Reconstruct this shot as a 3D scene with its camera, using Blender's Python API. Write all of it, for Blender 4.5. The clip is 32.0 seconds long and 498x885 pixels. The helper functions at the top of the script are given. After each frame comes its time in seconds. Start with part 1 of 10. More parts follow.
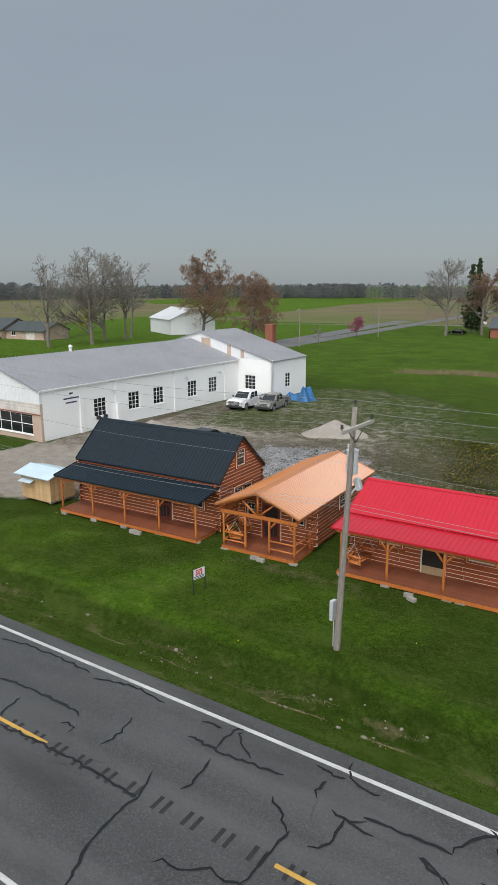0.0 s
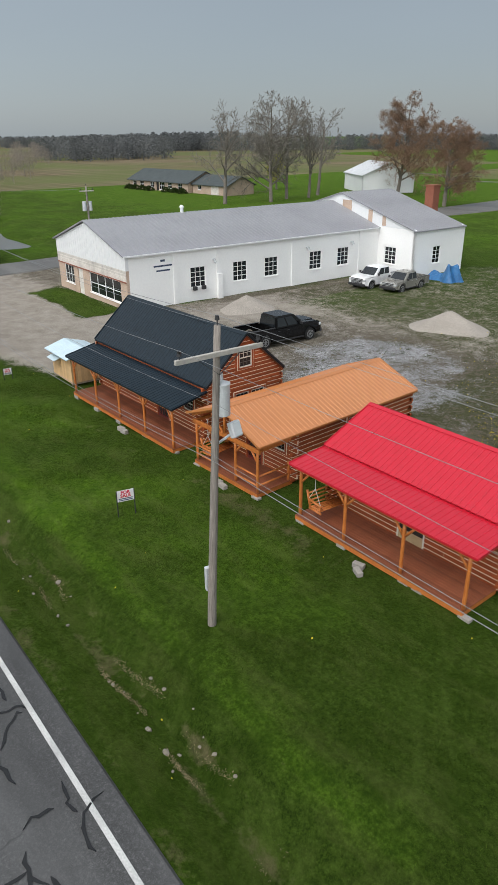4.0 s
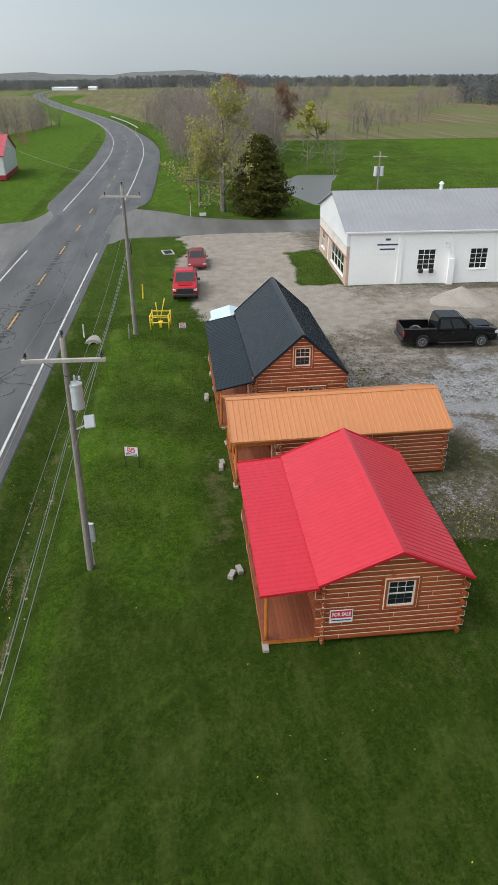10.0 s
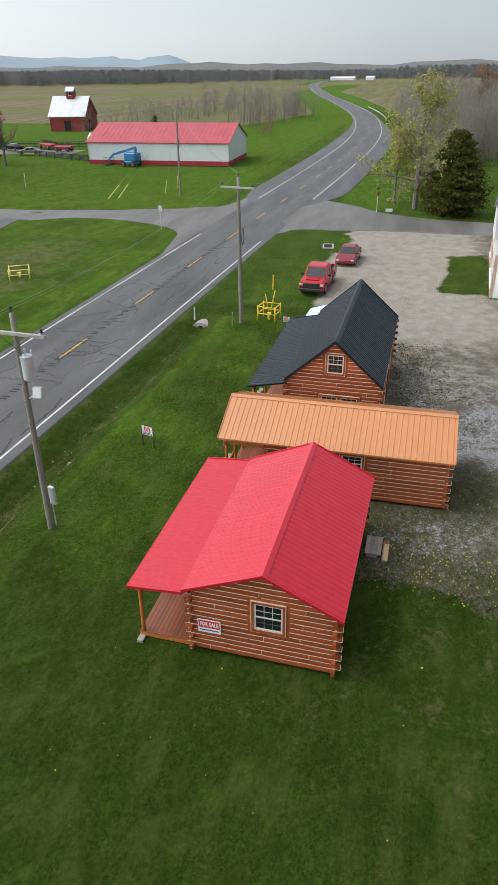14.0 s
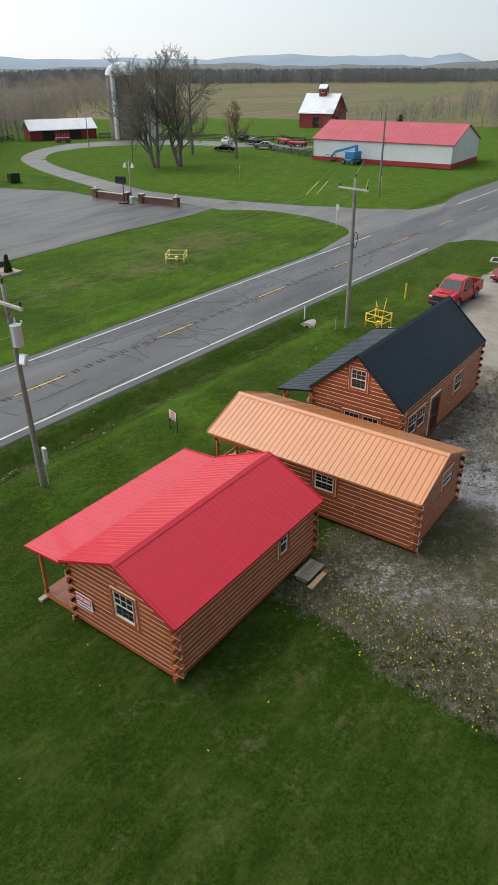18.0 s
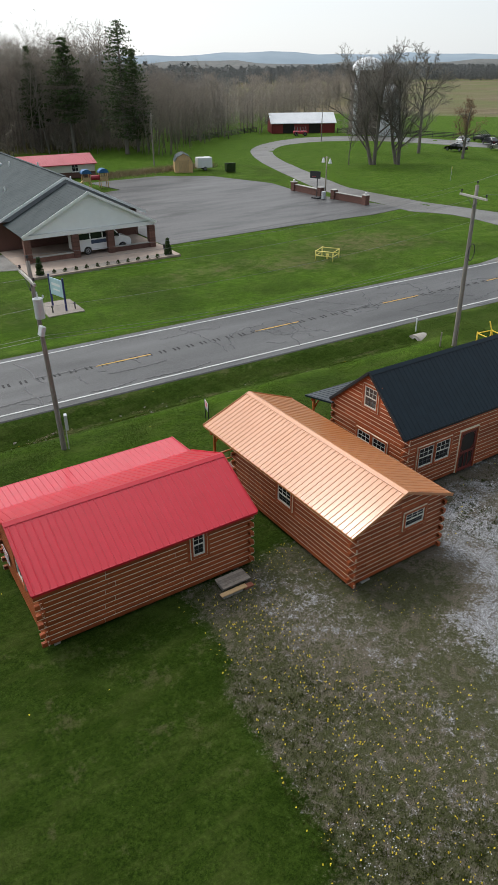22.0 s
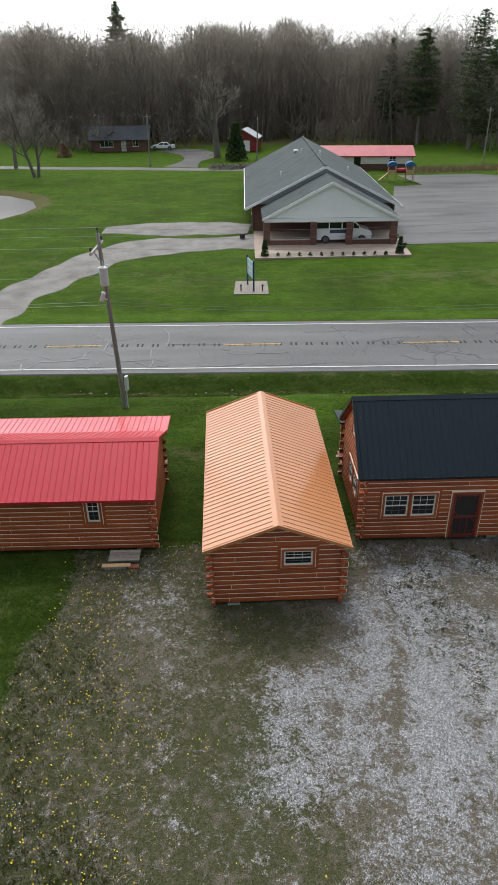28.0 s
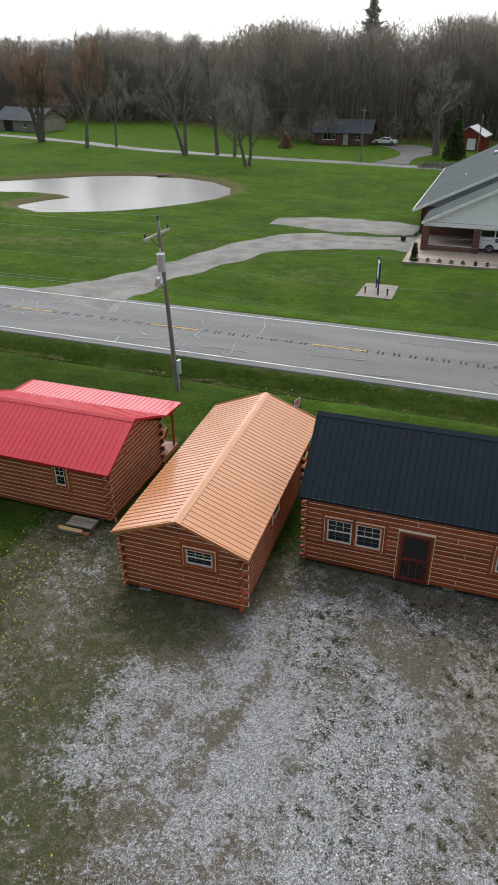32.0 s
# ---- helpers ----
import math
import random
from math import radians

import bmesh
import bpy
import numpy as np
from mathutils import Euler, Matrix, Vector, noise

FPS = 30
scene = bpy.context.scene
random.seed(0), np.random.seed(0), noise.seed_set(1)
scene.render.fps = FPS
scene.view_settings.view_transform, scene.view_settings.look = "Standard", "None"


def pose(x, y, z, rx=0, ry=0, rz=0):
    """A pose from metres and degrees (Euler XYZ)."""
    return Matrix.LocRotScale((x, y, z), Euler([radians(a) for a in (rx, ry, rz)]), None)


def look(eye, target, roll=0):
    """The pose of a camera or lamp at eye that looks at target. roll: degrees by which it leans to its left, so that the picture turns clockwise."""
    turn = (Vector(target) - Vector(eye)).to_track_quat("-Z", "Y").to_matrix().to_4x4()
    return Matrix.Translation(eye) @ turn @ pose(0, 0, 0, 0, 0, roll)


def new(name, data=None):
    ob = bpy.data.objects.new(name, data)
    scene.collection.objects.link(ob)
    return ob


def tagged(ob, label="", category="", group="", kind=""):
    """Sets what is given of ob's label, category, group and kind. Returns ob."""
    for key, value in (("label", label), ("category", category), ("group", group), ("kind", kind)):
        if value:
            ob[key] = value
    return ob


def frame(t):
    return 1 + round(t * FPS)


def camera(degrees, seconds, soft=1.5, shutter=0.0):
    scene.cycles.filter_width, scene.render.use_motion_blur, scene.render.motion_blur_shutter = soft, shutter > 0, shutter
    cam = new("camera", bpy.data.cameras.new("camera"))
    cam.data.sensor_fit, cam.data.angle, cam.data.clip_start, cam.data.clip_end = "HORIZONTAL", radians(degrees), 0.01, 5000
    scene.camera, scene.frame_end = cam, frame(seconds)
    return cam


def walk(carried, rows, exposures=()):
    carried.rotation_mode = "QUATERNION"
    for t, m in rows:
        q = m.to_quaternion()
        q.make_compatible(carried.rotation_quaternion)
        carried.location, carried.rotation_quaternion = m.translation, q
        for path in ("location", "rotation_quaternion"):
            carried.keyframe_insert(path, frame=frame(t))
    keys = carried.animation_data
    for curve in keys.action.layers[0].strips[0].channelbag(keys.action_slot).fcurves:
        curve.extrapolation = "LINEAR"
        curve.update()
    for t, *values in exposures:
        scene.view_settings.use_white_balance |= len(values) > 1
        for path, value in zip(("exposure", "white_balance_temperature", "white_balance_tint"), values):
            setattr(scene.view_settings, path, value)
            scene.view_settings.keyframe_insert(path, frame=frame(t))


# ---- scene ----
cam = camera(40.60, 32.0, soft=1.15)
PATH = [
    (0.0, pose(-8.645, 20.571, 12.882, 76.788, 0.255, -149.176)),
    (0.5, pose(-9.121, 20.399, 12.841, 76.320, 0.305, -149.918)),
    (1.0, pose(-9.806, 19.891, 12.839, 74.970, 0.339, -149.313)),
    (1.5, pose(-10.185, 18.434, 12.876, 72.764, 0.354, -148.071)),
    (2.0, pose(-10.189, 16.183, 12.877, 69.967, 0.252, -145.578)),
    (2.5, pose(-10.088, 13.631, 12.986, 67.369, 0.376, -142.208)),
    (3.0, pose(-10.368, 11.702, 12.983, 65.712, 0.396, -138.723)),
    (3.5, pose(-11.328, 10.348, 12.936, 65.264, 0.543, -134.798)),
    (4.0, pose(-12.706, 9.271, 12.964, 65.429, 0.381, -130.399)),
    (4.5, pose(-14.294, 8.365, 12.859, 66.274, 0.525, -126.460)),
    (6.5, pose(-17.705, 4.493, 12.987, 67.048, 0.523, -115.251)),
    (7.0, pose(-18.090, 3.397, 13.135, 66.757, 0.314, -112.607)),
    (7.5, pose(-18.475, 2.301, 13.406, 66.265, 0.305, -109.964)),
    (8.0, pose(-18.775, 1.216, 13.800, 65.274, 0.296, -107.520)),
    (8.5, pose(-19.122, 0.168, 14.315, 64.283, 0.186, -104.977)),
    (9.0, pose(-19.422, -0.917, 14.831, 63.192, 0.177, -102.533)),
    (9.5, pose(-19.656, -2.090, 15.279, 62.126, 0.301, -100.022)),
    (10.0, pose(-19.880, -3.349, 15.727, 61.259, 0.426, -97.411)),
    (10.5, pose(-20.017, -4.597, 16.052, 60.693, 0.450, -94.699)),
    (11.0, pose(-20.107, -5.883, 16.133, 60.527, 0.474, -91.888)),
    (11.5, pose(-20.060, -7.121, 16.051, 60.553, 0.499, -89.201)),
    (12.0, pose(-19.890, -8.301, 15.968, 60.579, 0.623, -86.614)),
    (12.5, pose(-19.768, -9.443, 15.886, 60.706, 0.548, -84.127)),
    (13.0, pose(-19.560, -10.575, 15.865, 60.732, 0.573, -81.440)),
    (13.5, pose(-19.331, -11.722, 15.846, 60.754, 0.556, -78.775)),
    (14.0, pose(-19.054, -12.906, 15.828, 60.775, 0.639, -76.210)),
    (14.5, pose(-18.702, -13.995, 15.809, 60.697, 0.522, -73.545)),
    (15.0, pose(-18.254, -15.158, 15.791, 60.718, 0.605, -70.881)),
    (15.5, pose(-17.853, -16.284, 15.833, 60.740, 0.489, -68.116)),
    (17.5, pose(-15.599, -20.514, 15.751, 60.835, 0.443, -57.536)),
    (18.0, pose(-14.900, -21.491, 15.704, 60.868, 0.474, -54.928)),
    (18.5, pose(-14.200, -22.468, 15.718, 60.901, 0.404, -52.319)),
    (19.0, pose(-13.474, -23.311, 15.671, 60.934, 0.334, -49.711)),
    (19.5, pose(-12.623, -24.164, 15.744, 60.813, 0.414, -47.181)),
    (20.0, pose(-11.783, -24.931, 15.756, 60.792, 0.393, -44.551)),
    (20.5, pose(-10.905, -25.650, 15.707, 60.771, 0.372, -41.921)),
    (21.0, pose(-10.065, -26.417, 15.719, 60.749, 0.352, -39.391)),
    (21.5, pose(-9.085, -27.116, 15.680, 60.824, 0.324, -36.677)),
    (22.0, pose(-8.067, -27.767, 15.703, 60.699, 0.395, -33.964)),
    (22.5, pose(-7.022, -28.284, 15.664, 60.774, 0.367, -31.350)),
    (23.0, pose(-5.977, -28.801, 15.565, 60.849, 0.439, -28.736)),
    (23.5, pose(-4.962, -29.262, 15.595, 60.778, 0.390, -26.208)),
    (24.0, pose(-3.862, -29.711, 15.564, 60.807, 0.440, -23.579)),
    (24.5, pose(-2.772, -30.075, 15.472, 60.736, 0.391, -20.951)),
    (25.0, pose(-1.645, -30.390, 15.441, 60.765, 0.442, -18.323)),
    (25.5, pose(-0.518, -30.706, 15.410, 60.793, 0.493, -15.694)),
    (27.5, pose(4.048, -31.595, 15.558, 60.463, 0.611, -5.189)),
    (28.0, pose(5.113, -31.642, 15.594, 60.406, 0.565, -2.712)),
    (28.5, pose(6.230, -31.700, 15.592, 60.428, 0.492, -0.139)),
    (29.0, pose(7.375, -31.625, 15.651, 60.350, 0.519, 2.434)),
    (29.5, pose(8.385, -31.522, 15.648, 60.272, 0.445, 4.908)),
    (30.0, pose(9.556, -31.313, 15.646, 60.194, 0.472, 7.481)),
    (30.5, pose(10.545, -31.039, 15.582, 60.216, 0.399, 9.855)),
    (31.0, pose(11.507, -30.898, 15.518, 60.239, 0.426, 12.028)),
    (31.5, pose(12.793, -30.620, 15.593, 60.218, 0.509, 14.978)),
    (32.0, pose(14.030, -30.305, 15.668, 60.097, 0.492, 17.928)),
]
walk(cam, PATH, [(0.0, -0.05), (7.0, 0.05), (9.0, 0.09), (12.0, 0.22), (15.5, 0.25), (19.0, 0.12), (22.0, 0.08), (28.0, 0.19), (32.0, 0.13)])

# ---- world and sun: bright overcast, clearest towards +y ----
SUN_AZ, SUN_EL = 352.0, 56.0
world = bpy.data.worlds.new("sky")
scene.world = world
world.use_nodes = True
wt = world.node_tree
wt.nodes.clear()


def wnode(kind, **kw):
    n = wt.nodes.new(kind)
    for k, v in kw.items():
        n.inputs[k].default_value = v
    return n


w_out = wt.nodes.new("ShaderNodeOutputWorld")
w_sky = wt.nodes.new("ShaderNodeTexSky")
w_sky.sky_type, w_sky.sun_disc = "NISHITA", False
w_sky.sun_elevation, w_sky.sun_rotation = radians(SUN_EL), radians(SUN_AZ)
w_bg_sky = wnode("ShaderNodeBackground", Strength=0.022)
wt.links.new(w_sky.outputs[0], w_bg_sky.inputs[0])
w_co = wt.nodes.new("ShaderNodeTexCoord")
w_sep = wt.nodes.new("ShaderNodeSeparateXYZ")
wt.links.new(w_co.outputs["Generated"], w_sep.inputs[0])


def wmath(op, a, b=0.0, clamp=False):
    n = wt.nodes.new("ShaderNodeMath")
    n.operation, n.use_clamp = op, clamp
    for i, v in enumerate((a, b)):
        if isinstance(v, (int, float)):
            n.inputs[i].default_value = v
        else:
            wt.links.new(v, n.inputs[i])
    return n.outputs[0]


# the cloud deck: grey in the south, pale towards the clearing in the north
w_glow = wmath("ADD", wmath("MULTIPLY", w_sep.outputs[1], 0.86), wmath("MULTIPLY", w_sep.outputs[0], -0.12))
w_map = wt.nodes.new("ShaderNodeMapRange")
w_map.interpolation_type = "SMOOTHSTEP"
w_map.inputs[1].default_value, w_map.inputs[2].default_value = -0.75, 1.0
wt.links.new(w_glow, w_map.inputs[0])
w_noise = wnode("ShaderNodeTexNoise", Scale=1.6, Detail=4.0, Roughness=0.5)
w_scale = wt.nodes.new("ShaderNodeMapping")
w_scale.inputs["Scale"].default_value = (1.0, 1.0, 3.0)
wt.links.new(w_co.outputs["Generated"], w_scale.inputs[0])
wt.links.new(w_scale.outputs[0], w_noise.inputs["Vector"])
w_fac = wmath("ADD", w_map.outputs[0], wmath("MULTIPLY", wmath("SUBTRACT", w_noise.outputs[0], 0.5), 0.14))
w_up = wmath("MULTIPLY", wmath("MAXIMUM", w_sep.outputs[2], 0.0), 0.30)
w_fac = wmath("ADD", w_fac, w_up, True)
w_ramp = wt.nodes.new("ShaderNodeValToRGB")
w_ramp.color_ramp.elements[0].color = (0.298, 0.341, 0.376, 1)
w_ramp.color_ramp.elements[1].color = (1.02, 1.04, 1.06, 1)
mid = w_ramp.color_ramp.elements.new(0.34)
mid.color = (0.46, 0.525, 0.578, 1)
mid = w_ramp.color_ramp.elements.new(0.62)
mid.color = (0.70, 0.76, 0.81, 1)
wt.links.new(w_fac, w_ramp.inputs[0])
# the sun behind thin cloud
w_dot = wt.nodes.new("ShaderNodeVectorMath")
w_dot.operation = "DOT_PRODUCT"
wt.links.new(w_co.outputs["Generated"], w_dot.inputs[0])
w_dot.inputs[1].default_value = (math.sin(radians(SUN_AZ)) * math.cos(radians(SUN_EL)), math.cos(radians(SUN_AZ)) * math.cos(radians(SUN_EL)), math.sin(radians(SUN_EL)))
w_halo = wmath("MULTIPLY", wmath("POWER", wmath("MAXIMUM", w_dot.outputs["Value"], 0.0), 5.0), 1.5)
w_low = wt.nodes.new("ShaderNodeVectorMath")
w_low.operation = "DOT_PRODUCT"
wt.links.new(w_co.outputs["Generated"], w_low.inputs[0])
w_low.inputs[1].default_value = Vector((-0.5, 0.82, 0.28)).normalized()
w_halo = wmath("ADD", w_halo, wmath("MULTIPLY", wmath("POWER", wmath("MAXIMUM", w_low.outputs["Value"], 0.0), 7.0), 1.5))
w_bg_halo = wnode("ShaderNodeBackground", Color=(0.98, 0.985, 1.0, 1))
wt.links.new(w_halo, w_bg_halo.inputs[1])
w_bg_cloud = wnode("ShaderNodeBackground", Strength=0.80)
wt.links.new(w_ramp.outputs[0], w_bg_cloud.inputs[0])
w_add = wt.nodes.new("ShaderNodeAddShader")
wt.links.new(w_bg_sky.outputs[0], w_add.inputs[0])
wt.links.new(w_bg_cloud.outputs[0], w_add.inputs[1])
w_all = wt.nodes.new("ShaderNodeAddShader")
wt.links.new(w_add.outputs[0], w_all.inputs[0])
wt.links.new(w_bg_halo.outputs[0], w_all.inputs[1])
wt.links.new(w_all.outputs[0], w_out.inputs[0])

sun_data = bpy.data.lights.new("sun", "SUN")
sun_data.energy, sun_data.angle, sun_data.color = 1.15, radians(11), (1.0, 0.965, 0.91)
sun = new("sun", sun_data)
az, el = radians(SUN_AZ), radians(SUN_EL)
sun.matrix_world = look((0, 0, 0), (-math.sin(az) * math.cos(el), -math.cos(az) * math.cos(el), -math.sin(el)))


# ---- materials ----
class Nodes:
    """Short hand for building one node material."""

    def __init__(self, name):
        self.m = bpy.data.materials.new(name)
        self.m.use_nodes = True
        self.t = self.m.node_tree
        self.bsdf = self.t.nodes["Principled BSDF"]

    def put(self, socket, v):
        if hasattr(v, "is_output"):
            self.t.links.new(v, socket)
        elif isinstance(v, (tuple, list)) and len(v) == 3 and len(socket.default_value) == 4:
            socket.default_value = (*v, 1)
        else:
            socket.default_value = v

    def node(self, kind, out=0, **kw):
        n = self.t.nodes.new(kind)
        for k, v in kw.items():
            self.put(n.inputs[k.replace("_", " ")], v)
        return n.outputs[out]

    def co(self, which="Object"):
        return self.t.nodes.new("ShaderNodeTexCoord").outputs[which]

    def pos(self):
        return self.t.nodes.new("ShaderNodeNewGeometry").outputs["Position"]

    def stretch(self, vec, sx, sy, sz):
        return self.node("ShaderNodeMapping", Vector=vec, Scale=(sx, sy, sz))

    def noise(self, vec, scale, detail=5.0, rough=0.55):
        return self.node("ShaderNodeTexNoise", Vector=vec, Scale=scale, Detail=detail, Roughness=rough)

    def ramp(self, fac, *stops):
        n = self.t.nodes.new("ShaderNodeValToRGB")
        els = n.color_ramp.elements
        while len(els) < len(stops):
            els.new(0.5)
        for e, (p, c) in zip(els, stops):
            e.position, e.color = p, (*c, 1) if isinstance(c, (tuple, list)) else (c, c, c, 1)
        self.t.links.new(fac, n.inputs[0])
        return n.outputs[0]

    def mix(self, fac, a, b, mode="MIX"):
        n = self.t.nodes.new("ShaderNodeMix")
        n.data_type, n.blend_type = "RGBA", mode
        self.put(n.inputs[0], fac)
        self.put(n.inputs[6], a)
        self.put(n.inputs[7], b)
        return n.outputs[2]

    def math(self, op, a, b=0.0, clamp=False):
        n = self.t.nodes.new("ShaderNodeMath")
        n.operation, n.use_clamp = op, clamp
        self.put(n.inputs[0], a)
        self.put(n.inputs[1], b)
        return n.outputs[0]

    def attr(self, name):
        n = self.t.nodes.new("ShaderNodeAttribute")
        n.attribute_name = name
        return n.outputs["Fac"]

    def random(self):
        return self.t.nodes.new("ShaderNodeObjectInfo").outputs["Random"]

    def island(self):
        return self.t.nodes.new("ShaderNodeNewGeometry").outputs["Random Per Island"]

    def bump(self, height, strength, distance=0.02):
        self.put(self.bsdf.inputs["Normal"], self.node("ShaderNodeBump", Height=height, Strength=strength, Distance=distance))

    def done(self, color, rough=0.7, metal=0.0, spec=0.5):
        self.put(self.bsdf.inputs["Base Color"], color)
        self.put(self.bsdf.inputs["Roughness"], rough)
        self.put(self.bsdf.inputs["Metallic"], metal)
        self.put(self.bsdf.inputs["Specular IOR Level"], spec)
        return self.m


def plain(name, c1, c2, fine=30.0, broad=0.7, rough=0.7, metal=0.0, bump=0.15, vary=0.0, spec=0.5, stretch=(1, 1, 1), island=0.0, grime=0.25):
    """A surface with fine grain, broad stains and, for pieces, a shade of its own for each."""
    n = Nodes(name)
    v = n.stretch(n.co(), *stretch)
    g = n.noise(v, fine)
    col = n.mix(n.ramp(g, (0.3, 0.0), (0.72, 1.0)), c1, c2)
    b = n.noise(n.co(), broad, 4.0)
    col = n.mix(n.math("MULTIPLY", n.ramp(b, (0.42, 0.0), (0.7, 1.0)), grime), col, tuple(x * 0.55 for x in c1))
    if vary or island:
        r = n.random() if vary else n.island()
        k = vary or island
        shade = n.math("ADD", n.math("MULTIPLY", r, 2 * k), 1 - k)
        col = n.mix(1.0, col, n.node("ShaderNodeCombineColor", Red=shade, Green=shade, Blue=shade), "MULTIPLY")
    if bump:
        n.bump(g, bump, 0.01)
    rr = n.math("ADD", n.math("MULTIPLY", b, 0.2), rough - 0.1)
    return n.done(col, rr, metal, spec)


def glow(name, c, strength):
    n = Nodes(name)
    n.put(n.bsdf.inputs["Emission Color"], c)
    n.bsdf.inputs["Emission Strength"].default_value = strength
    return n.done(c)


M = {}
M["log"] = plain("stained_log", (0.27, 0.060, 0.018), (0.39, 0.098, 0.032), 9, 1.2, 0.5, bump=0.25, vary=0.2, spec=0.3, stretch=(0.35, 0.35, 3), grime=0.35)
M["chink"] = plain("cream_chinking", (0.80, 0.70, 0.53), (0.86, 0.77, 0.62), 20, 1.0, 0.8)
M["log_end"] = plain("dark_log_end", (0.15, 0.045, 0.018), (0.22, 0.075, 0.03), 40, 1.5, 0.7, vary=0.2)
M["stain"] = plain("orange_stained_wood", (0.42, 0.125, 0.025), (0.56, 0.19, 0.045), 12, 1.5, 0.45, vary=0.12, stretch=(1, 1, 0.25))
M["deck"] = plain("red_stained_deck", (0.20, 0.062, 0.030), (0.28, 0.092, 0.045), 14, 0.9, 0.42, vary=0.16, stretch=(0.3, 3, 1), grime=0.4)
M["roof_red"] = plain("red_painted_steel", (0.47, 0.011, 0.026), (0.51, 0.013, 0.032), 3, 0.4, 0.45, spec=0.25, bump=0.02, grime=0.08)
M["roof_orange"] = plain("copper_painted_steel", (0.47, 0.178, 0.056), (0.50, 0.192, 0.063), 3, 0.4, 0.42, bump=0.02, grime=0.08)
M["roof_black"] = plain("charcoal_painted_steel", (0.006, 0.0125, 0.0185), (0.009, 0.018, 0.026), 3, 0.4, 0.35, spec=0.25, bump=0.02, grime=0.1)
for k in ("roof_red", "roof_orange", "roof_black"):
    gloss = M[k].node_tree.nodes["Principled BSDF"]
    gloss.inputs["Coat Weight"].default_value = {"roof_black": 0.05, "roof_red": 0.6, "roof_orange": 0.7}[k]
    gloss.inputs["Coat IOR"].default_value = 1.5
    gloss.inputs["Coat Roughness"].default_value = 0.16
M["roof_blue"] = plain("pale_blue_steel", (0.50, 0.62, 0.68), (0.56, 0.68, 0.74), 3, 0.6, 0.4, bump=0.02)
M["roof_grey"] = plain("weathered_galvanised", (0.30, 0.30, 0.32), (0.36, 0.36, 0.375), 8, 0.25, 0.5, 0.25, bump=0.03, grime=0.3)
M["shingle"] = plain("grey_green_shingle", (0.055, 0.066, 0.068), (0.105, 0.12, 0.122), 9, 0.5, 0.9, spec=0.15, bump=0.4, vary=0.12)
M["shingle_dark"] = plain("dark_shingle", (0.035, 0.042, 0.052), (0.065, 0.072, 0.085), 16, 0.5, 0.85, bump=0.4)
M["white"] = plain("white_paint", (0.86, 0.86, 0.85), (0.91, 0.91, 0.89), 6, 0.25, 0.6, bump=0.05, grime=0.08)
M["white_steel"] = plain("white_steel_cladding", (0.70, 0.72, 0.73), (0.78, 0.79, 0.79), 5, 0.3, 0.45, bump=0.04, grime=0.12)
M["weathered_white"] = plain("weathered_white_board", (0.56, 0.52, 0.47), (0.74, 0.71, 0.66), 7, 1.1, 0.8, vary=0.12, grime=0.5)
M["vinyl"] = plain("cream_window_frame", (0.66, 0.63, 0.56), (0.72, 0.69, 0.62), 10, 1.0, 0.5)
M["screened"] = plain("grid_behind_screen", (0.10, 0.10, 0.10), (0.14, 0.14, 0.138), 10, 1.0, 0.8, bump=0)
M["glass"] = plain("dark_window_glass", (0.012, 0.015, 0.018), (0.02, 0.024, 0.027), 1.5, 0.6, 0.08, bump=0)
M["dark"] = plain("dark_interior", (0.02, 0.017, 0.014), (0.03, 0.026, 0.022), 6, 1.0, 0.9)
M["ply"] = plain("pale_floor_board", (0.42, 0.30, 0.16), (0.50, 0.37, 0.21), 8, 1.0, 0.7)
M["door"] = plain("dark_red_door", (0.13, 0.022, 0.018), (0.17, 0.032, 0.024), 12, 1.0, 0.45)
M["concrete"] = plain("concrete", (0.36, 0.34, 0.31), (0.47, 0.45, 0.41), 25, 0.8, 0.9, bump=0.3, vary=0.1)
M["block"] = plain("concrete_block", (0.23, 0.21, 0.185), (0.36, 0.335, 0.30), 30, 2.0, 0.9, bump=0.3, vary=0.1)
M["pole_wood"] = plain("weathered_pole", (0.15, 0.13, 0.112), (0.33, 0.295, 0.26), 10, 0.8, 0.9, bump=0.6, stretch=(4, 4, 0.2))
M["arm_wood"] = plain("silvery_crossarm", (0.33, 0.31, 0.28), (0.45, 0.42, 0.38), 10, 1.5, 0.85, bump=0.4)
M["grey_metal"] = plain("grey_metal", (0.50, 0.52, 0.53), (0.60, 0.62, 0.63), 8, 1.0, 0.5, 0.15, bump=0.03)
M["dark_metal"] = plain("dark_metal", (0.03, 0.03, 0.032), (0.05, 0.05, 0.052), 10, 1.0, 0.5, 0.3, bump=0.03)
M["wire"] = plain("dull_wire", (0.20, 0.205, 0.21), (0.28, 0.285, 0.29), 10, 1.0, 0.5, 0.3, bump=0)
M["yellow"] = plain("yellow_paint", (0.78, 0.52, 0.03), (0.84, 0.60, 0.05), 10, 1.0, 0.5, grime=0.15)
M["pale_yellow"] = plain("faded_yellow_paint", (0.80, 0.66, 0.16), (0.84, 0.72, 0.24), 10, 1.0, 0.6, grime=0.15)
M["brick"] = plain("brown_brick", (0.10, 0.048, 0.036), (0.21, 0.10, 0.075), 14, 0.8, 0.85, bump=0.3, vary=0.25)
M["tan_brick"] = plain("tan_brick", (0.40, 0.29, 0.22), (0.54, 0.42, 0.33), 12, 0.8, 0.85, bump=0.3, vary=0.15)
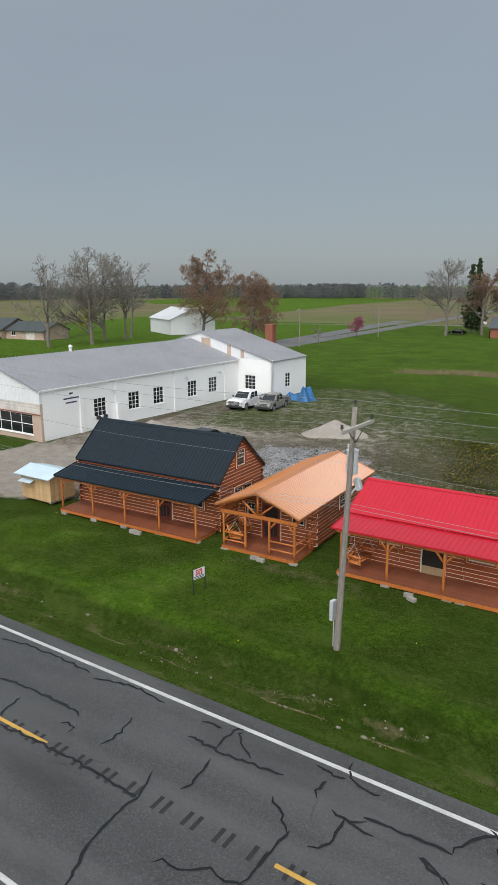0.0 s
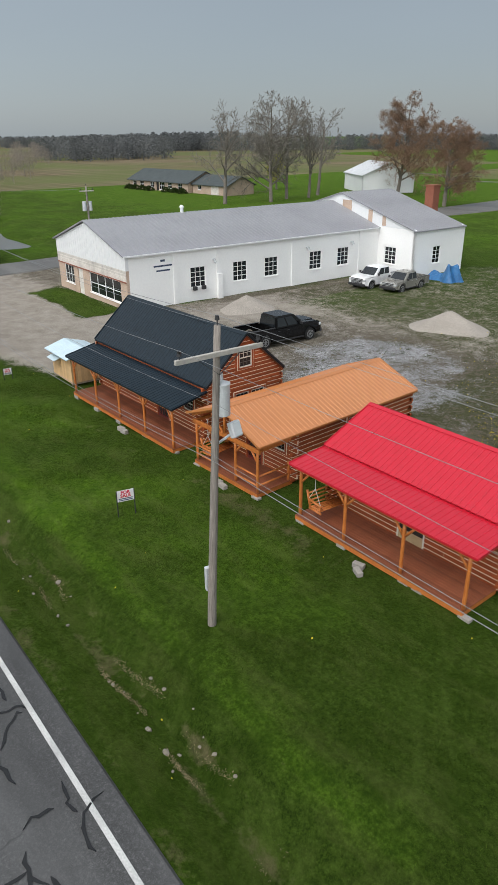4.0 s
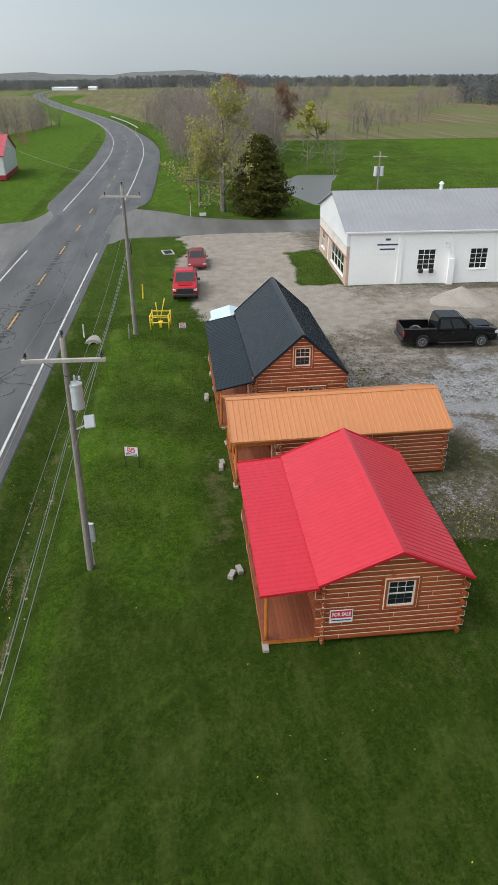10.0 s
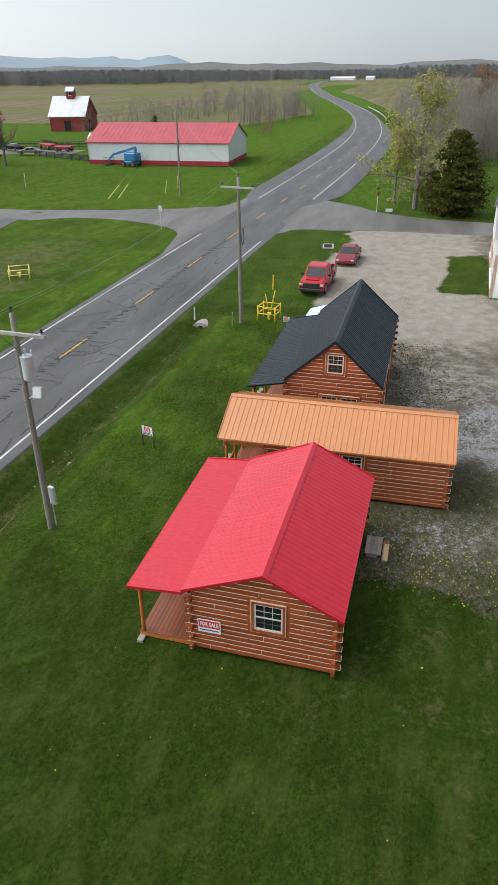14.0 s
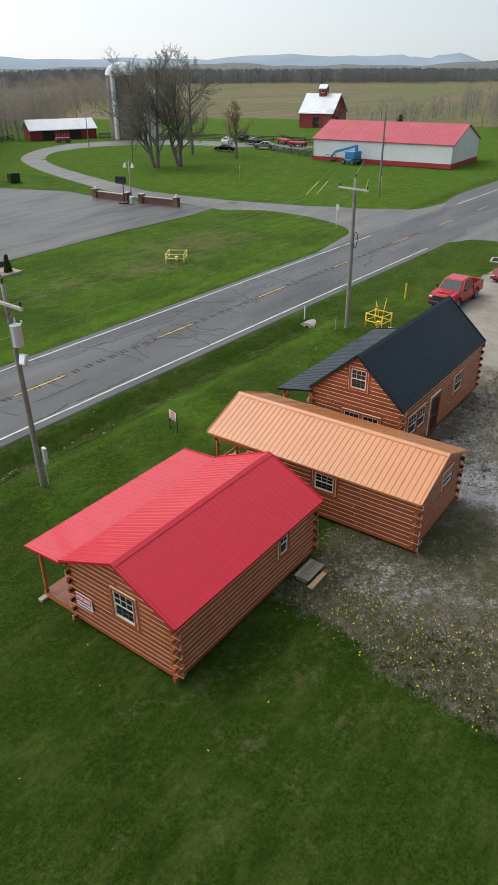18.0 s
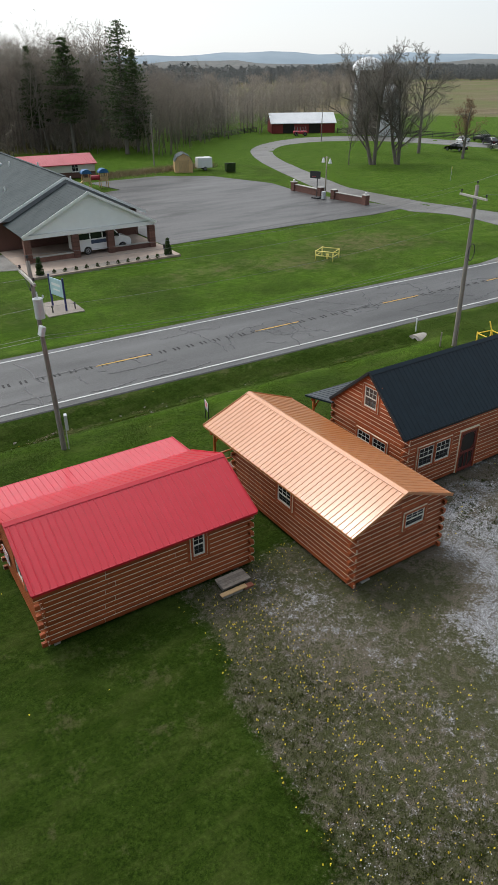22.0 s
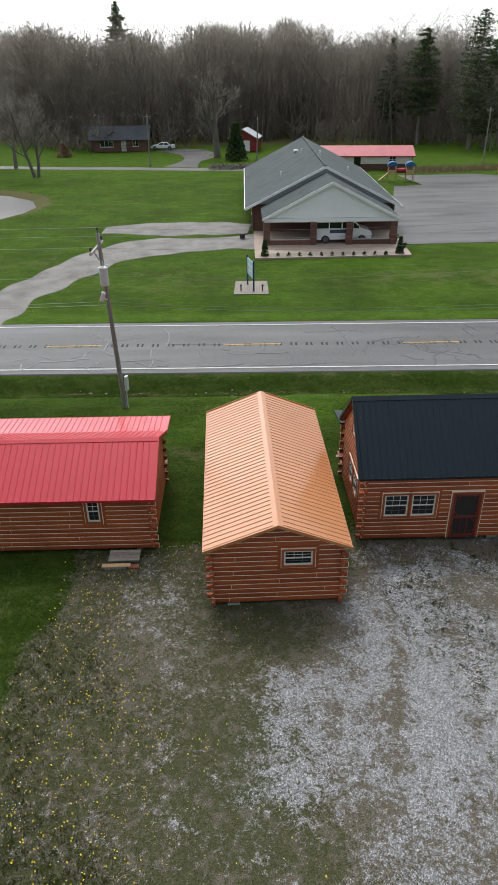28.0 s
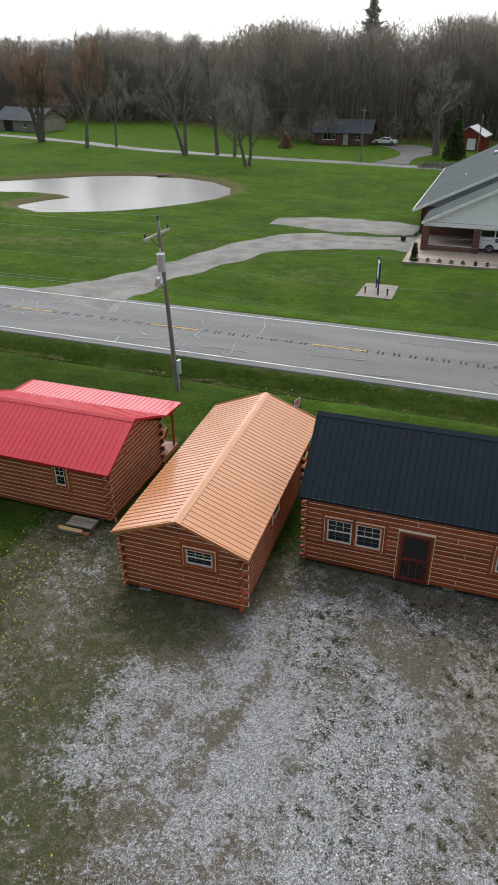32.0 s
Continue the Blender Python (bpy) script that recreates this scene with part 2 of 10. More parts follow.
M["chimney"] = plain("red_brick", (0.23, 0.075, 0.045), (0.32, 0.115, 0.07), 14, 0.8, 0.85, bump=0.3)
M["new_pine"] = plain("fresh_pine_board", (0.54, 0.34, 0.16), (0.66, 0.45, 0.24), 12, 1.2, 0.65, vary=0.12, stretch=(2, 2, 0.3))
M["barn_red"] = plain("barn_red_board", (0.20, 0.022, 0.020), (0.27, 0.036, 0.030), 8, 0.7, 0.7, vary=0.1)
M["bark"] = plain("grey_brown_bark", (0.13, 0.112, 0.094), (0.23, 0.20, 0.17), 14, 0.6, 0.95, bump=0.6, stretch=(2, 2, 0.4))
M["siding_white"] = plain("white_vinyl_siding", (0.88, 0.885, 0.885), (0.92, 0.925, 0.925), 2, 0.4, 0.5, bump=0, grime=0.06)
M["twig"] = plain("bare_twigs", (0.225, 0.205, 0.178), (0.32, 0.292, 0.255), 1.2, 0.15, 0.95, bump=0, island=0.2, spec=0.08)
M["twig_red"] = plain("rusty_twigs", (0.24, 0.155, 0.105), (0.33, 0.22, 0.155), 1.2, 0.2, 0.95, bump=0, island=0.25, spec=0.08)
M["twig_wood"] = plain("brown_twigs", (0.245, 0.212, 0.18), (0.35, 0.31, 0.265), 1.2, 0.15, 0.95, bump=0, island=0.25, spec=0.08)
# haze of distance mixed into the twig colour, greyer and bluer than nearer twigs
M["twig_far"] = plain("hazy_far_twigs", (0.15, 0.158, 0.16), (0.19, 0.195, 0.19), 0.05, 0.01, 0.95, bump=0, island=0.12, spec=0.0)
M["blade"] = plain("grass_blades", (0.020, 0.036, 0.004), (0.060, 0.090, 0.012), 2.5, 0.5, 0.9, bump=0, island=0.5, spec=0.0)
M["weed_blade"] = plain("weed_leaves", (0.026, 0.036, 0.008), (0.07, 0.084, 0.022), 2.5, 0.5, 0.9, bump=0, island=0.4, spec=0.0)
M["bud"] = plain("yellow_green_buds", (0.31, 0.31, 0.075), (0.50, 0.48, 0.14), 1.5, 0.3, 0.9, bump=0, island=0.3, spec=0.1)
M["needle"] = plain("dark_needles", (0.050, 0.080, 0.034), (0.105, 0.145, 0.060), 2.0, 0.4, 0.9, bump=0, island=0.3, spec=0.05)
M["cedar"] = plain("bronze_green_cedar", (0.050, 0.060, 0.014), (0.125, 0.122, 0.034), 2.0, 0.5, 0.9, bump=0, island=0.35, spec=0.05)
M["blossom"] = plain("pink_blossom", (0.34, 0.11, 0.16), (0.46, 0.18, 0.24), 2.0, 0.5, 0.9, bump=0, island=0.25)
M["drive"] = plain("grey_drive_gravel", (0.14, 0.131, 0.118), (0.29, 0.278, 0.258), 11, 0.5, 0.95, bump=0.6, grime=0.6)
M["gravel_pile"] = plain("sandy_gravel", (0.24, 0.215, 0.185), (0.40, 0.36, 0.315), 14, 0.6, 0.95, bump=1.0)
M["stone"] = plain("pale_stone", (0.14, 0.125, 0.095), (0.27, 0.24, 0.19), 9, 2.0, 0.9, bump=0.4, vary=0.2, island=0.0)
M["line_white"] = plain("white_road_paint", (0.42, 0.42, 0.41), (0.62, 0.62, 0.60), 22, 1.0, 0.7, grime=0.5)
M["line_yellow"] = plain("yellow_road_paint", (0.44, 0.26, 0.05), (0.62, 0.38, 0.08), 22, 1.0, 0.7, grime=0.5)
M["tar"] = plain("black_tar_seam", (0.008, 0.008, 0.008), (0.016, 0.016, 0.016), 18, 1.0, 0.16, spec=0.55, bump=0.1)
M["rumble"] = plain("rumble_groove", (0.024, 0.024, 0.024), (0.048, 0.048, 0.047), 18, 1.0, 0.85, spec=0.2)
M["paint_red"] = plain("red_car_paint", (0.40, 0.004, 0.012), (0.43, 0.006, 0.015), 3, 0.6, 0.2, 0.1, bump=0, grime=0.1)
M["paint_maroon"] = plain("maroon_car_paint", (0.19, 0.018, 0.022), (0.21, 0.022, 0.026), 3, 0.6, 0.22, 0.1, bump=0, grime=0.1)
M["paint_black"] = plain("black_car_paint", (0.003, 0.003, 0.0034), (0.005, 0.005, 0.0055), 3, 0.6, 0.12, 0.0, bump=0, grime=0.02, spec=0.4)
M["paint_white"] = plain("white_car_paint", (0.74, 0.74, 0.74), (0.78, 0.78, 0.78), 3, 0.6, 0.25, 0.0, bump=0, grime=0.08)
M["paint_grey"] = plain("grey_car_paint", (0.27, 0.258, 0.232), (0.31, 0.298, 0.27), 3, 0.6, 0.28, 0.4, bump=0, grime=0.12)
M["paint_blue"] = plain("blue_machine_paint", (0.03, 0.17, 0.36), (0.04, 0.20, 0.42), 5, 0.8, 0.4, bump=0)
M["rubber"] = plain("tyre_rubber", (0.018, 0.018, 0.018), (0.03, 0.03, 0.03), 20, 1.0, 0.85)
M["rim"] = plain("alloy_rim", (0.30, 0.305, 0.31), (0.40, 0.405, 0.41), 10, 1.0, 0.35, 0.5, bump=0)
M["lamp_glass"] = plain("headlamp_lens", (0.60, 0.62, 0.63), (0.66, 0.68, 0.69), 5, 1.0, 0.15, 0.2, bump=0)
M["tail_red"] = plain("tail_lamp_lens", (0.30, 0.01, 0.01), (0.36, 0.015, 0.015), 5, 1.0, 0.2, 0.0, bump=0)
M["tarp"] = plain("blue_tarp", (0.012, 0.09, 0.24), (0.03, 0.16, 0.36), 3, 1.2, 0.45, bump=0.5)
M["sign_white"] = plain("white_sign_board", (0.70, 0.70, 0.69), (0.76, 0.76, 0.75), 8, 1.0, 0.6, bump=0)
M["sign_red"] = plain("red_sign_print", (0.55, 0.02, 0.05), (0.58, 0.03, 0.06), 8, 1.0, 0.6, bump=0)
M["sign_blue"] = plain("navy_sign_post", (0.02, 0.025, 0.12), (0.03, 0.035, 0.16), 8, 1.0, 0.5, bump=0)
M["ink"] = plain("navy_lettering", (0.03, 0.05, 0.10), (0.05, 0.07, 0.13), 8, 1.0, 0.6, bump=0)
M["teal"] = plain("pale_teal_sign_face", (0.38, 0.55, 0.58), (0.46, 0.63, 0.66), 3, 1.0, 0.5, bump=0)
M["plank_grey"] = plain("weathered_plank", (0.24, 0.20, 0.165), (0.36, 0.31, 0.26), 10, 1.0, 0.85, vary=0.2, bump=0.4)
M["silo"] = plain("brown_silo_stave", (0.16, 0.125, 0.10), (0.24, 0.195, 0.16), 5, 0.4, 0.85, bump=0.3)
M["shrub"] = plain("clipped_shrub", (0.03, 0.05, 0.015), (0.06, 0.085, 0.028), 3, 0.8, 0.9, bump=0, island=0.3)
M["mulch"] = plain("pale_stone_bed", (0.17, 0.145, 0.12), (0.36, 0.32, 0.28), 11, 1.0, 0.95, bump=0.5)
M["paving"] = plain("tan_concrete_slab", (0.34, 0.26, 0.21), (0.42, 0.33, 0.27), 12, 0.6, 0.85, bump=0.1)
M["dandelion"] = plain("dandelion_yellow", (0.56, 0.42, 0.015), (0.70, 0.55, 0.03), 5, 1.0, 0.8, bump=0)


def water_material():
    n = Nodes("still_water")
    w = n.noise(n.stretch(n.co(), 1, 1.6, 1), 1.6, 5.0, 0.7)
    n.bump(w, 0.25, 0.08)
    return n.done((0.10, 0.097, 0.09), 0.3, 0.0, 1.0)


def thin(key):
    """Light passes through: leaves, twigs and blades."""
    t = M[key].node_tree
    old = t.nodes["Principled BSDF"]
    src = old.inputs["Base Color"].links[0].from_socket
    d, s, m = t.nodes.new("ShaderNodeBsdfDiffuse"), t.nodes.new("ShaderNodeBsdfTranslucent"), t.nodes.new("ShaderNodeMixShader")
    t.links.new(src, d.inputs[0])
    t.links.new(src, s.inputs[0])
    m.inputs[0].default_value = 0.45
    t.links.new(d.outputs[0], m.inputs[1])
    t.links.new(s.outputs[0], m.inputs[2])
    t.links.new(m.outputs[0], t.nodes["Material Output"].inputs[0])
    t.nodes.remove(old)


for k in ("twig", "twig_red", "twig_wood", "twig_far", "blade", "weed_blade", "bud", "needle", "cedar", "blossom", "shrub"):
    thin(k)

M["water"] = water_material()


def asphalt_material(name, base, light, spec=0.3, worn=0.6):
    """Worn asphalt: fine aggregate, broad fading and hairline cracks."""
    n = Nodes(name)
    p = n.pos()
    fine = n.noise(p, 55, 3.0, 0.7)
    col = n.mix(n.ramp(fine, (0.38, 0.0), (0.66, 1.0)), tuple(x * 0.9 for x in base), tuple(x * 1.3 for x in light))
    grain = n.noise(p, 17, 4.0, 0.8)
    col = n.mix(n.ramp(grain, (0.40, 0.55), (0.56, 0.0)), col, tuple(x * 0.7 for x in base))
    col = n.mix(n.ramp(grain, (0.56, 0.0), (0.70, 0.7)), col, tuple(x * 1.9 for x in light))
    broad = n.noise(n.stretch(p, 0.12, 0.9, 1), 0.6, 5.0)
    col = n.mix(n.math("MULTIPLY", n.ramp(broad, (0.38, 0.0), (0.72, 1.0)), 0.8), col, tuple(x * 1.3 for x in light))
    stain = n.noise(n.stretch(p, 0.22, 0.9, 1), 0.32, 5.0, 0.65)
    col = n.mix(n.ramp(stain, (0.50, 0.0), (0.66, worn)), col, tuple(x * (1.45 - worn) for x in base))
    vn = n.t.nodes.new("ShaderNodeTexVoronoi")
    vn.feature = "DISTANCE_TO_EDGE"
    vn.inputs["Scale"].default_value = 0.42
    wob = n.t.nodes.new("ShaderNodeTexNoise")
    wob.inputs["Scale"].default_value = 1.1
    n.t.links.new(p, wob.inputs["Vector"])
    n.t.links.new(n.mix(0.35, p, wob.outputs["Color"]), vn.inputs["Vector"])
    crack = n.ramp(vn.outputs["Distance"], (0.0, 1.0), (0.006, 0.0))
    gate = n.ramp(n.noise(p, 0.35, 2.0), (0.5, 0.0), (0.58, 1.0))
    col = n.mix(n.math("MULTIPLY", n.math("MULTIPLY", crack, gate), 0.6), col, (0.03, 0.03, 0.03))
    n.bump(fine, 0.3, 0.01)
    return n.done(col, 0.5, 0.0, spec)


M["asphalt"] = asphalt_material("worn_road_asphalt", (0.037, 0.037, 0.037), (0.087, 0.087, 0.087))
M["asphalt_side"] = asphalt_material("pale_side_road_asphalt", (0.076, 0.073, 0.069), (0.135, 0.129, 0.121))
M["asphalt_lot"] = asphalt_material("old_parking_asphalt", (0.040, 0.039, 0.039), (0.094, 0.092, 0.090), 0.3, 0.95)


def ground_material():
    """Lawn, weedy gravel, bare dirt and stubble, mixed by the plan's own zones."""
    n = Nodes("ground")
    p = n.pos()
    fine = n.noise(p, 30, 3.0, 0.75)
    grit = n.noise(p, 11, 4.0, 0.7)
    tuft = n.noise(p, 4.2, 5.0, 0.7)
    mid = n.noise(p, 1.0, 5.0, 0.62)
    wide = n.noise(p, 0.16, 4.0, 0.6)
    mown = n.noise(n.stretch(p, 0.4, 1.2, 1), 0.8, 6.0, 0.68)
    cross = n.noise(n.stretch(n.node("ShaderNodeVectorRotate", Vector=p, Angle=0.9), 0.3, 1.7, 1), 0.6, 4.0, 0.6)
    grass = n.mix(n.ramp(fine, (0.3, 0.0), (0.7, 1.0)), (0.010, 0.021, 0.002), (0.044, 0.078, 0.010))
    grass = n.mix(n.ramp(grit, (0.40, 0.75), (0.62, 0.0)), grass, (0.008, 0.017, 0.002))
    grass = n.mix(n.math("MULTIPLY", n.ramp(tuft, (0.47, 0.0), (0.70, 1.0)), 0.6), grass, (0.048, 0.080, 0.012))
    grass = n.mix(n.math("MULTIPLY", n.ramp(mid, (0.36, 1.0), (0.52, 0.0)), 0.55), grass, (0.012, 0.026, 0.002))
    grass = n.mix(n.math("MULTIPLY", n.ramp(mown, (0.48, 0.0), (0.70, 1.0)), 0.55), grass, (0.064, 0.080, 0.020))
    grass = n.mix(n.math("MULTIPLY", n.ramp(cross, (0.55, 0.0), (0.7, 1.0)), 0.35), grass, (0.056, 0.086, 0.016))
    # brighter grass: richer lawns, plus light painted along the verge and ditch
    lush_lit = n.math("MULTIPLY", n.ramp(n.math("ADD", n.attr("lush_lit"), n.math("MULTIPLY", n.math("SUBTRACT", wide, 0.5), 1.5)), (0.35, 0.0), (0.8, 1.0)), 0.8)
    bright = n.mix(n.ramp(tuft, (0.34, 0.0), (0.66, 1.0)), (0.028, 0.070, 0.004), (0.094, 0.172, 0.012))
    bright = n.mix(n.ramp(grit, (0.38, 0.6), (0.6, 0.0)), bright, (0.018, 0.046, 0.003))
    bright = n.mix(n.math("MULTIPLY", n.ramp(mid, (0.36, 1.0), (0.55, 0.0)), 0.6), bright, (0.022, 0.048, 0.005))
    bright = n.mix(n.math("MULTIPLY", n.ramp(mown, (0.5, 0.0), (0.66, 1.0)), 0.45), bright, (0.105, 0.142, 0.03))
    grass = n.mix(lush_lit, grass, bright)
    dry = n.ramp(n.math("ADD", n.attr("dry"), n.math("ADD", n.math("MULTIPLY", n.math("SUBTRACT", mid, 0.5), 1.3), n.math("MULTIPLY", n.math("SUBTRACT", tuft, 0.5), 0.8))), (0.35, 0.0), (0.8, 1.0))
    grass = n.mix(n.math("MULTIPLY", dry, 0.88), grass, n.mix(fine, (0.06, 0.048, 0.024), (0.15, 0.122, 0.07)))
    # gravel: chips with dark gaps, dirt and weeds between
    vn = n.t.nodes.new("ShaderNodeTexVoronoi")
    vn.inputs["Scale"].default_value = 34.0
    n.t.links.new(p, vn.inputs["Vector"])
    chip = n.ramp(vn.outputs["Color"], (0.05, (0.13, 0.129, 0.13)), (0.5, (0.29, 0.292, 0.30)), (0.8, (0.45, 0.452, 0.464)), (1.0, (0.66, 0.665, 0.68)))
    gap = n.ramp(vn.outputs["Distance"], (0.35, 0.0), (0.75, 0.5))
    chip = n.mix(gap, chip, (0.035, 0.033, 0.030))
    loose = n.math("MULTIPLY", n.ramp(vn.outputs["Color"], (0.56, 0.0), (0.66, 1.0)), n.ramp(vn.outputs["Distance"], (0.35, 1.0), (0.5, 0.0)))
    soil = n.mix(n.ramp(fine, (0.3, 0.0), (0.7, 1.0)), (0.044, 0.037, 0.027), (0.180, 0.156, 0.120))
    soil = n.mix(n.math("MULTIPLY", loose, n.ramp(n.noise(p, 1.7, 4.0, 0.65), (0.42, 0.02), (0.62, 0.22))), soil, (0.36, 0.35, 0.335))
    fleck = n.math("ADD", n.math("MULTIPLY", n.math("SUBTRACT", grit, 0.5), 2.3), n.math("MULTIPLY", n.math("SUBTRACT", fine, 0.5), 1.3))
    gnoise = n.math("ADD", n.math("ADD", n.math("MULTIPLY", n.math("SUBTRACT", tuft, 0.5), 1.7), n.math("MULTIPLY", n.math("SUBTRACT", mid, 0.5), 1.7)), fleck)
    stone = n.ramp(n.math("ADD", n.attr("stone"), gnoise), (0.28, 0.0), (0.66, 1.0))
    lot = n.mix(stone, soil, chip)
    pale = n.mix(n.ramp(mid, (0.3, 0.0), (0.7, 1.0)), (0.21, 0.185, 0.155), (0.34, 0.308, 0.268))
    pale = n.mix(n.math("MULTIPLY", n.ramp(grit, (0.4, 0.0), (0.65, 1.0)), 0.5), pale, (0.20, 0.17, 0.135))
    pale = n.mix(n.math("MULTIPLY", loose, 0.6), pale, (0.40, 0.38, 0.35))
    lot = n.mix(n.ramp(n.math("ADD", n.attr("pale"), n.math("MULTIPLY", gnoise, 0.5)), (0.3, 0.0), (0.7, 1.0)), lot, pale)
    weed = n.ramp(n.math("SUBTRACT", n.attr("weed"), n.math("MULTIPLY", gnoise, 0.8)), (0.36, 0.0), (0.74, 1.0))
    weedy = n.mix(n.ramp(fine, (0.3, 0.0), (0.7, 1.0)), (0.016, 0.021, 0.007), (0.075, 0.084, 0.030))
    weedy = n.mix(n.ramp(n.noise(p, 2.1, 4.0, 0.65), (0.5, 0.0), (0.62, 0.85)), weedy, soil)
    lot = n.mix(n.math("MULTIPLY", weed, n.ramp(grit, (0.35, 0.95), (0.7, 0.45))), lot, weedy)
    col = n.mix(n.ramp(n.math("ADD", n.attr("lot"), n.math("MULTIPLY", gnoise, 0.35)), (0.38, 0.0), (0.62, 1.0)), grass, lot)
    # far fields: stubble with rows, old weeds
    rows = n.noise(n.stretch(p, 0.02, 0.35, 1), 1.0, 4.0)
    stub = n.mix(n.ramp(rows, (0.35, 0.0), (0.65, 1.0)), (0.115, 0.090, 0.055), (0.19, 0.155, 0.10))
    stub = n.mix(n.ramp(n.noise(p, 0.012, 3.0), (0.4, 0.0), (0.6, 1.0)), stub, n.mix(rows, (0.085, 0.105, 0.035), (0.15, 0.155, 0.07)))
    col = n.mix(n.ramp(n.attr("field"), (0.42, 0.0), (0.58, 1.0)), col, stub)
    n.bump(n.math("ADD", fine, n.math("MULTIPLY", tuft, 1.5)), 0.6, 0.06)
    sheen = n.math("MULTIPLY", n.math("SUBTRACT", 1.0, n.math("ADD", n.attr("lot"), n.attr("field")), True), 0.22)
    n.put(n.bsdf.inputs["Sheen Weight"], sheen)
    n.put(n.bsdf.inputs["Sheen Tint"], (0.30, 0.48, 0.06))
    n.bsdf.inputs["Sheen Roughness"].default_value = 0.4
    return n.done(col, 0.95, 0.0, 0.05)


M["ground"] = ground_material()


# ---- mesh helpers ----
def link(name, bm, material, parent=None, label="", smooth=False):
    me = bpy.data.meshes.new(name)
    bm.normal_update()
    bm.to_mesh(me)
    bm.free()
    me.materials.append(material)
    if smooth:
        me.shade_smooth()
    ob = new(name, me)
    if parent:
        ob.parent = parent
    if label:
        ob["label"] = label
    return ob


def part(name, bm, material, parent, label="", smooth=False):
    return link(name, bm, material, parent, label, smooth)


def shared(name, me, m, parent, label=""):
    """One more object on a mesh that alike pieces share."""
    ob = new(name, me)
    ob.parent = parent
    ob.matrix_basis = m
    if label:
        ob["label"] = label
    return ob


def mesh_of(name, bm, material, smooth=False):
    me = bpy.data.meshes.new(name)
    bm.normal_update()
    bm.to_mesh(me)
    bm.free()
    me.materials.append(material)
    if smooth:
        me.shade_smooth()
    return me


def thing(name, m, label, category, group="", kind=""):
    e = new(name)
    e.matrix_world = m
    e.empty_display_size = 0.3
    return tagged(e, label, category, group, kind)


def bm_new():
    return bmesh.new()


def box(bm, x0, y0, z0, x1, y1, z1, m=None, bevel=0.0):
    r = bmesh.ops.create_cube(bm, size=1.0)
    vs = r["verts"]
    for v in vs:
        v.co = Vector((x0 + (v.co.x + 0.5) * (x1 - x0), y0 + (v.co.y + 0.5) * (y1 - y0), z0 + (v.co.z + 0.5) * (z1 - z0)))
    if bevel:
        es = list({e for v in vs for e in v.link_edges})
        r = bmesh.ops.bevel(bm, geom=es, offset=bevel, segments=1, affect="EDGES")
        vs = r["verts"]
    if m is not None:
        bmesh.ops.transform(bm, matrix=m, verts=vs)
    return vs


def bar(bm, p, q, w, h=None, bevel=0.0):
    """A square bar from p to q."""
    p, q = Vector(p), Vector(q)
    d = q - p
    h = w if h is None else h
    rot = d.to_track_quat("X", "Z").to_matrix().to_4x4()
    box(bm, 0, -w / 2, -h / 2, d.length, w / 2, h / 2, Matrix.Translation(p) @ rot, bevel)


def rod(bm, p, q, r0, r1=None, seg=8, caps=True):
    """A round bar from p to q, tapering."""
    p, q = Vector(p), Vector(q)
    d = q - p
    if d.length < 1e-6:
        return
    r1 = r0 if r1 is None else r1
    rot = d.to_track_quat("Z", "Y").to_matrix().to_4x4()
    bmesh.ops.create_cone(bm, cap_ends=caps, segments=seg, radius1=r0, radius2=max(r1, 1e-4), depth=d.length,
                          matrix=Matrix.Translation((p + q) / 2) @ rot)


def poly(bm, pts):
    return bm.faces.new([bm.verts.new(p) for p in pts])


def slab(bm, pts, z0, z1):
    """A flat prism over a plan outline."""
    lo = [bm.verts.new((x, y, z0)) for x, y in pts]
    hi = [bm.verts.new((x, y, z1)) for x, y in pts]
    bm.faces.new(hi)
    bm.faces.new(lo[::-1])
    for i in range(len(pts)):
        j = (i + 1) % len(pts)
        bm.faces.new((lo[i], lo[j], hi[j], hi[i]))


def prism(bm, pts, direction):
    """A face swept along a vector."""
    a = [bm.verts.new(p) for p in pts]
    b = [bm.verts.new(Vector(p) + Vector(direction)) for p in pts]
    bm.faces.new(a[::-1])
    bm.faces.new(b)
    for i in range(len(pts)):
        j = (i + 1) % len(pts)
        bm.faces.new((a[i], a[j], b[j], b[i]))
    bmesh.ops.recalc_face_normals(bm, faces=bm.faces)


def words(text, size, m, material, parent, name="lettering", depth=0.004):
    """Flat raised lettering in the built-in font, as a mesh."""
    cu = bpy.data.curves.new(name, "FONT")
    cu.body, cu.size, cu.extrude, cu.align_x, cu.align_y, cu.resolution_u, cu.offset = text, size, depth, "CENTER", "CENTER", 2, size * 0.035
    ob = bpy.data.objects.new(name, cu)
    scene.collection.objects.link(ob)
    me = bpy.data.meshes.new_from_object(ob.evaluated_get(bpy.context.evaluated_depsgraph_get()))
    bpy.data.objects.remove(ob)
    bpy.data.curves.remove(cu)
    me.materials.clear()
    me.materials.append(material)
    return shared(name, me, m, parent)


# ---- the road's line and the lie of the land ----
ROAD_X = np.array([-900.0, -60.0, 0.0, 30.0, 60.0, 76.0, 113.0, 155.0, 200.0, 262.0, 338.0, 450.0, 700.0, 1200.0])
ROAD_Y = np.array([47.8, 11.7, 9.05, 7.8, 6.4, 5.5, 3.8, 2.9, 5.0, 13.0, 28.8, 54.5, 100.0, 150.0])


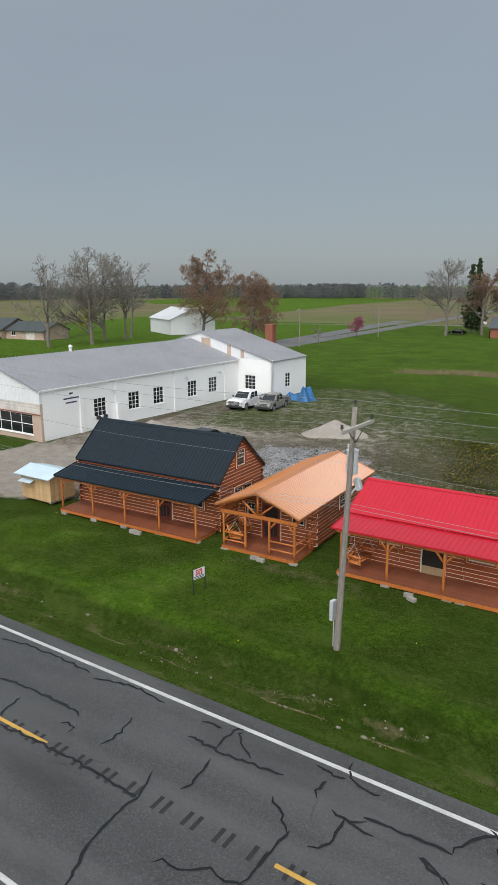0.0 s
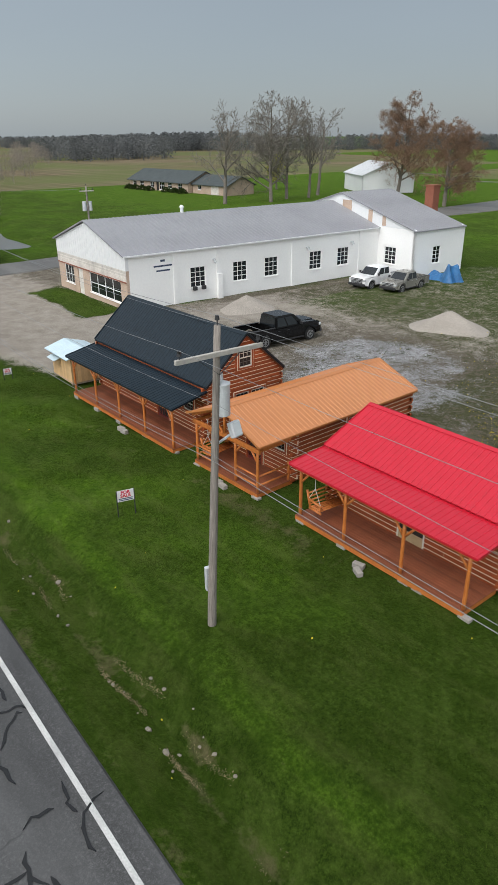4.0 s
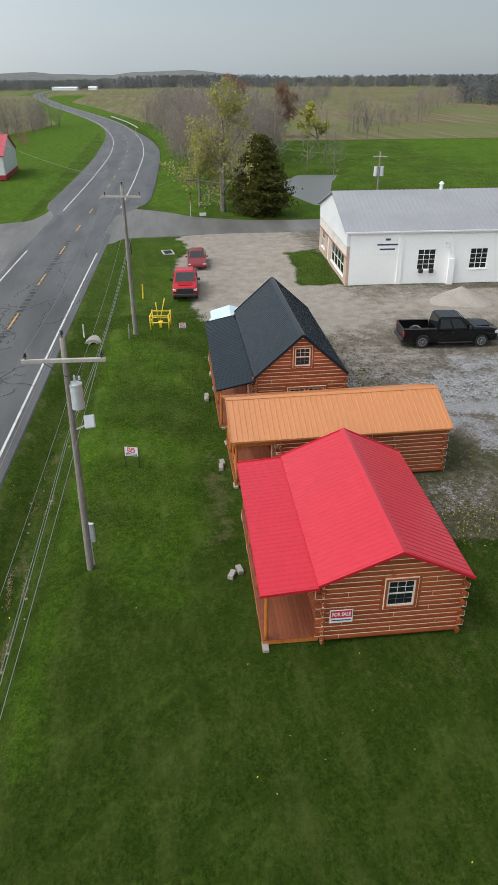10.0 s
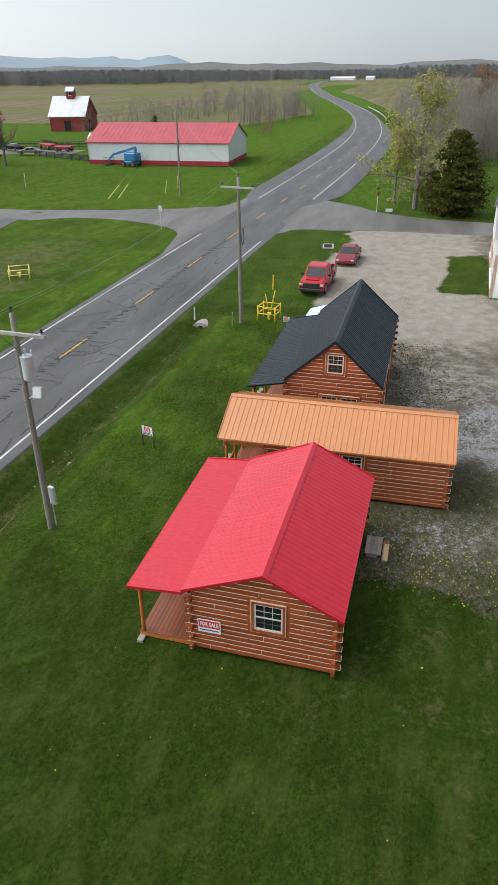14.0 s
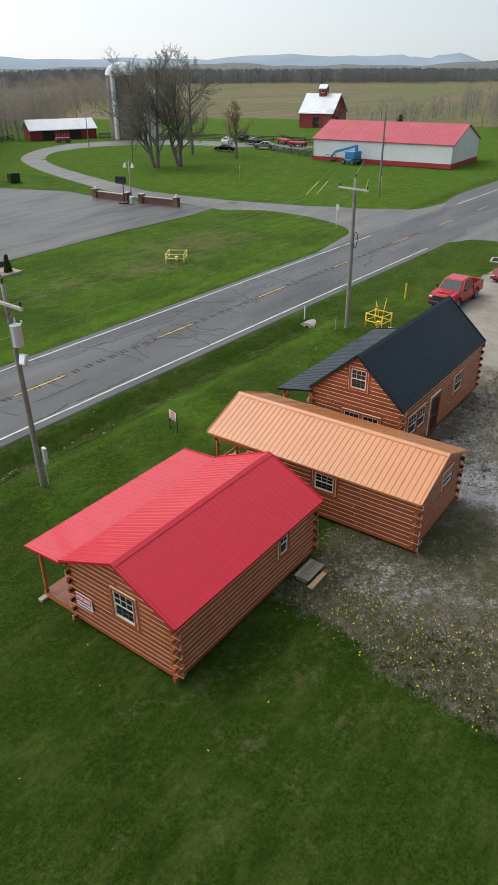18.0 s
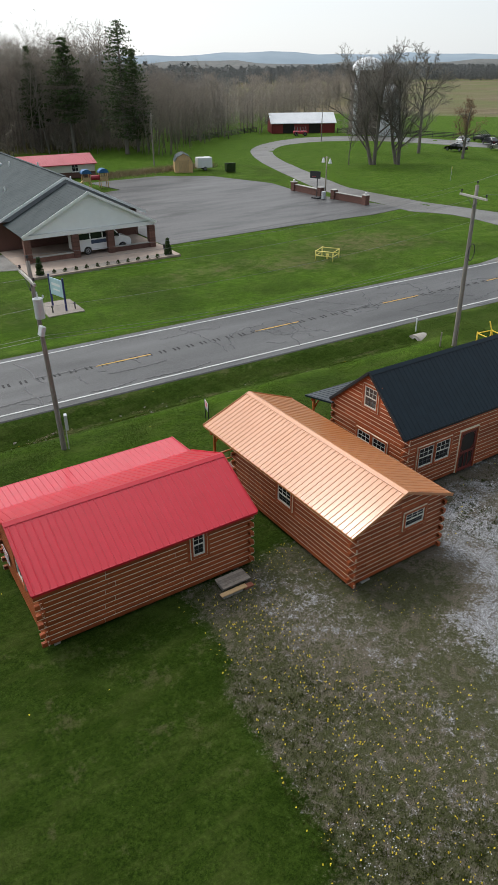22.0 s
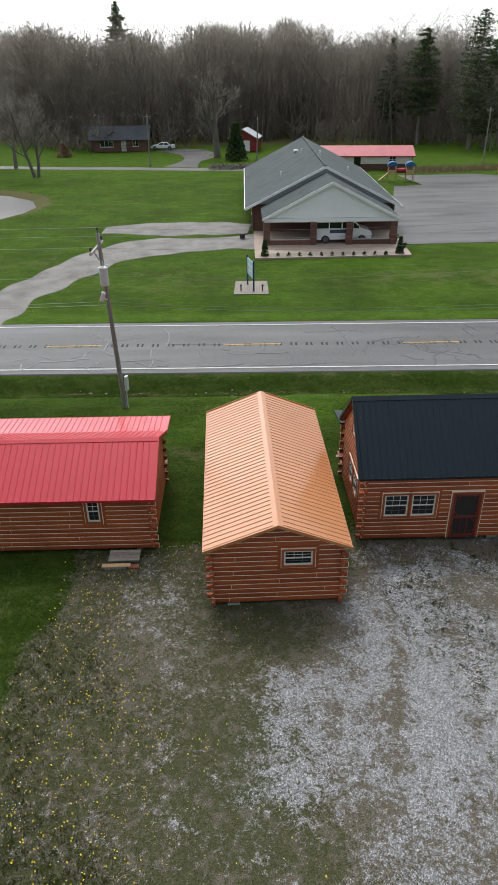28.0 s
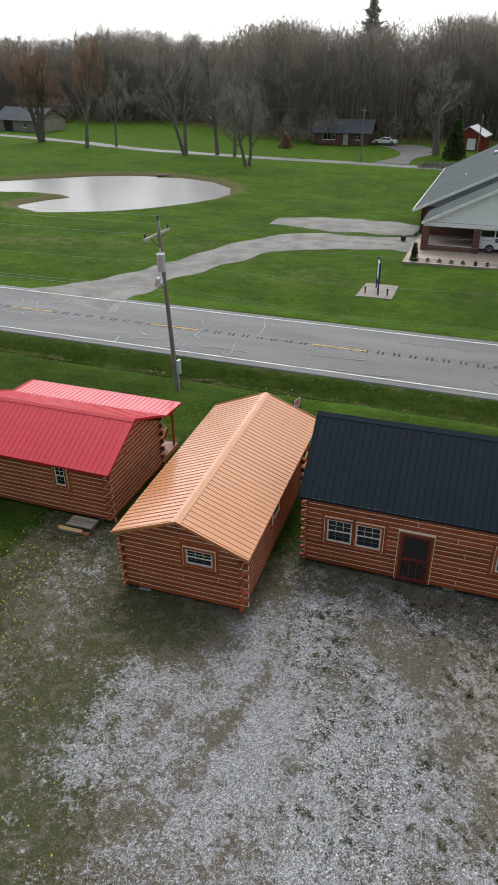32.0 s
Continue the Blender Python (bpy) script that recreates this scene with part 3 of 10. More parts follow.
def road_y(x):
    x = np.asarray(x, float)
    i = np.clip(np.searchsorted(ROAD_X, x) - 1, 1, len(ROAD_X) - 3)
    x0, x1 = ROAD_X[i], ROAD_X[i + 1]
    m0 = (ROAD_Y[i + 1] - ROAD_Y[i - 1]) / (ROAD_X[i + 1] - ROAD_X[i - 1])
    m1 = (ROAD_Y[i + 2] - ROAD_Y[i]) / (ROAD_X[i + 2] - ROAD_X[i])
    h = x1 - x0
    u = np.clip((x - x0) / h, -2, 2)
    return ((2 * u**3 - 3 * u**2 + 1) * ROAD_Y[i] + (u**3 - 2 * u**2 + u) * h * m0 + (3 * u**2 - 2 * u**3) * ROAD_Y[i + 1] + (u**3 - u**2) * h * m1)


def smooth(a, b, x):
    u = np.clip((np.asarray(x, float) - a) / (b - a), 0, 1)
    return u * u * (3 - 2 * u)


def inside(X, Y, pts):
    """Signed distance to a plan outline, positive inside."""
    P = np.array(pts, float)
    d = np.full(X.shape, 1e9)
    odd = np.zeros(X.shape, bool)
    for (ax, ay), (bx, by) in zip(P, np.roll(P, -1, 0)):
        ex, ey = bx - ax, by - ay
        u = np.clip(((X - ax) * ex + (Y - ay) * ey) / (ex * ex + ey * ey), 0, 1)
        d = np.minimum(d, np.hypot(X - ax - u * ex, Y - ay - u * ey))
        if ay != by:
            odd ^= ((ay > Y) != (by > Y)) & (X < ex * (Y - ay) / (by - ay) + ax)
    return np.where(odd, d, -d)


def wave(X, Y, s, k):
    """A cheap smooth random field in -1..1."""
    r = np.random.RandomState(k)
    out = np.zeros(np.shape(X))
    for _ in range(6):
        a, p, f = r.uniform(0, 6.283), r.uniform(0, 6.283), s * r.uniform(0.6, 1.8)
        out = out + np.sin((X * math.cos(a) + Y * math.sin(a)) * f + p)
    return out / 3.2


POND = [(-62, 56), (-50, 65), (-44, 69), (-37, 71.0), (-30, 70.5), (-25, 68.3), (-21, 64.5), (-19.8, 60.5), (-20.8, 56), (-23, 52.5), (-26.5, 48.6), (-31, 46.0),
        (-36, 44.3), (-40.5, 46.4), (-39, 50), (-36.5, 52.3), (-38, 55), (-44, 56.4), (-52, 55)]
CREEK = [(78, -26.5), (90, -24.2), (103, -25), (112, -30), (111, -37), (101, -33), (91, -30.5), (80, -30)]


def land(X, Y):
    """Height of the ground."""
    X, Y = np.asarray(X, float), np.asarray(Y, float)
    off = Y - road_y(X)
    z = -0.3 * smooth(12, 34, X) * np.ones_like(Y)
    z = np.where(off > -9.5, z + (-0.225 - z) * smooth(-9.5, -4.6, off), z)
    z = z - 0.11 * smooth(4.5, 7.5, off)
    near = smooth(-60, -30, X) * (1 - smooth(24.5, 26.5, X))
    z = z - near * (0.58 * np.exp(-((off + 6.2) / 1.05) ** 2) + 0.10 * np.exp(-((off + 6.3) / 0.25) ** 2))
    z = z + np.where(off > 4.6, -0.12 * np.exp(-((off - 7) / 1.6) ** 2), 0)
    for pts, depth in ((POND, 1.3), (CREEK, 1.0)):
        d = inside(X, Y, pts)
        z = z - depth * smooth(-3.5, 1.5, d)
    return z


ROAD_Z = -0.2


# ---- ground, roads, water ----
def steps(*runs):
    """Grid lines: runs of (start, end, spacing)."""
    out = []
    for a, b, s in runs:
        out += list(np.arange(a, b, s))
    return np.array(out)


LOT = [(2.75, -12.0), (4.5, -12.2), (8.9, -12.6), (10.1, -11.6), (20, -11.0), (22, -8.4), (25.2, -6.2), (31, -6.3), (37, -5.7), (46, -5.0), (51, -6.3), (57, -5.6), (62, -8),
       (62, -24), (57, -30), (50.5, -30), (50, -19.5), (35.4, -19), (33.5, -46), (28.6, -48), (28, -58), (20, -60), (8, -53), (2, -41), (-1.5, -30), (-1.6, -22),
       (-0.6, -16.5), (-0.2, -12.2)]
LAWN_ISLE = [(36.5, -15.1), (48.5, -15.6), (49.5, -18.9), (36, -18.9)]
gx = steps((-3200, -400, 400), (-400, -80, 20), (-80, -24, 1.6), (-24, 40, 0.36), (40, 75, 0.8), (75, 200, 3.0), (200, 500, 15), (500, 3300, 350))
gy = steps((-3200, -400, 400), (-400, -120, 14), (-120, -60, 2.0), (-60, -36, 0.8), (-36, 16, 0.36), (16, 84, 0.9), (84, 160, 4.0), (160, 500, 17), (500, 3300, 350))
GX, GY = np.meshgrid(gx, gy)
GZ = land(GX, GY)
off = GY - road_y(GX)


PARKING = [(23.6, 34.8), (40, 35), (52, 34.4), (58, 35.2), (57.4, 39.5), (55.8, 46), (55.2, 54), (56.5, 62), (53, 74), (46, 79.5), (33.5, 79.2), (34.8, 70), (30.5, 69), (27, 55), (24.2, 46)]


def lump(X, Y):
    flat = 1 - smooth(-2.0, 0.5, inside(np.atleast_1d(X), np.atleast_1d(Y), PARKING)).reshape(np.shape(X))
    return flat * (0.03 * wave(X, Y, 1.1, 3) + 0.05 * wave(X, Y, 0.25, 4)) * smooth(5.2, 7.5, np.abs(Y - road_y(X))) * (np.hypot(X - 15, Y) < 150)


def lay(x, y):
    """Height of a thin bed laid over the uneven ground."""
    return float(land(x, y) + lump(np.float64(x), np.float64(y))) + 0.035


GZ = GZ + lump(GX, GY)
nx, ny = len(gx), len(gy)
idx = np.arange(nx * ny).reshape(ny, nx)
quads = np.stack([idx[:-1, :-1], idx[:-1, 1:], idx[1:, 1:], idx[1:, :-1]], -1).reshape(-1, 4)
me = bpy.data.meshes.new("ground")
me.from_pydata(np.stack([GX, GY, GZ], -1).reshape(-1, 3).tolist(), [], quads.tolist())
me.shade_smooth()
rough_edge = 0.9 * wave(GX, GY, 0.9, 11) + 0.4 * wave(GX, GY, 2.6, 12)
d_lot = inside(GX, GY, LOT)
isle = inside(GX, GY, LAWN_ISLE)
lot = smooth(-1.7, 1.3, d_lot + rough_edge * 0.6) * (1 - smooth(-0.9, 0.9, isle + rough_edge * 0.5))
lot *= 1 - (0.52 * smooth(-26, -35, GY) + 0.12 * wave(GX, GY, 0.22, 14) * smooth(-25, -33, GY)) * (GX < 29)


def blob(x, y, rx, ry, turn=0.0):
    c, s = math.cos(radians(turn)), math.sin(radians(turn))
    u, v = (GX - x) * c + (GY - y) * s, -(GX - x) * s + (GY - y) * c
    return np.exp(-((u / rx) ** 2) - (v / ry) ** 2)


# how much crushed stone, pale trodden dirt and weed there is over the lot
STONE = [(9.7, -12.1), (8.8, -14.8), (7.9, -16.9), (6.0, -18.1), (5.5, -19.8), (5.7, -21.8), (7.6, -22.0), (7.8, -23.8), (9.0, -27), (13, -28), (17.5, -26.5), (18.0, -21.5), (15.6, -18.6), (13.9, -16.6),
         (14.6, -14.0), (13.0, -12.5)]
d_stone = inside(GX, GY, STONE) + 0.35 * wave(GX, GY, 1.3, 24) + 0.3 * wave(GX, GY, 3.5, 25)
on_gravel = smooth(-0.8, 0.8, d_stone)
stone = -0.16 + 0.80 * on_gravel + 0.34 * blob(3.4, -15.8, 0.9, 2.4, 12) + 0.24 * blob(1.9, -15.5, 0.9, 3.0, -6) + 0.22 * blob(1.6, -19.0, 1.3, 1.3) + 0.2 * blob(3.4, -18.6, 0.5, 2.6) + 0.2 * blob(4.6, -23, 2.2, 2.0)
stone += 0.30 * blob(10, -41, 4, 2.2) + 0.25 * blob(20, -37, 5, 2.5) + 0.2 * blob(22, -28, 4, 4) + 0.16 * wave(GX, GY, 0.7, 21) - 0.5 * blob(6.9, -16.2, 1.7, 1.0, -20) - 0.45 * blob(11.4, -12.9, 1.6, 0.7) - 0.3 * blob(13.2, -14.6, 1.1, 1.0) - 0.4 * blob(9.6, -19.5, 0.3, 4, -14) - 0.3 * blob(11.9, -19, 0.35, 5, -8) + 0.25 * blob(10.7, -18.5, 0.6, 5, -10) - 0.25 * blob(15.2, -22.2, 1.2, 0.7) + 0.42 * smooth(12.5, 15, GX) * smooth(-24, -18, GY) * (1 - smooth(19, 24, GX)) * (1 - on_gravel)
pale = np.clip(0.36 * smooth(12, 20, GX) * smooth(-36, -24, GY) + 0.34 * smooth(-25, -31, GY) * (GX < 33) * (GX > 3) + 0.25 * blob(11.3, -33, 1.4, 6, 4) + 0.3 * blob(11, -46, 4, 1.6) + 1.1 * smooth(21, 31, GX) * smooth(-20.5, -14, GY) + 0.22 * blob(17.5, -16, 3.5, 3.5) + blob(29, -25, 4, 7) * 0.5, 0, 1.2)
weed = 0.36 + 0.22 * smooth(-27, -33, GY) * (GX < 27) + 0.40 * (1 - smooth(-1, 4, d_lot)) * (GX < 34) + 0.38 * smooth(-22, -30, GY) * (GX < 32) - 0.45 * on_gravel - 0.7 * pale
weed += 0.34 * blob(5.6, -20, 1.8, 6) + 0.75 * blob(3.6, -9.0, 1.2, 3.8) + 0.5 * blob(9.5, -12.0, 0.8, 1.5) + 0.10 * (GX < 7.5) * (GY < -19) - 0.6 * smooth(10, 16, GX) * smooth(-33, -23, GY) + 0.25 * blob(0.5, -18, 1.5, 6) + 0.75 * blob(6.7, -16.2, 1.9, 1.1, -20) + 0.4 * blob(11.4, -12.9, 1.6, 0.6) + 0.2 * wave(GX, GY, 0.45, 22) - 0.15 * blob(1.9, -16.5, 1.4, 4.5) + 0.3 * blob(2.5, -21, 4.5, 4)
# the ditch's lit and shaded banks and backlit verge are put into grass colour
bank = smooth(-7.9, -7.2, off) * (1 - smooth(-5.3, -4.4, off))
lush_lit = 0.24 + 0.20 * smooth(-15.0, -12.0, off) * (1 - smooth(-7.6, -6.9, off)) * smooth(-9, 3, GX) + 0.15 * np.exp(-(((off + 4.8) / 0.4) ** 2)) + (0.20 + 0.16 * smooth(-4, 4, GX)) * np.exp(-(((off + 7.6) / 0.85) ** 2)) * (GX < 27) * smooth(-22, -8, GX) + 0.6 * np.exp(-(((off - 5.5) / 1.0) ** 2)) + 0.30 * (GX > 66) + 0.40 * (GY > 14) - 0.34 * bank
lush_lit += 0.38 * smooth(78, 90, GY) + 0.3 * smooth(-60, -75, GY)
dry = 0.05 + (0.34 + 0.32 * wave(GX, GY * 0.2, 1.6, 41)) * (np.exp(-(((off + 6.05) / 0.2) ** 2)) + 0.8 * np.exp(-(((off + 6.6) / 0.16) ** 2))) * (GX < 24) + 0.30 * np.exp(-(((off + 4.6) / 0.5) ** 2)) + 0.46 * blob(4.0, -4.95, 4.8, 0.75, -2) + 0.25 * blob(16, -4.6, 6, 0.7) + 0.22 * blob(-2, -14, 10, 8)
dry += 0.5 * blob(-30, 29, 22, 2.6, 6) + 0.45 * blob(40, 24, 9, 5) + 0.35 * blob(30, 21, 3, 2.4) + 0.3 * blob(22, 24, 6, 3) + 0.3 * blob(14, -78, 22, 5) + 0.25 * blob(25, -95, 14, 3) + 0.22 * blob(0, 24, 8, 4) + 0.13 * (GY > 13) * (GY < 34) * (GX > -12) + 0.25 * blob(-8, 58, 12, 6) + 1.9 * np.exp(-((inside(GX, GY, POND) + 1.0) / 2.0) ** 2) + 0.35 * blob(20, -45, 16, 9) + 1.3 * smooth(122, 130, GY - 34 * smooth(-20, -75, GX)) * (GX < 66) * (GX > -200) * (GY < 260)
field = smooth(0, 8, np.maximum.reduce([
    inside(GX, GY, [(165, -330), (3300, -1400), (3300, 130), (700, 94), (450, 48), (338, 23), (262, 5), (172, -28)]),
    inside(GX, GY, [(-60, -215), (150, -185), (165, -330), (700, -3200), (-1500, -3200), (-400, -330)]),
    inside(GX, GY, [(183, 64), (214, 36), (262, 25), (300, 31), (420, 58), (700, 112), (3300, 300), (3300, 3300), (150, 3300), (95, 300), (150, 205), (190, 150), (212, 110)])]) + 6 * wave(GX, GY, 0.02, 31))
for name, values in (("lot", lot), ("stone", stone), ("pale", pale), ("weed", weed), ("lush_lit", lush_lit), ("dry", dry), ("field", field)):
    me.attributes.new(name, "FLOAT", "POINT").data.foreach_set("value", np.ascontiguousarray(np.broadcast_to(values, GX.shape), np.float32).ravel())
me.materials.append(M["ground"])
tagged(new("ground", me), "flat green lawn, weedy gravel lot and brown stubble fields", "ground", kind="structure")


side_z = ROAD_Z - 0.006


def ribbon(name, centre, half, z, material, label, category, drop=0.25, ragged=0.06):
    """A paved strip with thickness, along a list of plan points."""
    bm = bm_new()
    rows = []
    C = np.array(centre, float)
    if len(C) < 40:
        # round the given outline off into an even, slightly uneven-edged strip
        H = np.array(half, float) if np.ndim(half) == 2 else np.full((len(C), 2), half, float)
        k = np.arange(len(C))
        fine_k = np.linspace(0, len(C) - 1, (len(C) - 1) * 8 + 1)
        Q = np.concatenate([C, H], 1)
        T0 = np.gradient(Q, axis=0)
        i = np.minimum(fine_k.astype(int), len(C) - 2)
        u = (fine_k - i)[:, None]
        Q = (2 * u**3 - 3 * u**2 + 1) * Q[i] + (u**3 - 2 * u**2 + u) * T0[i] + (3 * u**2 - 2 * u**3) * Q[i + 1] + (u**3 - u**2) * T0[i + 1]
        C, half = Q[:, :2], Q[:, 2:] + ragged * np.stack([wave(fine_k, 0 * fine_k, 6, 1), wave(fine_k, 0 * fine_k, 6, 2)], 1)
    T = np.gradient(C, axis=0)
    T /= np.linalg.norm(T, axis=1)[:, None]
    N = np.stack([-T[:, 1], T[:, 0]], 1)
    hw = np.broadcast_to(half, len(C)) if np.ndim(half) < 2 else None
    for i, (c, n) in enumerate(zip(C, N)):
        l, r = (hw[i], hw[i]) if hw is not None else half[i]
        a, b = c + n * l, c - n * r
        za, zc, zb = tuple(lay(*v) for v in (a, c, b)) if z is None else (z, z + 0.015, z)
        rows.append([bm.verts.new((a[0] + n[0] * 0.3, a[1] + n[1] * 0.3, za - drop)), bm.verts.new((a[0], a[1], za)), bm.verts.new((c[0], c[1], zc)),
                     bm.verts.new((b[0], b[1], zb)), bm.verts.new((b[0] - n[0] * 0.3, b[1] - n[1] * 0.3, zb - drop))])
    for r0, r1 in zip(rows, rows[1:]):
        for k in range(4):
            bm.faces.new((r0[k], r0[k + 1], r1[k + 1], r1[k]))
    bmesh.ops.recalc_face_normals(bm, faces=bm.faces)
    if bm.faces[1].normal.z < 0:
        bmesh.ops.reverse_faces(bm, faces=bm.faces)
    return tagged(link(name, bm, material), label, category, kind="structure")


road_xs = np.concatenate([np.arange(-400, -60, 20), np.arange(-60, 80, 1.0), np.arange(80, 500, 4), np.arange(500, 1100, 25)])
flare = 2.6 * smooth(70, 84, road_xs) * (1 - smooth(150, 240, road_xs))
road_half = np.stack([4.3 + flare, 4.3 + flare * 1.2 + 0.0], 1)
road = ribbon("road", np.stack([road_xs, road_y(road_xs)], 1), road_half, ROAD_Z, M["asphalt"], "worn grey two-lane road with black tar seams", "road")


def along(x0, x1, side, width, name, material, z=ROAD_Z + 0.02, step=2.0, parent=road):
    """A painted strip at a sideways distance from the road's middle."""
    xs = np.linspace(x0, x1, max(2, int(abs(x1 - x0) / step) + 1))
    sl = (road_y(xs + 0.1) - road_y(xs - 0.1)) / 0.2
    nl = np.sqrt(1 + sl * sl)
    bm = bm_new()
    rows = []
    for x, s, n in zip(xs, sl, nl):
        cy = float(road_y(x))
        rows.append([bm.verts.new((x - s / n * o, cy + o / n, zz)) for o, zz in ((side - width / 2, z - 0.03), (side - width / 2, z), (side + width / 2, z), (side + width / 2, z - 0.03))])
    for r0, r1 in zip(rows, rows[1:]):
        for k in range(3):
            bm.faces.new((r0[k], r1[k], r1[k + 1], r0[k + 1]))
    bmesh.ops.recalc_face_normals(bm, faces=bm.faces)
    return part(name, bm, material, parent)


along(-400, 51.0, -3.68, 0.13, "edge_line", M["line_white"])
along(-400, 53.0, 3.70, 0.13, "edge_line", M["line_white"])
along(77, 600, -3.7, 0.14, "edge_line", M["line_white"])
along(76, 600, 3.8, 0.14, "edge_line", M["line_white"])
for k in range(-12, 26):
    x0 = 16.7 + 11.4 * k
    along(x0, x0 + 3.6, 0.05, 0.12, "centre_dash", M["line_yellow"], z=ROAD_Z + 0.028)
# rumble grooves down the middle
bm = bm_new()
box(bm, -0.06, -0.24, -0.02, 0.06, 0.24, 0.004)
groove = mesh_of("groove", bm, M["rumble"])
for k in range(240):
    x = -60 + (k // 2) * 0.98 + (k % 2) * 0.3
    shared("groove", groove, pose(x, float(road_y(x)) + 0.05, ROAD_Z + 0.017, 0, 0, -2.5), road)
# tar seams: wandering black lines
rng = random.Random(7)


def seam(pts, width, parent, material):
    bm = bm_new()
    P = [Vector((x, y, ROAD_Z + 0.018 + 0.015 * max(0, 1 - abs(y - float(road_y(x))) / 4.3))) for x, y in pts]
    prev = None
    for i, p in enumerate(P):
        d = (P[min(i + 1, len(P) - 1)] - P[max(i - 1, 0)]).normalized()
        n = Vector((-d.y, d.x, 0)) * width * (0.25 if i in (0, len(P) - 1) else rng.uniform(0.7, 1.3)) / 2
        row = (bm.verts.new(p + n), bm.verts.new(p - n))
        if prev:
            bm.faces.new((prev[0], prev[1], row[1], row[0]))
        prev = row
    bmesh.ops.recalc_face_normals(bm, faces=bm.faces)
    if bm.faces[0].normal.z < 0:
        bmesh.ops.reverse_faces(bm, faces=bm.faces)
    part("tar_seam", bm, material, parent)


def wander(x, y, heading, length, turn):
    pts, h = [(x, y)], heading
    for _ in range(int(length / 0.25)):
        h += rng.gauss(0, turn * 0.4)
        w = h + rng.gauss(0, 0.55)
        x, y = x + 0.25 * math.cos(w), y + 0.25 * math.sin(w)
        pts.append((x, y))
    return pts


def crack(a, mid, b):
    """One sealed crack that bends through mid."""
    a, m, b = Vector(a), Vector(mid), Vector(b)
    c = m * 2 - (a + b) / 2
    n = max(4, int(((m - a).length + (b - m).length) / 0.18))
    pts = []
    for i in range(n + 1):
        u = i / n
        q = a * (1 - u) ** 2 + c * (2 * u * (1 - u)) + b * u * u
        pts.append((q.x + rng.gauss(0, 0.035), q.y + rng.gauss(0, 0.035)))
    seam(pts, rng.uniform(0.06, 0.085), road, M["tar"])


crack((11.4, 5.5), (9.5, 5.3), (6.8, 5.5))
crack((6.5, 5.7), (5.0, 5.4), (3.6, 5.6))
crack((9.3, 7.3), (7.4, 7.2), (5.4, 7.4))
crack((1.9, 6.5), (0.5, 6.6), (-1.3, 6.5))
crack((0.7, 5.4), (0.9, 5.8), (0.9, 6.6))
crack((7.2, 9.0), (4.3, 9.0), (1.6, 9.2))
crack((1.6, 9.1), (1.7, 10.5), (1.3, 12.1))
crack((1.9, 8.2), (1.7, 8.7), (1.6, 9.2))
crack((0.8, 7.0), (0.7, 7.8), (0.8, 8.4))
crack((3.9, 6.7), (3.8, 7.5), (3.9, 8.1))
crack((-1.4, 7.4), (-1.9, 7.8), (-2.3, 8.2))
crack((-2.3, 8.2), (-2.2, 9.1), (-2.1, 10.0))
crack((-1.9, 5.7), (-2.4, 5.8), (-2.8, 5.8))
crack((-2.7, 5.1), (-3.1, 5.8), (-3.9, 5.9))
crack((-2.4, 6.1), (-2.3, 6.4), (-2.4, 6.9))
crack((-2.9, 8.4), (-3.3, 8.0), (-3.3, 7.1))
crack((-3.3, 7.1), (-3.7, 7.2), (-4.1, 7.3))
crack((-3.7, 6.8), (-4.8, 6.8), (-5.9, 6.8))
crack((-5.9, 6.8), (-6.3, 6.1), (-6.8, 5.7))
crack((-5.3, 7.3), (-5.6, 7.4), (-6.0, 7.8))
crack((2.0, 5.7), (1.6, 5.7), (1.2, 5.7))
crack((5.7, 7.9), (5.3, 7.9), (5.1, 8.2))
crack((7.7, 7.7), (7.7, 8.2), (7.5, 8.7))
crack((-5.3, 7.3), (-5.7, 7.5), (-6.2, 7.8))
crack((-6.7, 7.3), (-7.3, 7.2), (-7.9, 7.0))
crack((-6.6, 5.6), (-6.9, 6.0), (-6.9, 6.6))
crack((-2.9, 7.0), (-3.4, 7.1), (-3.9, 6.9))
crack((-0.2, 6.4), (0.5, 5.9), (0.6, 5.5))
for k in range(105):
    x = -24 + k * 0.8 if k < 75 else 36 + (k - 75) * 5
    cy = float(road_y(x))
    kind = rng.random()
    if kind < 0.5:
        side = rng.choice((-1, 1))
        pts = wander(x, cy + side * rng.uniform(0.3, 4.0), -side * math.pi / 2 + rng.gauss(0, 0.6), rng.uniform(2.5, 6.5), 0.42)
    elif kind < 0.8:
        pts = wander(x, cy + rng.uniform(-3.6, 3.6), rng.gauss(0, 0.25), rng.uniform(3, 8), 0.3)
    else:
        pts = wander(x, cy + rng.uniform(-3.6, 3.6), rng.uniform(0, 6.28), rng.uniform(1, 2.6), 0.6)
    pts = [q for q in pts if abs(q[1] - float(road_y(q[0]))) < 4.2]
    if len(pts) > 3 and (x < -9 or x > 12 or (k % 3 == 0 and pts[0][1] > 9.2 and pts[-1][1] > 9.2)):
        seam(pts, rng.uniform(0.04, 0.075) * (0.85 if x < 8 else 1.0), road, M["tar"])

ribbon("side_road_south", [(66, 2.6), (65.6, -1.0), (64, -6), (62.5, -12), (61.8, -20), (62.5, -30), (64, -60), (66, -120), (70, -220)],
       [[12.5, 12], [8.8, 9.0], [5.6, 6.2], [4, 3.8], [3.2, 3.2], [3, 3], [3, 3], [3, 3], [3, 3]], side_z, M["asphalt_side"], "pale worn asphalt side road meeting the main road", "road")
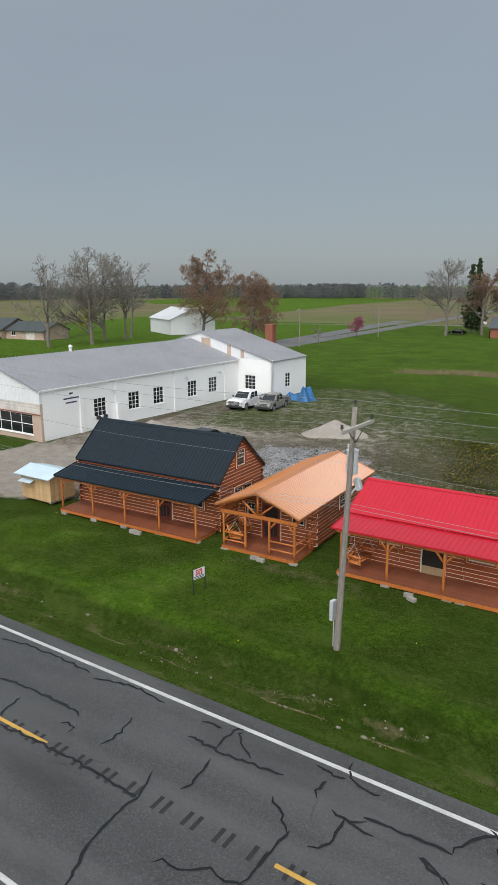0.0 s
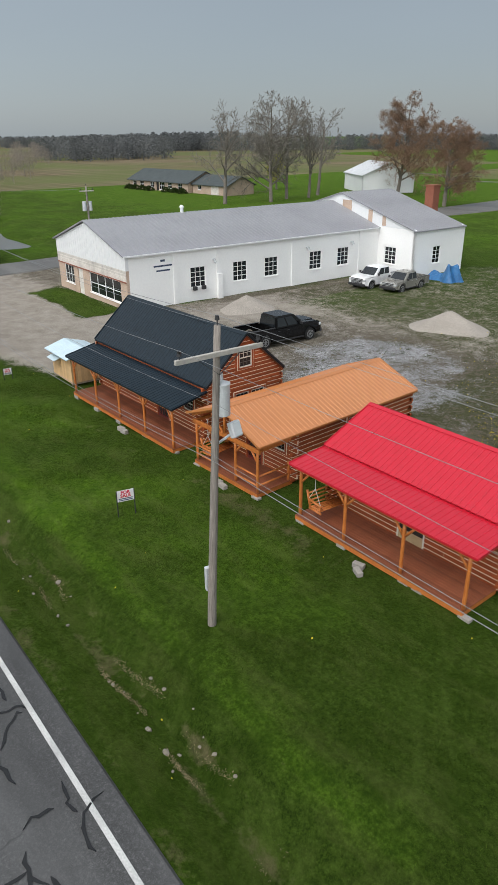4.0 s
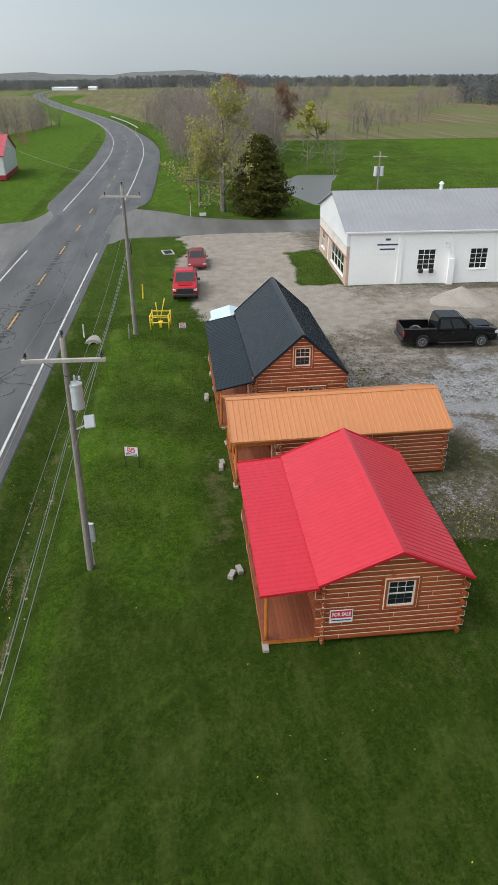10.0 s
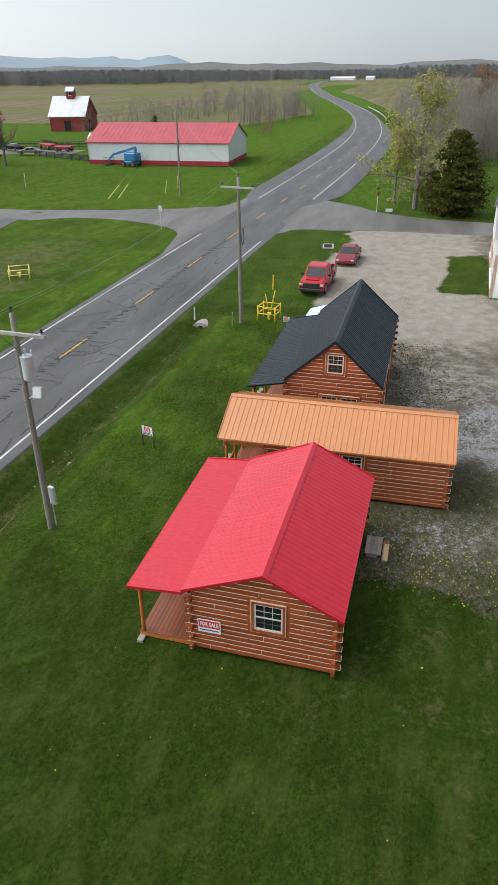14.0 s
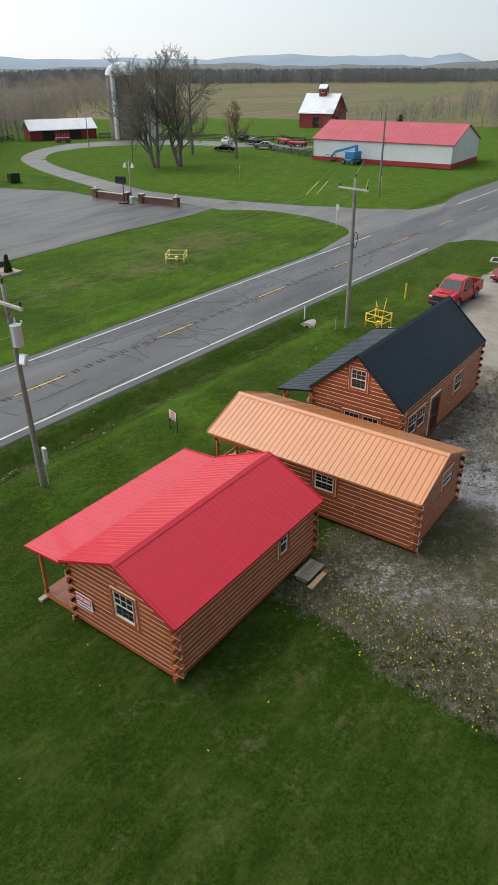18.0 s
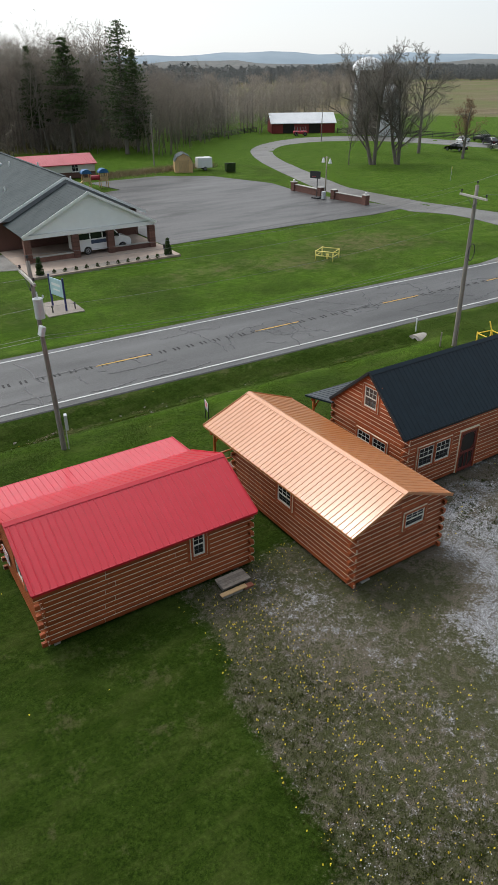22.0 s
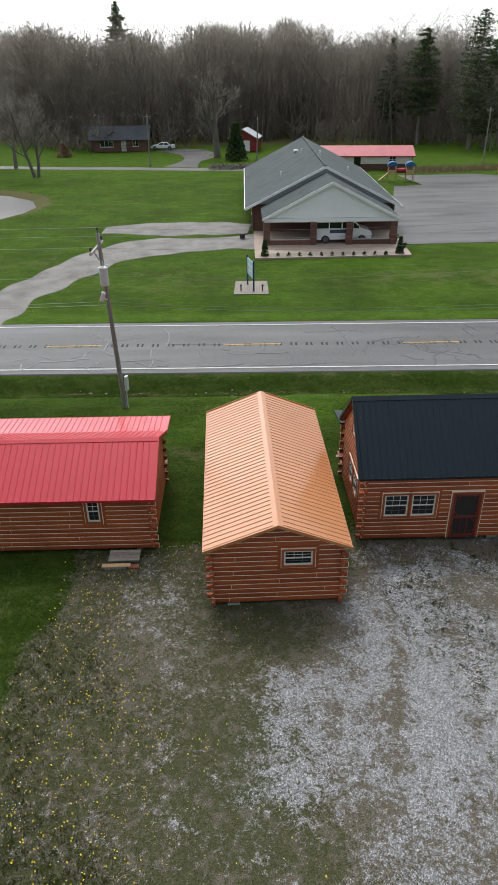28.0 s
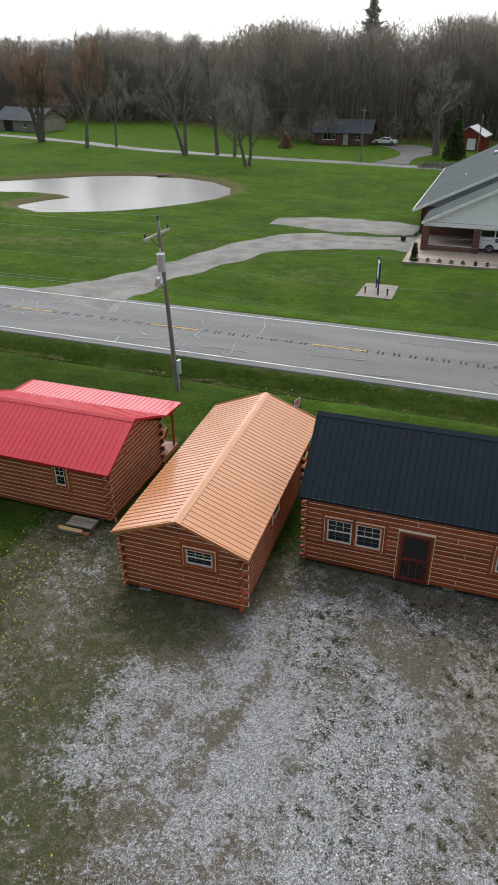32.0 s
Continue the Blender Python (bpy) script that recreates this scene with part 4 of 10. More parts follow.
# the mouth of the farm road, flaring towards the main road
mouth_y = np.arange(9.5, 33.01, 0.5)
mouth_w = np.interp(mouth_y, [9.5, 11.4, 12.9, 13.7, 15.4, 18.2, 21.2, 24.7, 28.6, 31, 33], [36, 43, 52, 54.8, 56.4, 57.9, 58.9, 59.5, 59.4, 58.2, 57.0])
mouth_e = np.interp(mouth_y, [9.5, 10.7, 11.2, 12.2, 13.4, 17.3, 22.5, 27, 33], [110, 84, 76.5, 72.4, 70.2, 67.8, 66.1, 64.9, 63.7])
bm = bm_new()
rows = []
for y, w, e in zip(mouth_y, mouth_w, mouth_e):
    xs = np.linspace(w, e, 25)
    rows.append([bm.verts.new((w - 0.2, y, lay(w, y) - 0.3))] + [bm.verts.new((x, y, min(lay(x, y), side_z - 0.001))) for x in xs] + [bm.verts.new((e + 0.2, y, lay(e, y) - 0.3))])
for a, b in zip(rows, rows[1:]):
    for k in range(26):
        bm.faces.new((a[k], a[k + 1], b[k + 1], b[k]))
tagged(link("road_mouth", bm, M["asphalt_side"]), "pale worn asphalt where the farm road meets the main road", "road", kind="structure")
ribbon("side_road_north", [(60.35, 33.02), (60.5, 38), (60.6, 44), (61, 52), (63.8, 61), (68.5, 74), (74, 88), (82, 101), (92, 109), (105, 112), (118, 106), (124, 92), (127, 76), (128, 62)],
       [[3.3, 3.35], [2.8, 2.6], [2.4, 2.3], [2.2, 2.2], [2.2, 2.2], [2.2, 2.2], [2.2, 2.2], [2.4, 2.4], [3, 3], [5, 5], [6, 6], [5, 5], [4, 4], [4, 4]],
       None, M["asphalt_side"], "pale curving farm drive of worn asphalt", "road")
bm = bm_new()
slab(bm, PARKING, -0.6, -0.30)
tagged(link("parking_lot", bm, M["asphalt_lot"]), "wide faded grey asphalt parking lot", "parking lot", kind="structure")
ribbon("gravel_drive", [(-14.5, 12.2), (-13.2, 16), (-11, 20.5), (-8.6, 26), (-5.6, 31.5), (-1.5, 34.8), (3.5, 36.2), (9, 36.4)],
       [[4.5, 5.8], [3.0, 3.4], [1.9, 1.9], [2.1, 2.1], [3.0, 2.2], [4.2, 2.4], [3.5, 2.3], [3.6, 2.0]], None, M["drive"], "pale grey gravel drive curving through the lawn", "drive", ragged=0.5)
ribbon("gravel_pad", [(-7.2, 44.2), (-2, 44.0), (3, 43.4), (8.5, 42.6)], [[1.0, 2.2], [3.6, 2.8], [3.6, 2.4], [3.0, 1.6]], None, M["drive"], "pale grey gravel parking strip on the lawn", "drive", ragged=0.6)
ribbon("back_lane", [(-130, 128), (-96, 118.5), (-73, 111), (-52, 101.5), (-26, 95.2), (-5, 91.4), (11, 89.2), (32, 87)], 1.5, None, M["asphalt_side"], "narrow grey lane in front of the woods", "road")
ribbon("house_drive", [(-1.0, 93), (0.8, 101), (1.4, 108), (-1.5, 116), (-6, 119)], [[3, 3], [1.8, 1.8], [2.6, 4], [3, 4.5], [2, 2]], None, M["asphalt_lot"], "dark asphalt house drive", "drive")
ribbon("far_lane", [(62.5, -96), (61, -115), (60.5, -150), (60.5, -200), (60, -420)], 2.4, -0.21, M["asphalt_side"], "straight grey lane across the fields", "road")
ribbon("field_lane", [(110, -182), (62, -198), (30, -207), (-10, -219)], 0.9, -0.22, M["asphalt_side"], "pale field track", "road")
for nm, pts, z, lab in (("pond", POND, -0.78, "still grey pond with muddy banks"), ("creek", CREEK, -1.0, "narrow dark creek pool in the grass")):
    bm = bm_new()
    (ax, ay), (bx, by) = np.min(pts, 0) - 5, np.max(pts, 0) + 5
    big = [(ax, ay), (bx, ay), (bx, by), (ax, by)]
    f = poly(bm, [(x, y, z) for x, y in big])
    f.normal_update()
    if f.normal.z < 0:
        f.normal_flip()
    bmesh.ops.triangulate(bm, faces=bm.faces[:])
    tagged(link(nm, bm, M["water"]), lab, "water", kind="structure")


# ---- log cabins ----
LOG_H = 0.187
log_cache = {}


def log_piece(a0, a1, b0, b1, h, sill=False):
    """A log from a0 to b0 along its foot and a1 to b1 along its top, flat behind and rounded in front (-y is out)."""
    key = (round(a1 - a0, 2), round(b0 - a0, 2), round(b1 - a0, 2), round(h, 3), sill)
    if key not in log_cache:
        bm = bm_new()
        g = 0.0135
        prof = [(0.06, g), (-0.049, g), (-0.056, g + 0.022), (-0.060, h * 0.5), (-0.056, h - g - 0.022), (-0.049, h - g), (0.06, h - g)]
        lo, hi = [], []
        for y, z in prof:
            u = z / h
            lo.append(bm.verts.new(((a1 - a0) * u, y, z)))
            hi.append(bm.verts.new(((b0 - a0) + (b1 - b0) * u, y, z)))
        bm.faces.new(lo)
        bm.faces.new(hi[::-1])
        for i in range(len(prof) - 1):
            bm.faces.new((lo[i], hi[i], hi[i + 1], lo[i + 1]))
        bmesh.ops.recalc_face_normals(bm, faces=bm.faces)
        # the cream joint under the log and at its far end
        e = 0.008 if b0 - a0 > 0.3 else 0.0
        cut = abs(a1 - a0) + abs(b1 - b0) > 0.01
        strips = [(0.06, b0 - a0 - 0.06, -g, g)] if cut else [(0.0, b0 - a0 + e, -g, g), (b0 - a0, b0 - a0 + 2 * e, g, h - g)]
        strips = strips[1:] if sill else strips
        for x0, x1, zl, zh in strips:
            if x1 - x0 < 0.01:
                continue
            q = [bm.verts.new(v) for v in ((x0, -0.0465, zl), (x1, -0.0465, zl), (x1, -0.0465, zh), (x0, -0.0465, zh), (x0, 0.0, zl), (x1, 0.0, zl), (x1, 0.0, zh), (x0, 0.0, zh))]
            for f in ((0, 1, 2, 3), (5, 4, 7, 6), (3, 2, 6, 7), (4, 5, 1, 0)):
                bm.faces.new([q[i] for i in f]).material_index = 1
        me = mesh_of("log", bm, M["log"])
        me.materials.append(M["chink"])
        log_cache[key] = me
    return log_cache[key]


def log_wall(parent, p0, p1, z0, z1, top=None, holes=(), phase=0, joints=(0.3, 0.72), ends=(1, 1)):
    """Stacked logs between two plan points, seen from the right-hand side of p0 to p1. top(s): the roof's underside along the wall.
    holes: (s0, s1, z_low, z_high). Each second course runs past the corner."""
    p0, p1 = Vector((*p0, 0)), Vector((*p1, 0))
    d = (p1 - p0)
    L = d.length
    ang = math.degrees(math.atan2(d.y, d.x))
    n = 0
    z = z0
    while z < z1 - 0.03:
        h = min(LOG_H, z1 - z)
        lim = []
        for zz in (z, z + h):
            if top is None:
                lim.append((0.0, L))
            else:
                ok = [s for s in np.linspace(0, L, 241) if top(s) >= zz]
                lim.append((ok[0], ok[-1]) if ok else None)
        if lim[0] is None:
            break
        if lim[1] is None:
            mid_s = (lim[0][0] + lim[0][1]) / 2
            lim[1] = (mid_s - 0.02, mid_s + 0.02)
        sloped = lim[0][0] > 0.01 or lim[1][0] > 0.01
        spans = [(lim[0][0], lim[1][0], lim[0][1], lim[1][1])]
        for s0, s1, za, zb in holes:
            if za < z + h * 0.6 and zb > z + h * 0.4:
                nxt = []
                for a0, a1, b0, b1 in spans:
                    if b0 <= s0 or a0 >= s1:
                        nxt.append((a0, a1, b0, b1))
                    else:
                        if s0 - a0 > 0.06:
                            nxt.append((a0, a1, s0, s0))
                        if b0 - s1 > 0.06:
                            nxt.append((s1, s1, b0, b1))
                spans = nxt
        cut = L * joints[n % len(joints)] + 0.07 * ((n * 7) % 5 - 2)
        done = []
        for a0, a1, b0, b1 in spans:
            if max(a0, a1) + 0.5 < cut < min(b0, b1) - 0.5:
                done += [(a0, a1, cut - 0.008, cut - 0.008), (cut + 0.008, cut + 0.008, b0, b1)]
            else:
                done.append((a0, a1, b0, b1))
        for a0, a1, b0, b1 in done:
            if not sloped and (n + phase) % 2 == 0:
                if a0 <= 0.01 and ends[0]:
                    a0 = a1 = -0.2
                if b0 >= L - 0.01 and ends[1]:
                    b0 = b1 = L + 0.2
            base = p0 + d.normalized() * a0
            shared("log", log_piece(a0, a1, b0, b1, h, n == 0), pose(base.x, base.y, z, 0, 0, ang), parent)
        z += LOG_H
        n += 1


def metal_slope(parent, ridge0, ridge1, eave0, eave1, material, rib=0.2286, name="roof_panel"):
    """One roof slope of ribbed steel panels, three feet wide each."""
    A, B, D, C = (Vector(v) for v in (ridge0, ridge1, eave0, eave1))
    u = (B - A)
    L = u.length
    u.normalize()
    down = (D - A)
    S = down.length
    down.normalize()
    nrm = down.cross(u)
    if nrm.z < 0:
        nrm = -nrm
    R = Matrix((u, down, nrm)).transposed().to_4x4()
    R.translation = A
    flip = R.to_3x3().determinant() < 0
    W = rib * 4
    cache = {}
    s = 0.0
    while s < L - 0.02:
        w = min(W, L - s)
        key = round(w, 3)
        if key not in cache:
            bm = bm_new()
            xs = [0.0]
            zs = [0.0]
            k = 0.0
            while k + rib <= w + 1e-4:
                c = k + rib / 2
                for dx, dz in ((-0.030, 0), (-0.014, 0.019), (0.014, 0.019), (0.030, 0)):
                    xs.append(c + dx)
                    zs.append(dz)
                k += rib
            xs.append(w)
            zs.append(0.0)
            top0 = [bm.verts.new((x, 0, z)) for x, z in zip(xs, zs)]
            top1 = [bm.verts.new((x, S, z)) for x, z in zip(xs, zs)]
            for i in range(len(xs) - 1):
                bm.faces.new((top0[i], top0[i + 1], top1[i + 1], top1[i]))
            lo = [bm.verts.new(v) for v in ((0, 0, -0.05), (w, 0, -0.05), (w, S, -0.05), (0, S, -0.05))]
            bm.faces.new(lo[::-1])
            bm.faces.new((top1[0], top1[-1], lo[2], lo[3]))
            bm.faces.new((top0[-1], top0[0], lo[0], lo[1]))
            bm.faces.new((top0[0], top1[0], lo[3], lo[0]))
            bm.faces.new((top1[-1], top0[-1], lo[1], lo[2]))
            if flip:
                bmesh.ops.scale(bm, vec=(1, 1, 1), verts=bm.verts)
            bmesh.ops.triangulate(bm, faces=[f for f in bm.faces if len(f.verts) > 4])
            bmesh.ops.recalc_face_normals(bm, faces=bm.faces)
            cache[key] = bm
        bm = cache[key].copy()
        bm.transform(R @ Matrix.Translation((s, 0, 0)))
        bmesh.ops.recalc_face_normals(bm, faces=bm.faces)
        part(name, bm, material, parent)
        s += W
    for bm in cache.values():
        bm.free()


def strip(parent, name, p, q, w, h, material, label=""):
    bm = bm_new()
    bar(bm, p, q, w, h, 0.006)
    return part(name, bm, material, parent, label)


def log_window(parent, m, w, h, cols=3, rows=2, name="window"):
    """Sash window, faces -y in its own axes, foot centre at m's origin."""
    bm = bm_new()
    t = 0.055
    box(bm, -w / 2, -0.03, 0, -w / 2 + t, 0.06, h)
    box(bm, w / 2 - t, -0.03, 0, w / 2, 0.06, h)
    box(bm, -w / 2 + t, -0.03, 0, w / 2 - t, 0.06, t)
    box(bm, -w / 2 + t, -0.03, h - t, w / 2 - t, 0.06, h)
    fr = part(name, bm, M["vinyl"], parent, "cream window with small panes")
    fr.matrix_basis = m @ Matrix.Translation((0, -0.045, 0))
    bm = bm_new()
    box(bm, -w / 2 + t, -0.028, h / 2 - 0.025, w / 2 - t, 0.03, h / 2 + 0.025)
    part("meeting_rail", bm, M["vinyl"], fr)
    for half in range(2):
        z0 = t + half * (h / 2 - t + 0.025)
        z1 = h / 2 - 0.025 + half * (h / 2 - t + 0.025)
        y = -0.002 - 0.02 * half
        bm = bm_new()
        box(bm, -w / 2 + t, y + 0.008, z0, w / 2 - t, y + 0.016, z1)
        part("pane", bm, M["glass"], fr)
        bm = bm_new()
        for c in range(1, cols):
            x = -w / 2 + t + (w - 2 * t) * c / cols
            box(bm, x - 0.007, y - 0.006, z0, x + 0.007, y + 0.006, z1)
        for r in range(1, rows):
            zz = z0 + (z1 - z0) * r / rows
            box(bm, -w / 2 + t, y - 0.005, zz - 0.007, w / 2 - t, y + 0.005, zz + 0.007)
        part("muntins", bm, M["vinyl" if half else "screened"], fr, "" if half else "dim grid behind an insect screen")
    bm = bm_new()
    k = 0.075
    box(bm, -w / 2 - k, -0.062, -k, -w / 2, 0.02, h + k)
    box(bm, w / 2, -0.062, -k, w / 2 + k, 0.02, h + k)
    box(bm, -w / 2, -0.062, -k, w / 2, 0.02, 0)
    box(bm, -w / 2, -0.062, h, w / 2, 0.02, h + k)
    part("casing", bm, M["log"], fr, "stained log casing")
    bm = bm_new()
    k3 = 0.2
    box(bm, -w / 2 - k3, -0.002, -k3, -w / 2 - k, 0.018, h + k3)
    box(bm, w / 2 + k, -0.002, -k3, w / 2 + k3, 0.018, h + k3)
    box(bm, -w / 2 - k, -0.002, -k3, w / 2 + k, 0.018, -k)
    box(bm, -w / 2 - k, -0.002, h + k, w / 2 + k, 0.018, h + k3)
    part("packing", bm, M["log"], fr, "stained packing board round the window")
    bm = bm_new()
    k2 = k + 0.02
    for x0, x1, za, zb in ((-w / 2 - k2, -w / 2 - k, -k2, h + k2), (w / 2 + k, w / 2 + k2, -k2, h + k2), (-w / 2 - k, w / 2 + k, -k2, -k), (-w / 2 - k, w / 2 + k, h + k, h + k2)):
        box(bm, x0, -0.05, za, x1, 0.02, zb)
    part("caulk", bm, M["chink"], fr, "cream caulk line round the casing")
    return fr


def screen_door(parent, m, w=0.95, h=1.95, name="door"):
    """Dark red door behind a screen with corner braces; faces -y."""
    bm = bm_new()
    box(bm, -w / 2, 0.0, 0, w / 2, 0.05, h)
    d = part(name, bm, M["dark"], parent, "dark red screen door with corner braces")
    d.matrix_basis = m @ Matrix.Translation((0, -0.06, 0))
    bm = bm_new()
    k = 0.1
    box(bm, -w / 2, -0.035, 0, -w / 2 + k, -0.002, h, bevel=0.006)
    box(bm, w / 2 - k, -0.035, 0, w / 2, -0.002, h, bevel=0.006)
    for z0, z1 in ((0, 0.14), (h * 0.44, h * 0.44 + 0.12), (h - 0.12, h)):
        box(bm, -w / 2 + k, -0.032, z0, w / 2 - k, -0.003, z1, bevel=0.005)
    for x in (-0.12, 0.12):
        box(bm, x - 0.02, -0.028, 0.14, x + 0.02, -0.008, h * 0.44)
    for sx in (-1, 1):
        for z0, sz in ((0.14, 1), (h * 0.44, -1), (h * 0.44 + 0.12, 1), (h - 0.12, -1)):
            bar(bm, (sx * (w / 2 - k), -0.018, z0 + sz * 0.17), (sx * (w / 2 - k - 0.15), -0.018, z0), 0.03, 0.02)
    part("screen_frame", bm, M["door"], d)
    bm = bm_new()
    rod(bm, (w / 2 - 0.05, -0.08, h * 0.47), (w / 2 - 0.05, -0.03, h * 0.47), 0.022, 0.016, 8)
    part("handle", bm, M["dark_metal"], d)
    bm = bm_new()
    k = 0.07
    box(bm, -w / 2 - k, -0.06, 0, -w / 2, 0.05, h + k)
    box(bm, w / 2, -0.06, 0, w / 2 + k, 0.05, h + k)
    box(bm, -w / 2, -0.06, h, w / 2, 0.05, h + k)
    part("casing", bm, M["log"], d)
    bm = bm_new()
    for x0, x1, za, zb in ((-w / 2 - k - 0.022, -w / 2 - k, 0, h + k + 0.022), (w / 2 + k, w / 2 + k + 0.022, 0, h + k + 0.022), (-w / 2 - k, w / 2 + k, h + k, h + k + 0.022)):
        box(bm, x0, -0.05, za, x1, 0.02, zb)
    part("caulk", bm, M["chink"], d)
    return d


def deck(parent, x0, y0, x1, y1, z, along_x=True):
    """Planks on a rim joist; each plank a piece."""
    bm = bm_new()
    t = 0.04
    box(bm, x0, y0, z - 0.20, x1, y0 + t, z - 0.035)
    box(bm, x0, y1 - t, z - 0.20, x1, y1, z - 0.035)
    box(bm, x0, y0 + t, z - 0.20, x0 + t, y1 - t, z - 0.035)
    box(bm, x1 - t, y0 + t, z - 0.20, x1, y1 - t, z - 0.035)
    part("rim_joist", bm, M["stain"], parent)
    w = 0.14
    span = (y1 - y0) if along_x else (x1 - x0)
    n = max(1, round(span / w))
    w = span / n
    bm = bm_new()
    length = (x1 - x0) if along_x else (y1 - y0)
    box(bm, 0, 0.003, -0.035, length + 0.02, w - 0.003, 0, bevel=0.004)
    plank = mesh_of("plank", bm, M["deck"])
    for i in range(n):
        m = pose(x0 - 0.01, y0 + i * w, z) if along_x else pose(x0 + (i + 1) * w, y0 - 0.01, z, 0, 0, 90)
        shared("plank", plank, m, parent)


def post(parent, x, y, z0, z1, r=0.062):
    """A peeled log post, a little knobbly."""
    bm = bm_new()
    rr = random.Random(int(x * 100) + int(y * 37))
    k, rings = 7, []
    for i in range(k + 1):
        z, q = z0 + (z1 - z0) * i / k, r * rr.uniform(0.93, 1.07)
        rings.append([bm.verts.new((x + q * math.cos(a), y + q * math.sin(a), z)) for a in np.arange(10) * math.tau / 10])
    for a, b in zip(rings, rings[1:]):
        for i in range(10):
            bm.faces.new((a[i], a[(i + 1) % 10], b[(i + 1) % 10], b[i]))
    bm.faces.new(rings[0][::-1])
    bm.faces.new(rings[-1])
    return part("post", bm, M["stain"], parent, smooth=True)


def round_bar(parent, name, p, q, r, material=None):
    bm = bm_new()
    rod(bm, p, q, r, r * 0.95, 10)
    return part(name, bm, material or M["stain"], parent, smooth=True)


def concrete_block(x, y, z=0.0, turn=0.0, w=0.4, d=0.2, h=0.19, group="blocks under the cabins"):
    bm = bm_new()
    box(bm, -w / 2, -d / 2, 0, w / 2, d / 2, h, bevel=0.008)
    ob = link("concrete_block", bm, M["block"])
    ob.matrix_world = pose(x, y, z, 0, 0, turn)
    return tagged(ob, "pale grey concrete block on the grass under a cabin", "concrete block", group)


def porch_swing(x, y, z, turn, hang):
    """Rustic swing of round sticks hung on two chains; faces -y in its own axes."""
    e = thing("porch_swing", pose(x, y, z, 0, 0, turn), "orange-stained rustic log swing hanging under a porch roof", "porch swing", "porch swings")
    for i in range(5):
        bm = bm_new()
        rod(bm, (-0.65, -0.22 + i * 0.11, 0.42), (0.65, -0.22 + i * 0.11, 0.42), 0.035, None, 8)
        part("seat_slat", bm, M["stain"], e, smooth=True)
    for i in range(4):
        bm = bm_new()
        rod(bm, (-0.65, 0.27 + i * 0.045, 0.52 + i * 0.13), (0.65, 0.27 + i * 0.045, 0.52 + i * 0.13), 0.03, None, 8)
        part("back_slat", bm, M["stain"], e, smooth=True)
    for sx in (-0.66, 0.66):
        bm = bm_new()
        rod(bm, (sx, 0.25, 0.36), (sx, 0.45, 1.02), 0.045, None, 8)
        part("back_post", bm, M["stain"], e, smooth=True)
        bm = bm_new()
        rod(bm, (sx, -0.34, 0.38), (sx, 0.30, 0.38), 0.05, None, 8)
        part("side_rail", bm, M["stain"], e, smooth=True)
        bm = bm_new()
        rod(bm, (sx, -0.36, 0.66), (sx, 0.33, 0.70), 0.05, None, 8)
        rod(bm, (sx, -0.28, 0.36), (sx, -0.28, 0.66), 0.04, None, 8)
        part("armrest", bm, M["stain"], e, smooth=True)
        bm = bm_new()
        for yy, zz in ((-0.3, 0.68), (0.33, 0.75)):
            rod(bm, (sx, yy, zz), (sx, 0.02, 1.25), 0.012, None, 6)
        rod(bm, (sx, 0.02, 1.25), (sx, 0.02, hang - z), 0.012, None, 6)
        part("chain", bm, M["grey_metal"], e)
    return e


# red-roofed cabin: ridge along x, long porch on the +y side
RED = pose(-1.13, -8.85, 0, 0, 0, -1.5)
red = thing("red_roof_cabin", RED, "log cabin with bright red metal roof and long front porch", "cabin", "log cabins for sale")
RX0, RX1, RY0, RY1 = -3.66, 3.62, -3.05, 1.30
Z0 = 0.16


def core(parent, x0, y0, x1, y1, z0, z1, gable=None, along_x=True, lip=0.0):
    """The wall behind the logs; its cream shows in the joints."""
    x0, y0, x1, y1, z0 = x0 - 0.055, y0 - 0.055, x1 + 0.055, y1 + 0.055, z0 + 0.03
    bm = bm_new()
    if gable is None:
        box(bm, x0, y0, z0, x1, y1, z1)
    elif along_x:
        prism(bm, [(x0, y0, z0), (x0, y1, z0), (x0, y1, z1), (x0, gable[0], gable[1]), (x0, y0, z1)], (x1 - x0, 0, 0))
    else:
        prism(bm, [(x0, y0, z0), (x1, y0, z0), (x1, y0, z1), (gable[0], y0, gable[1]), (x0, y0, z1)], (0, y1 - y0, 0))
    return part("wall_core", bm, M["chink"], parent, "cream chinking between the logs")


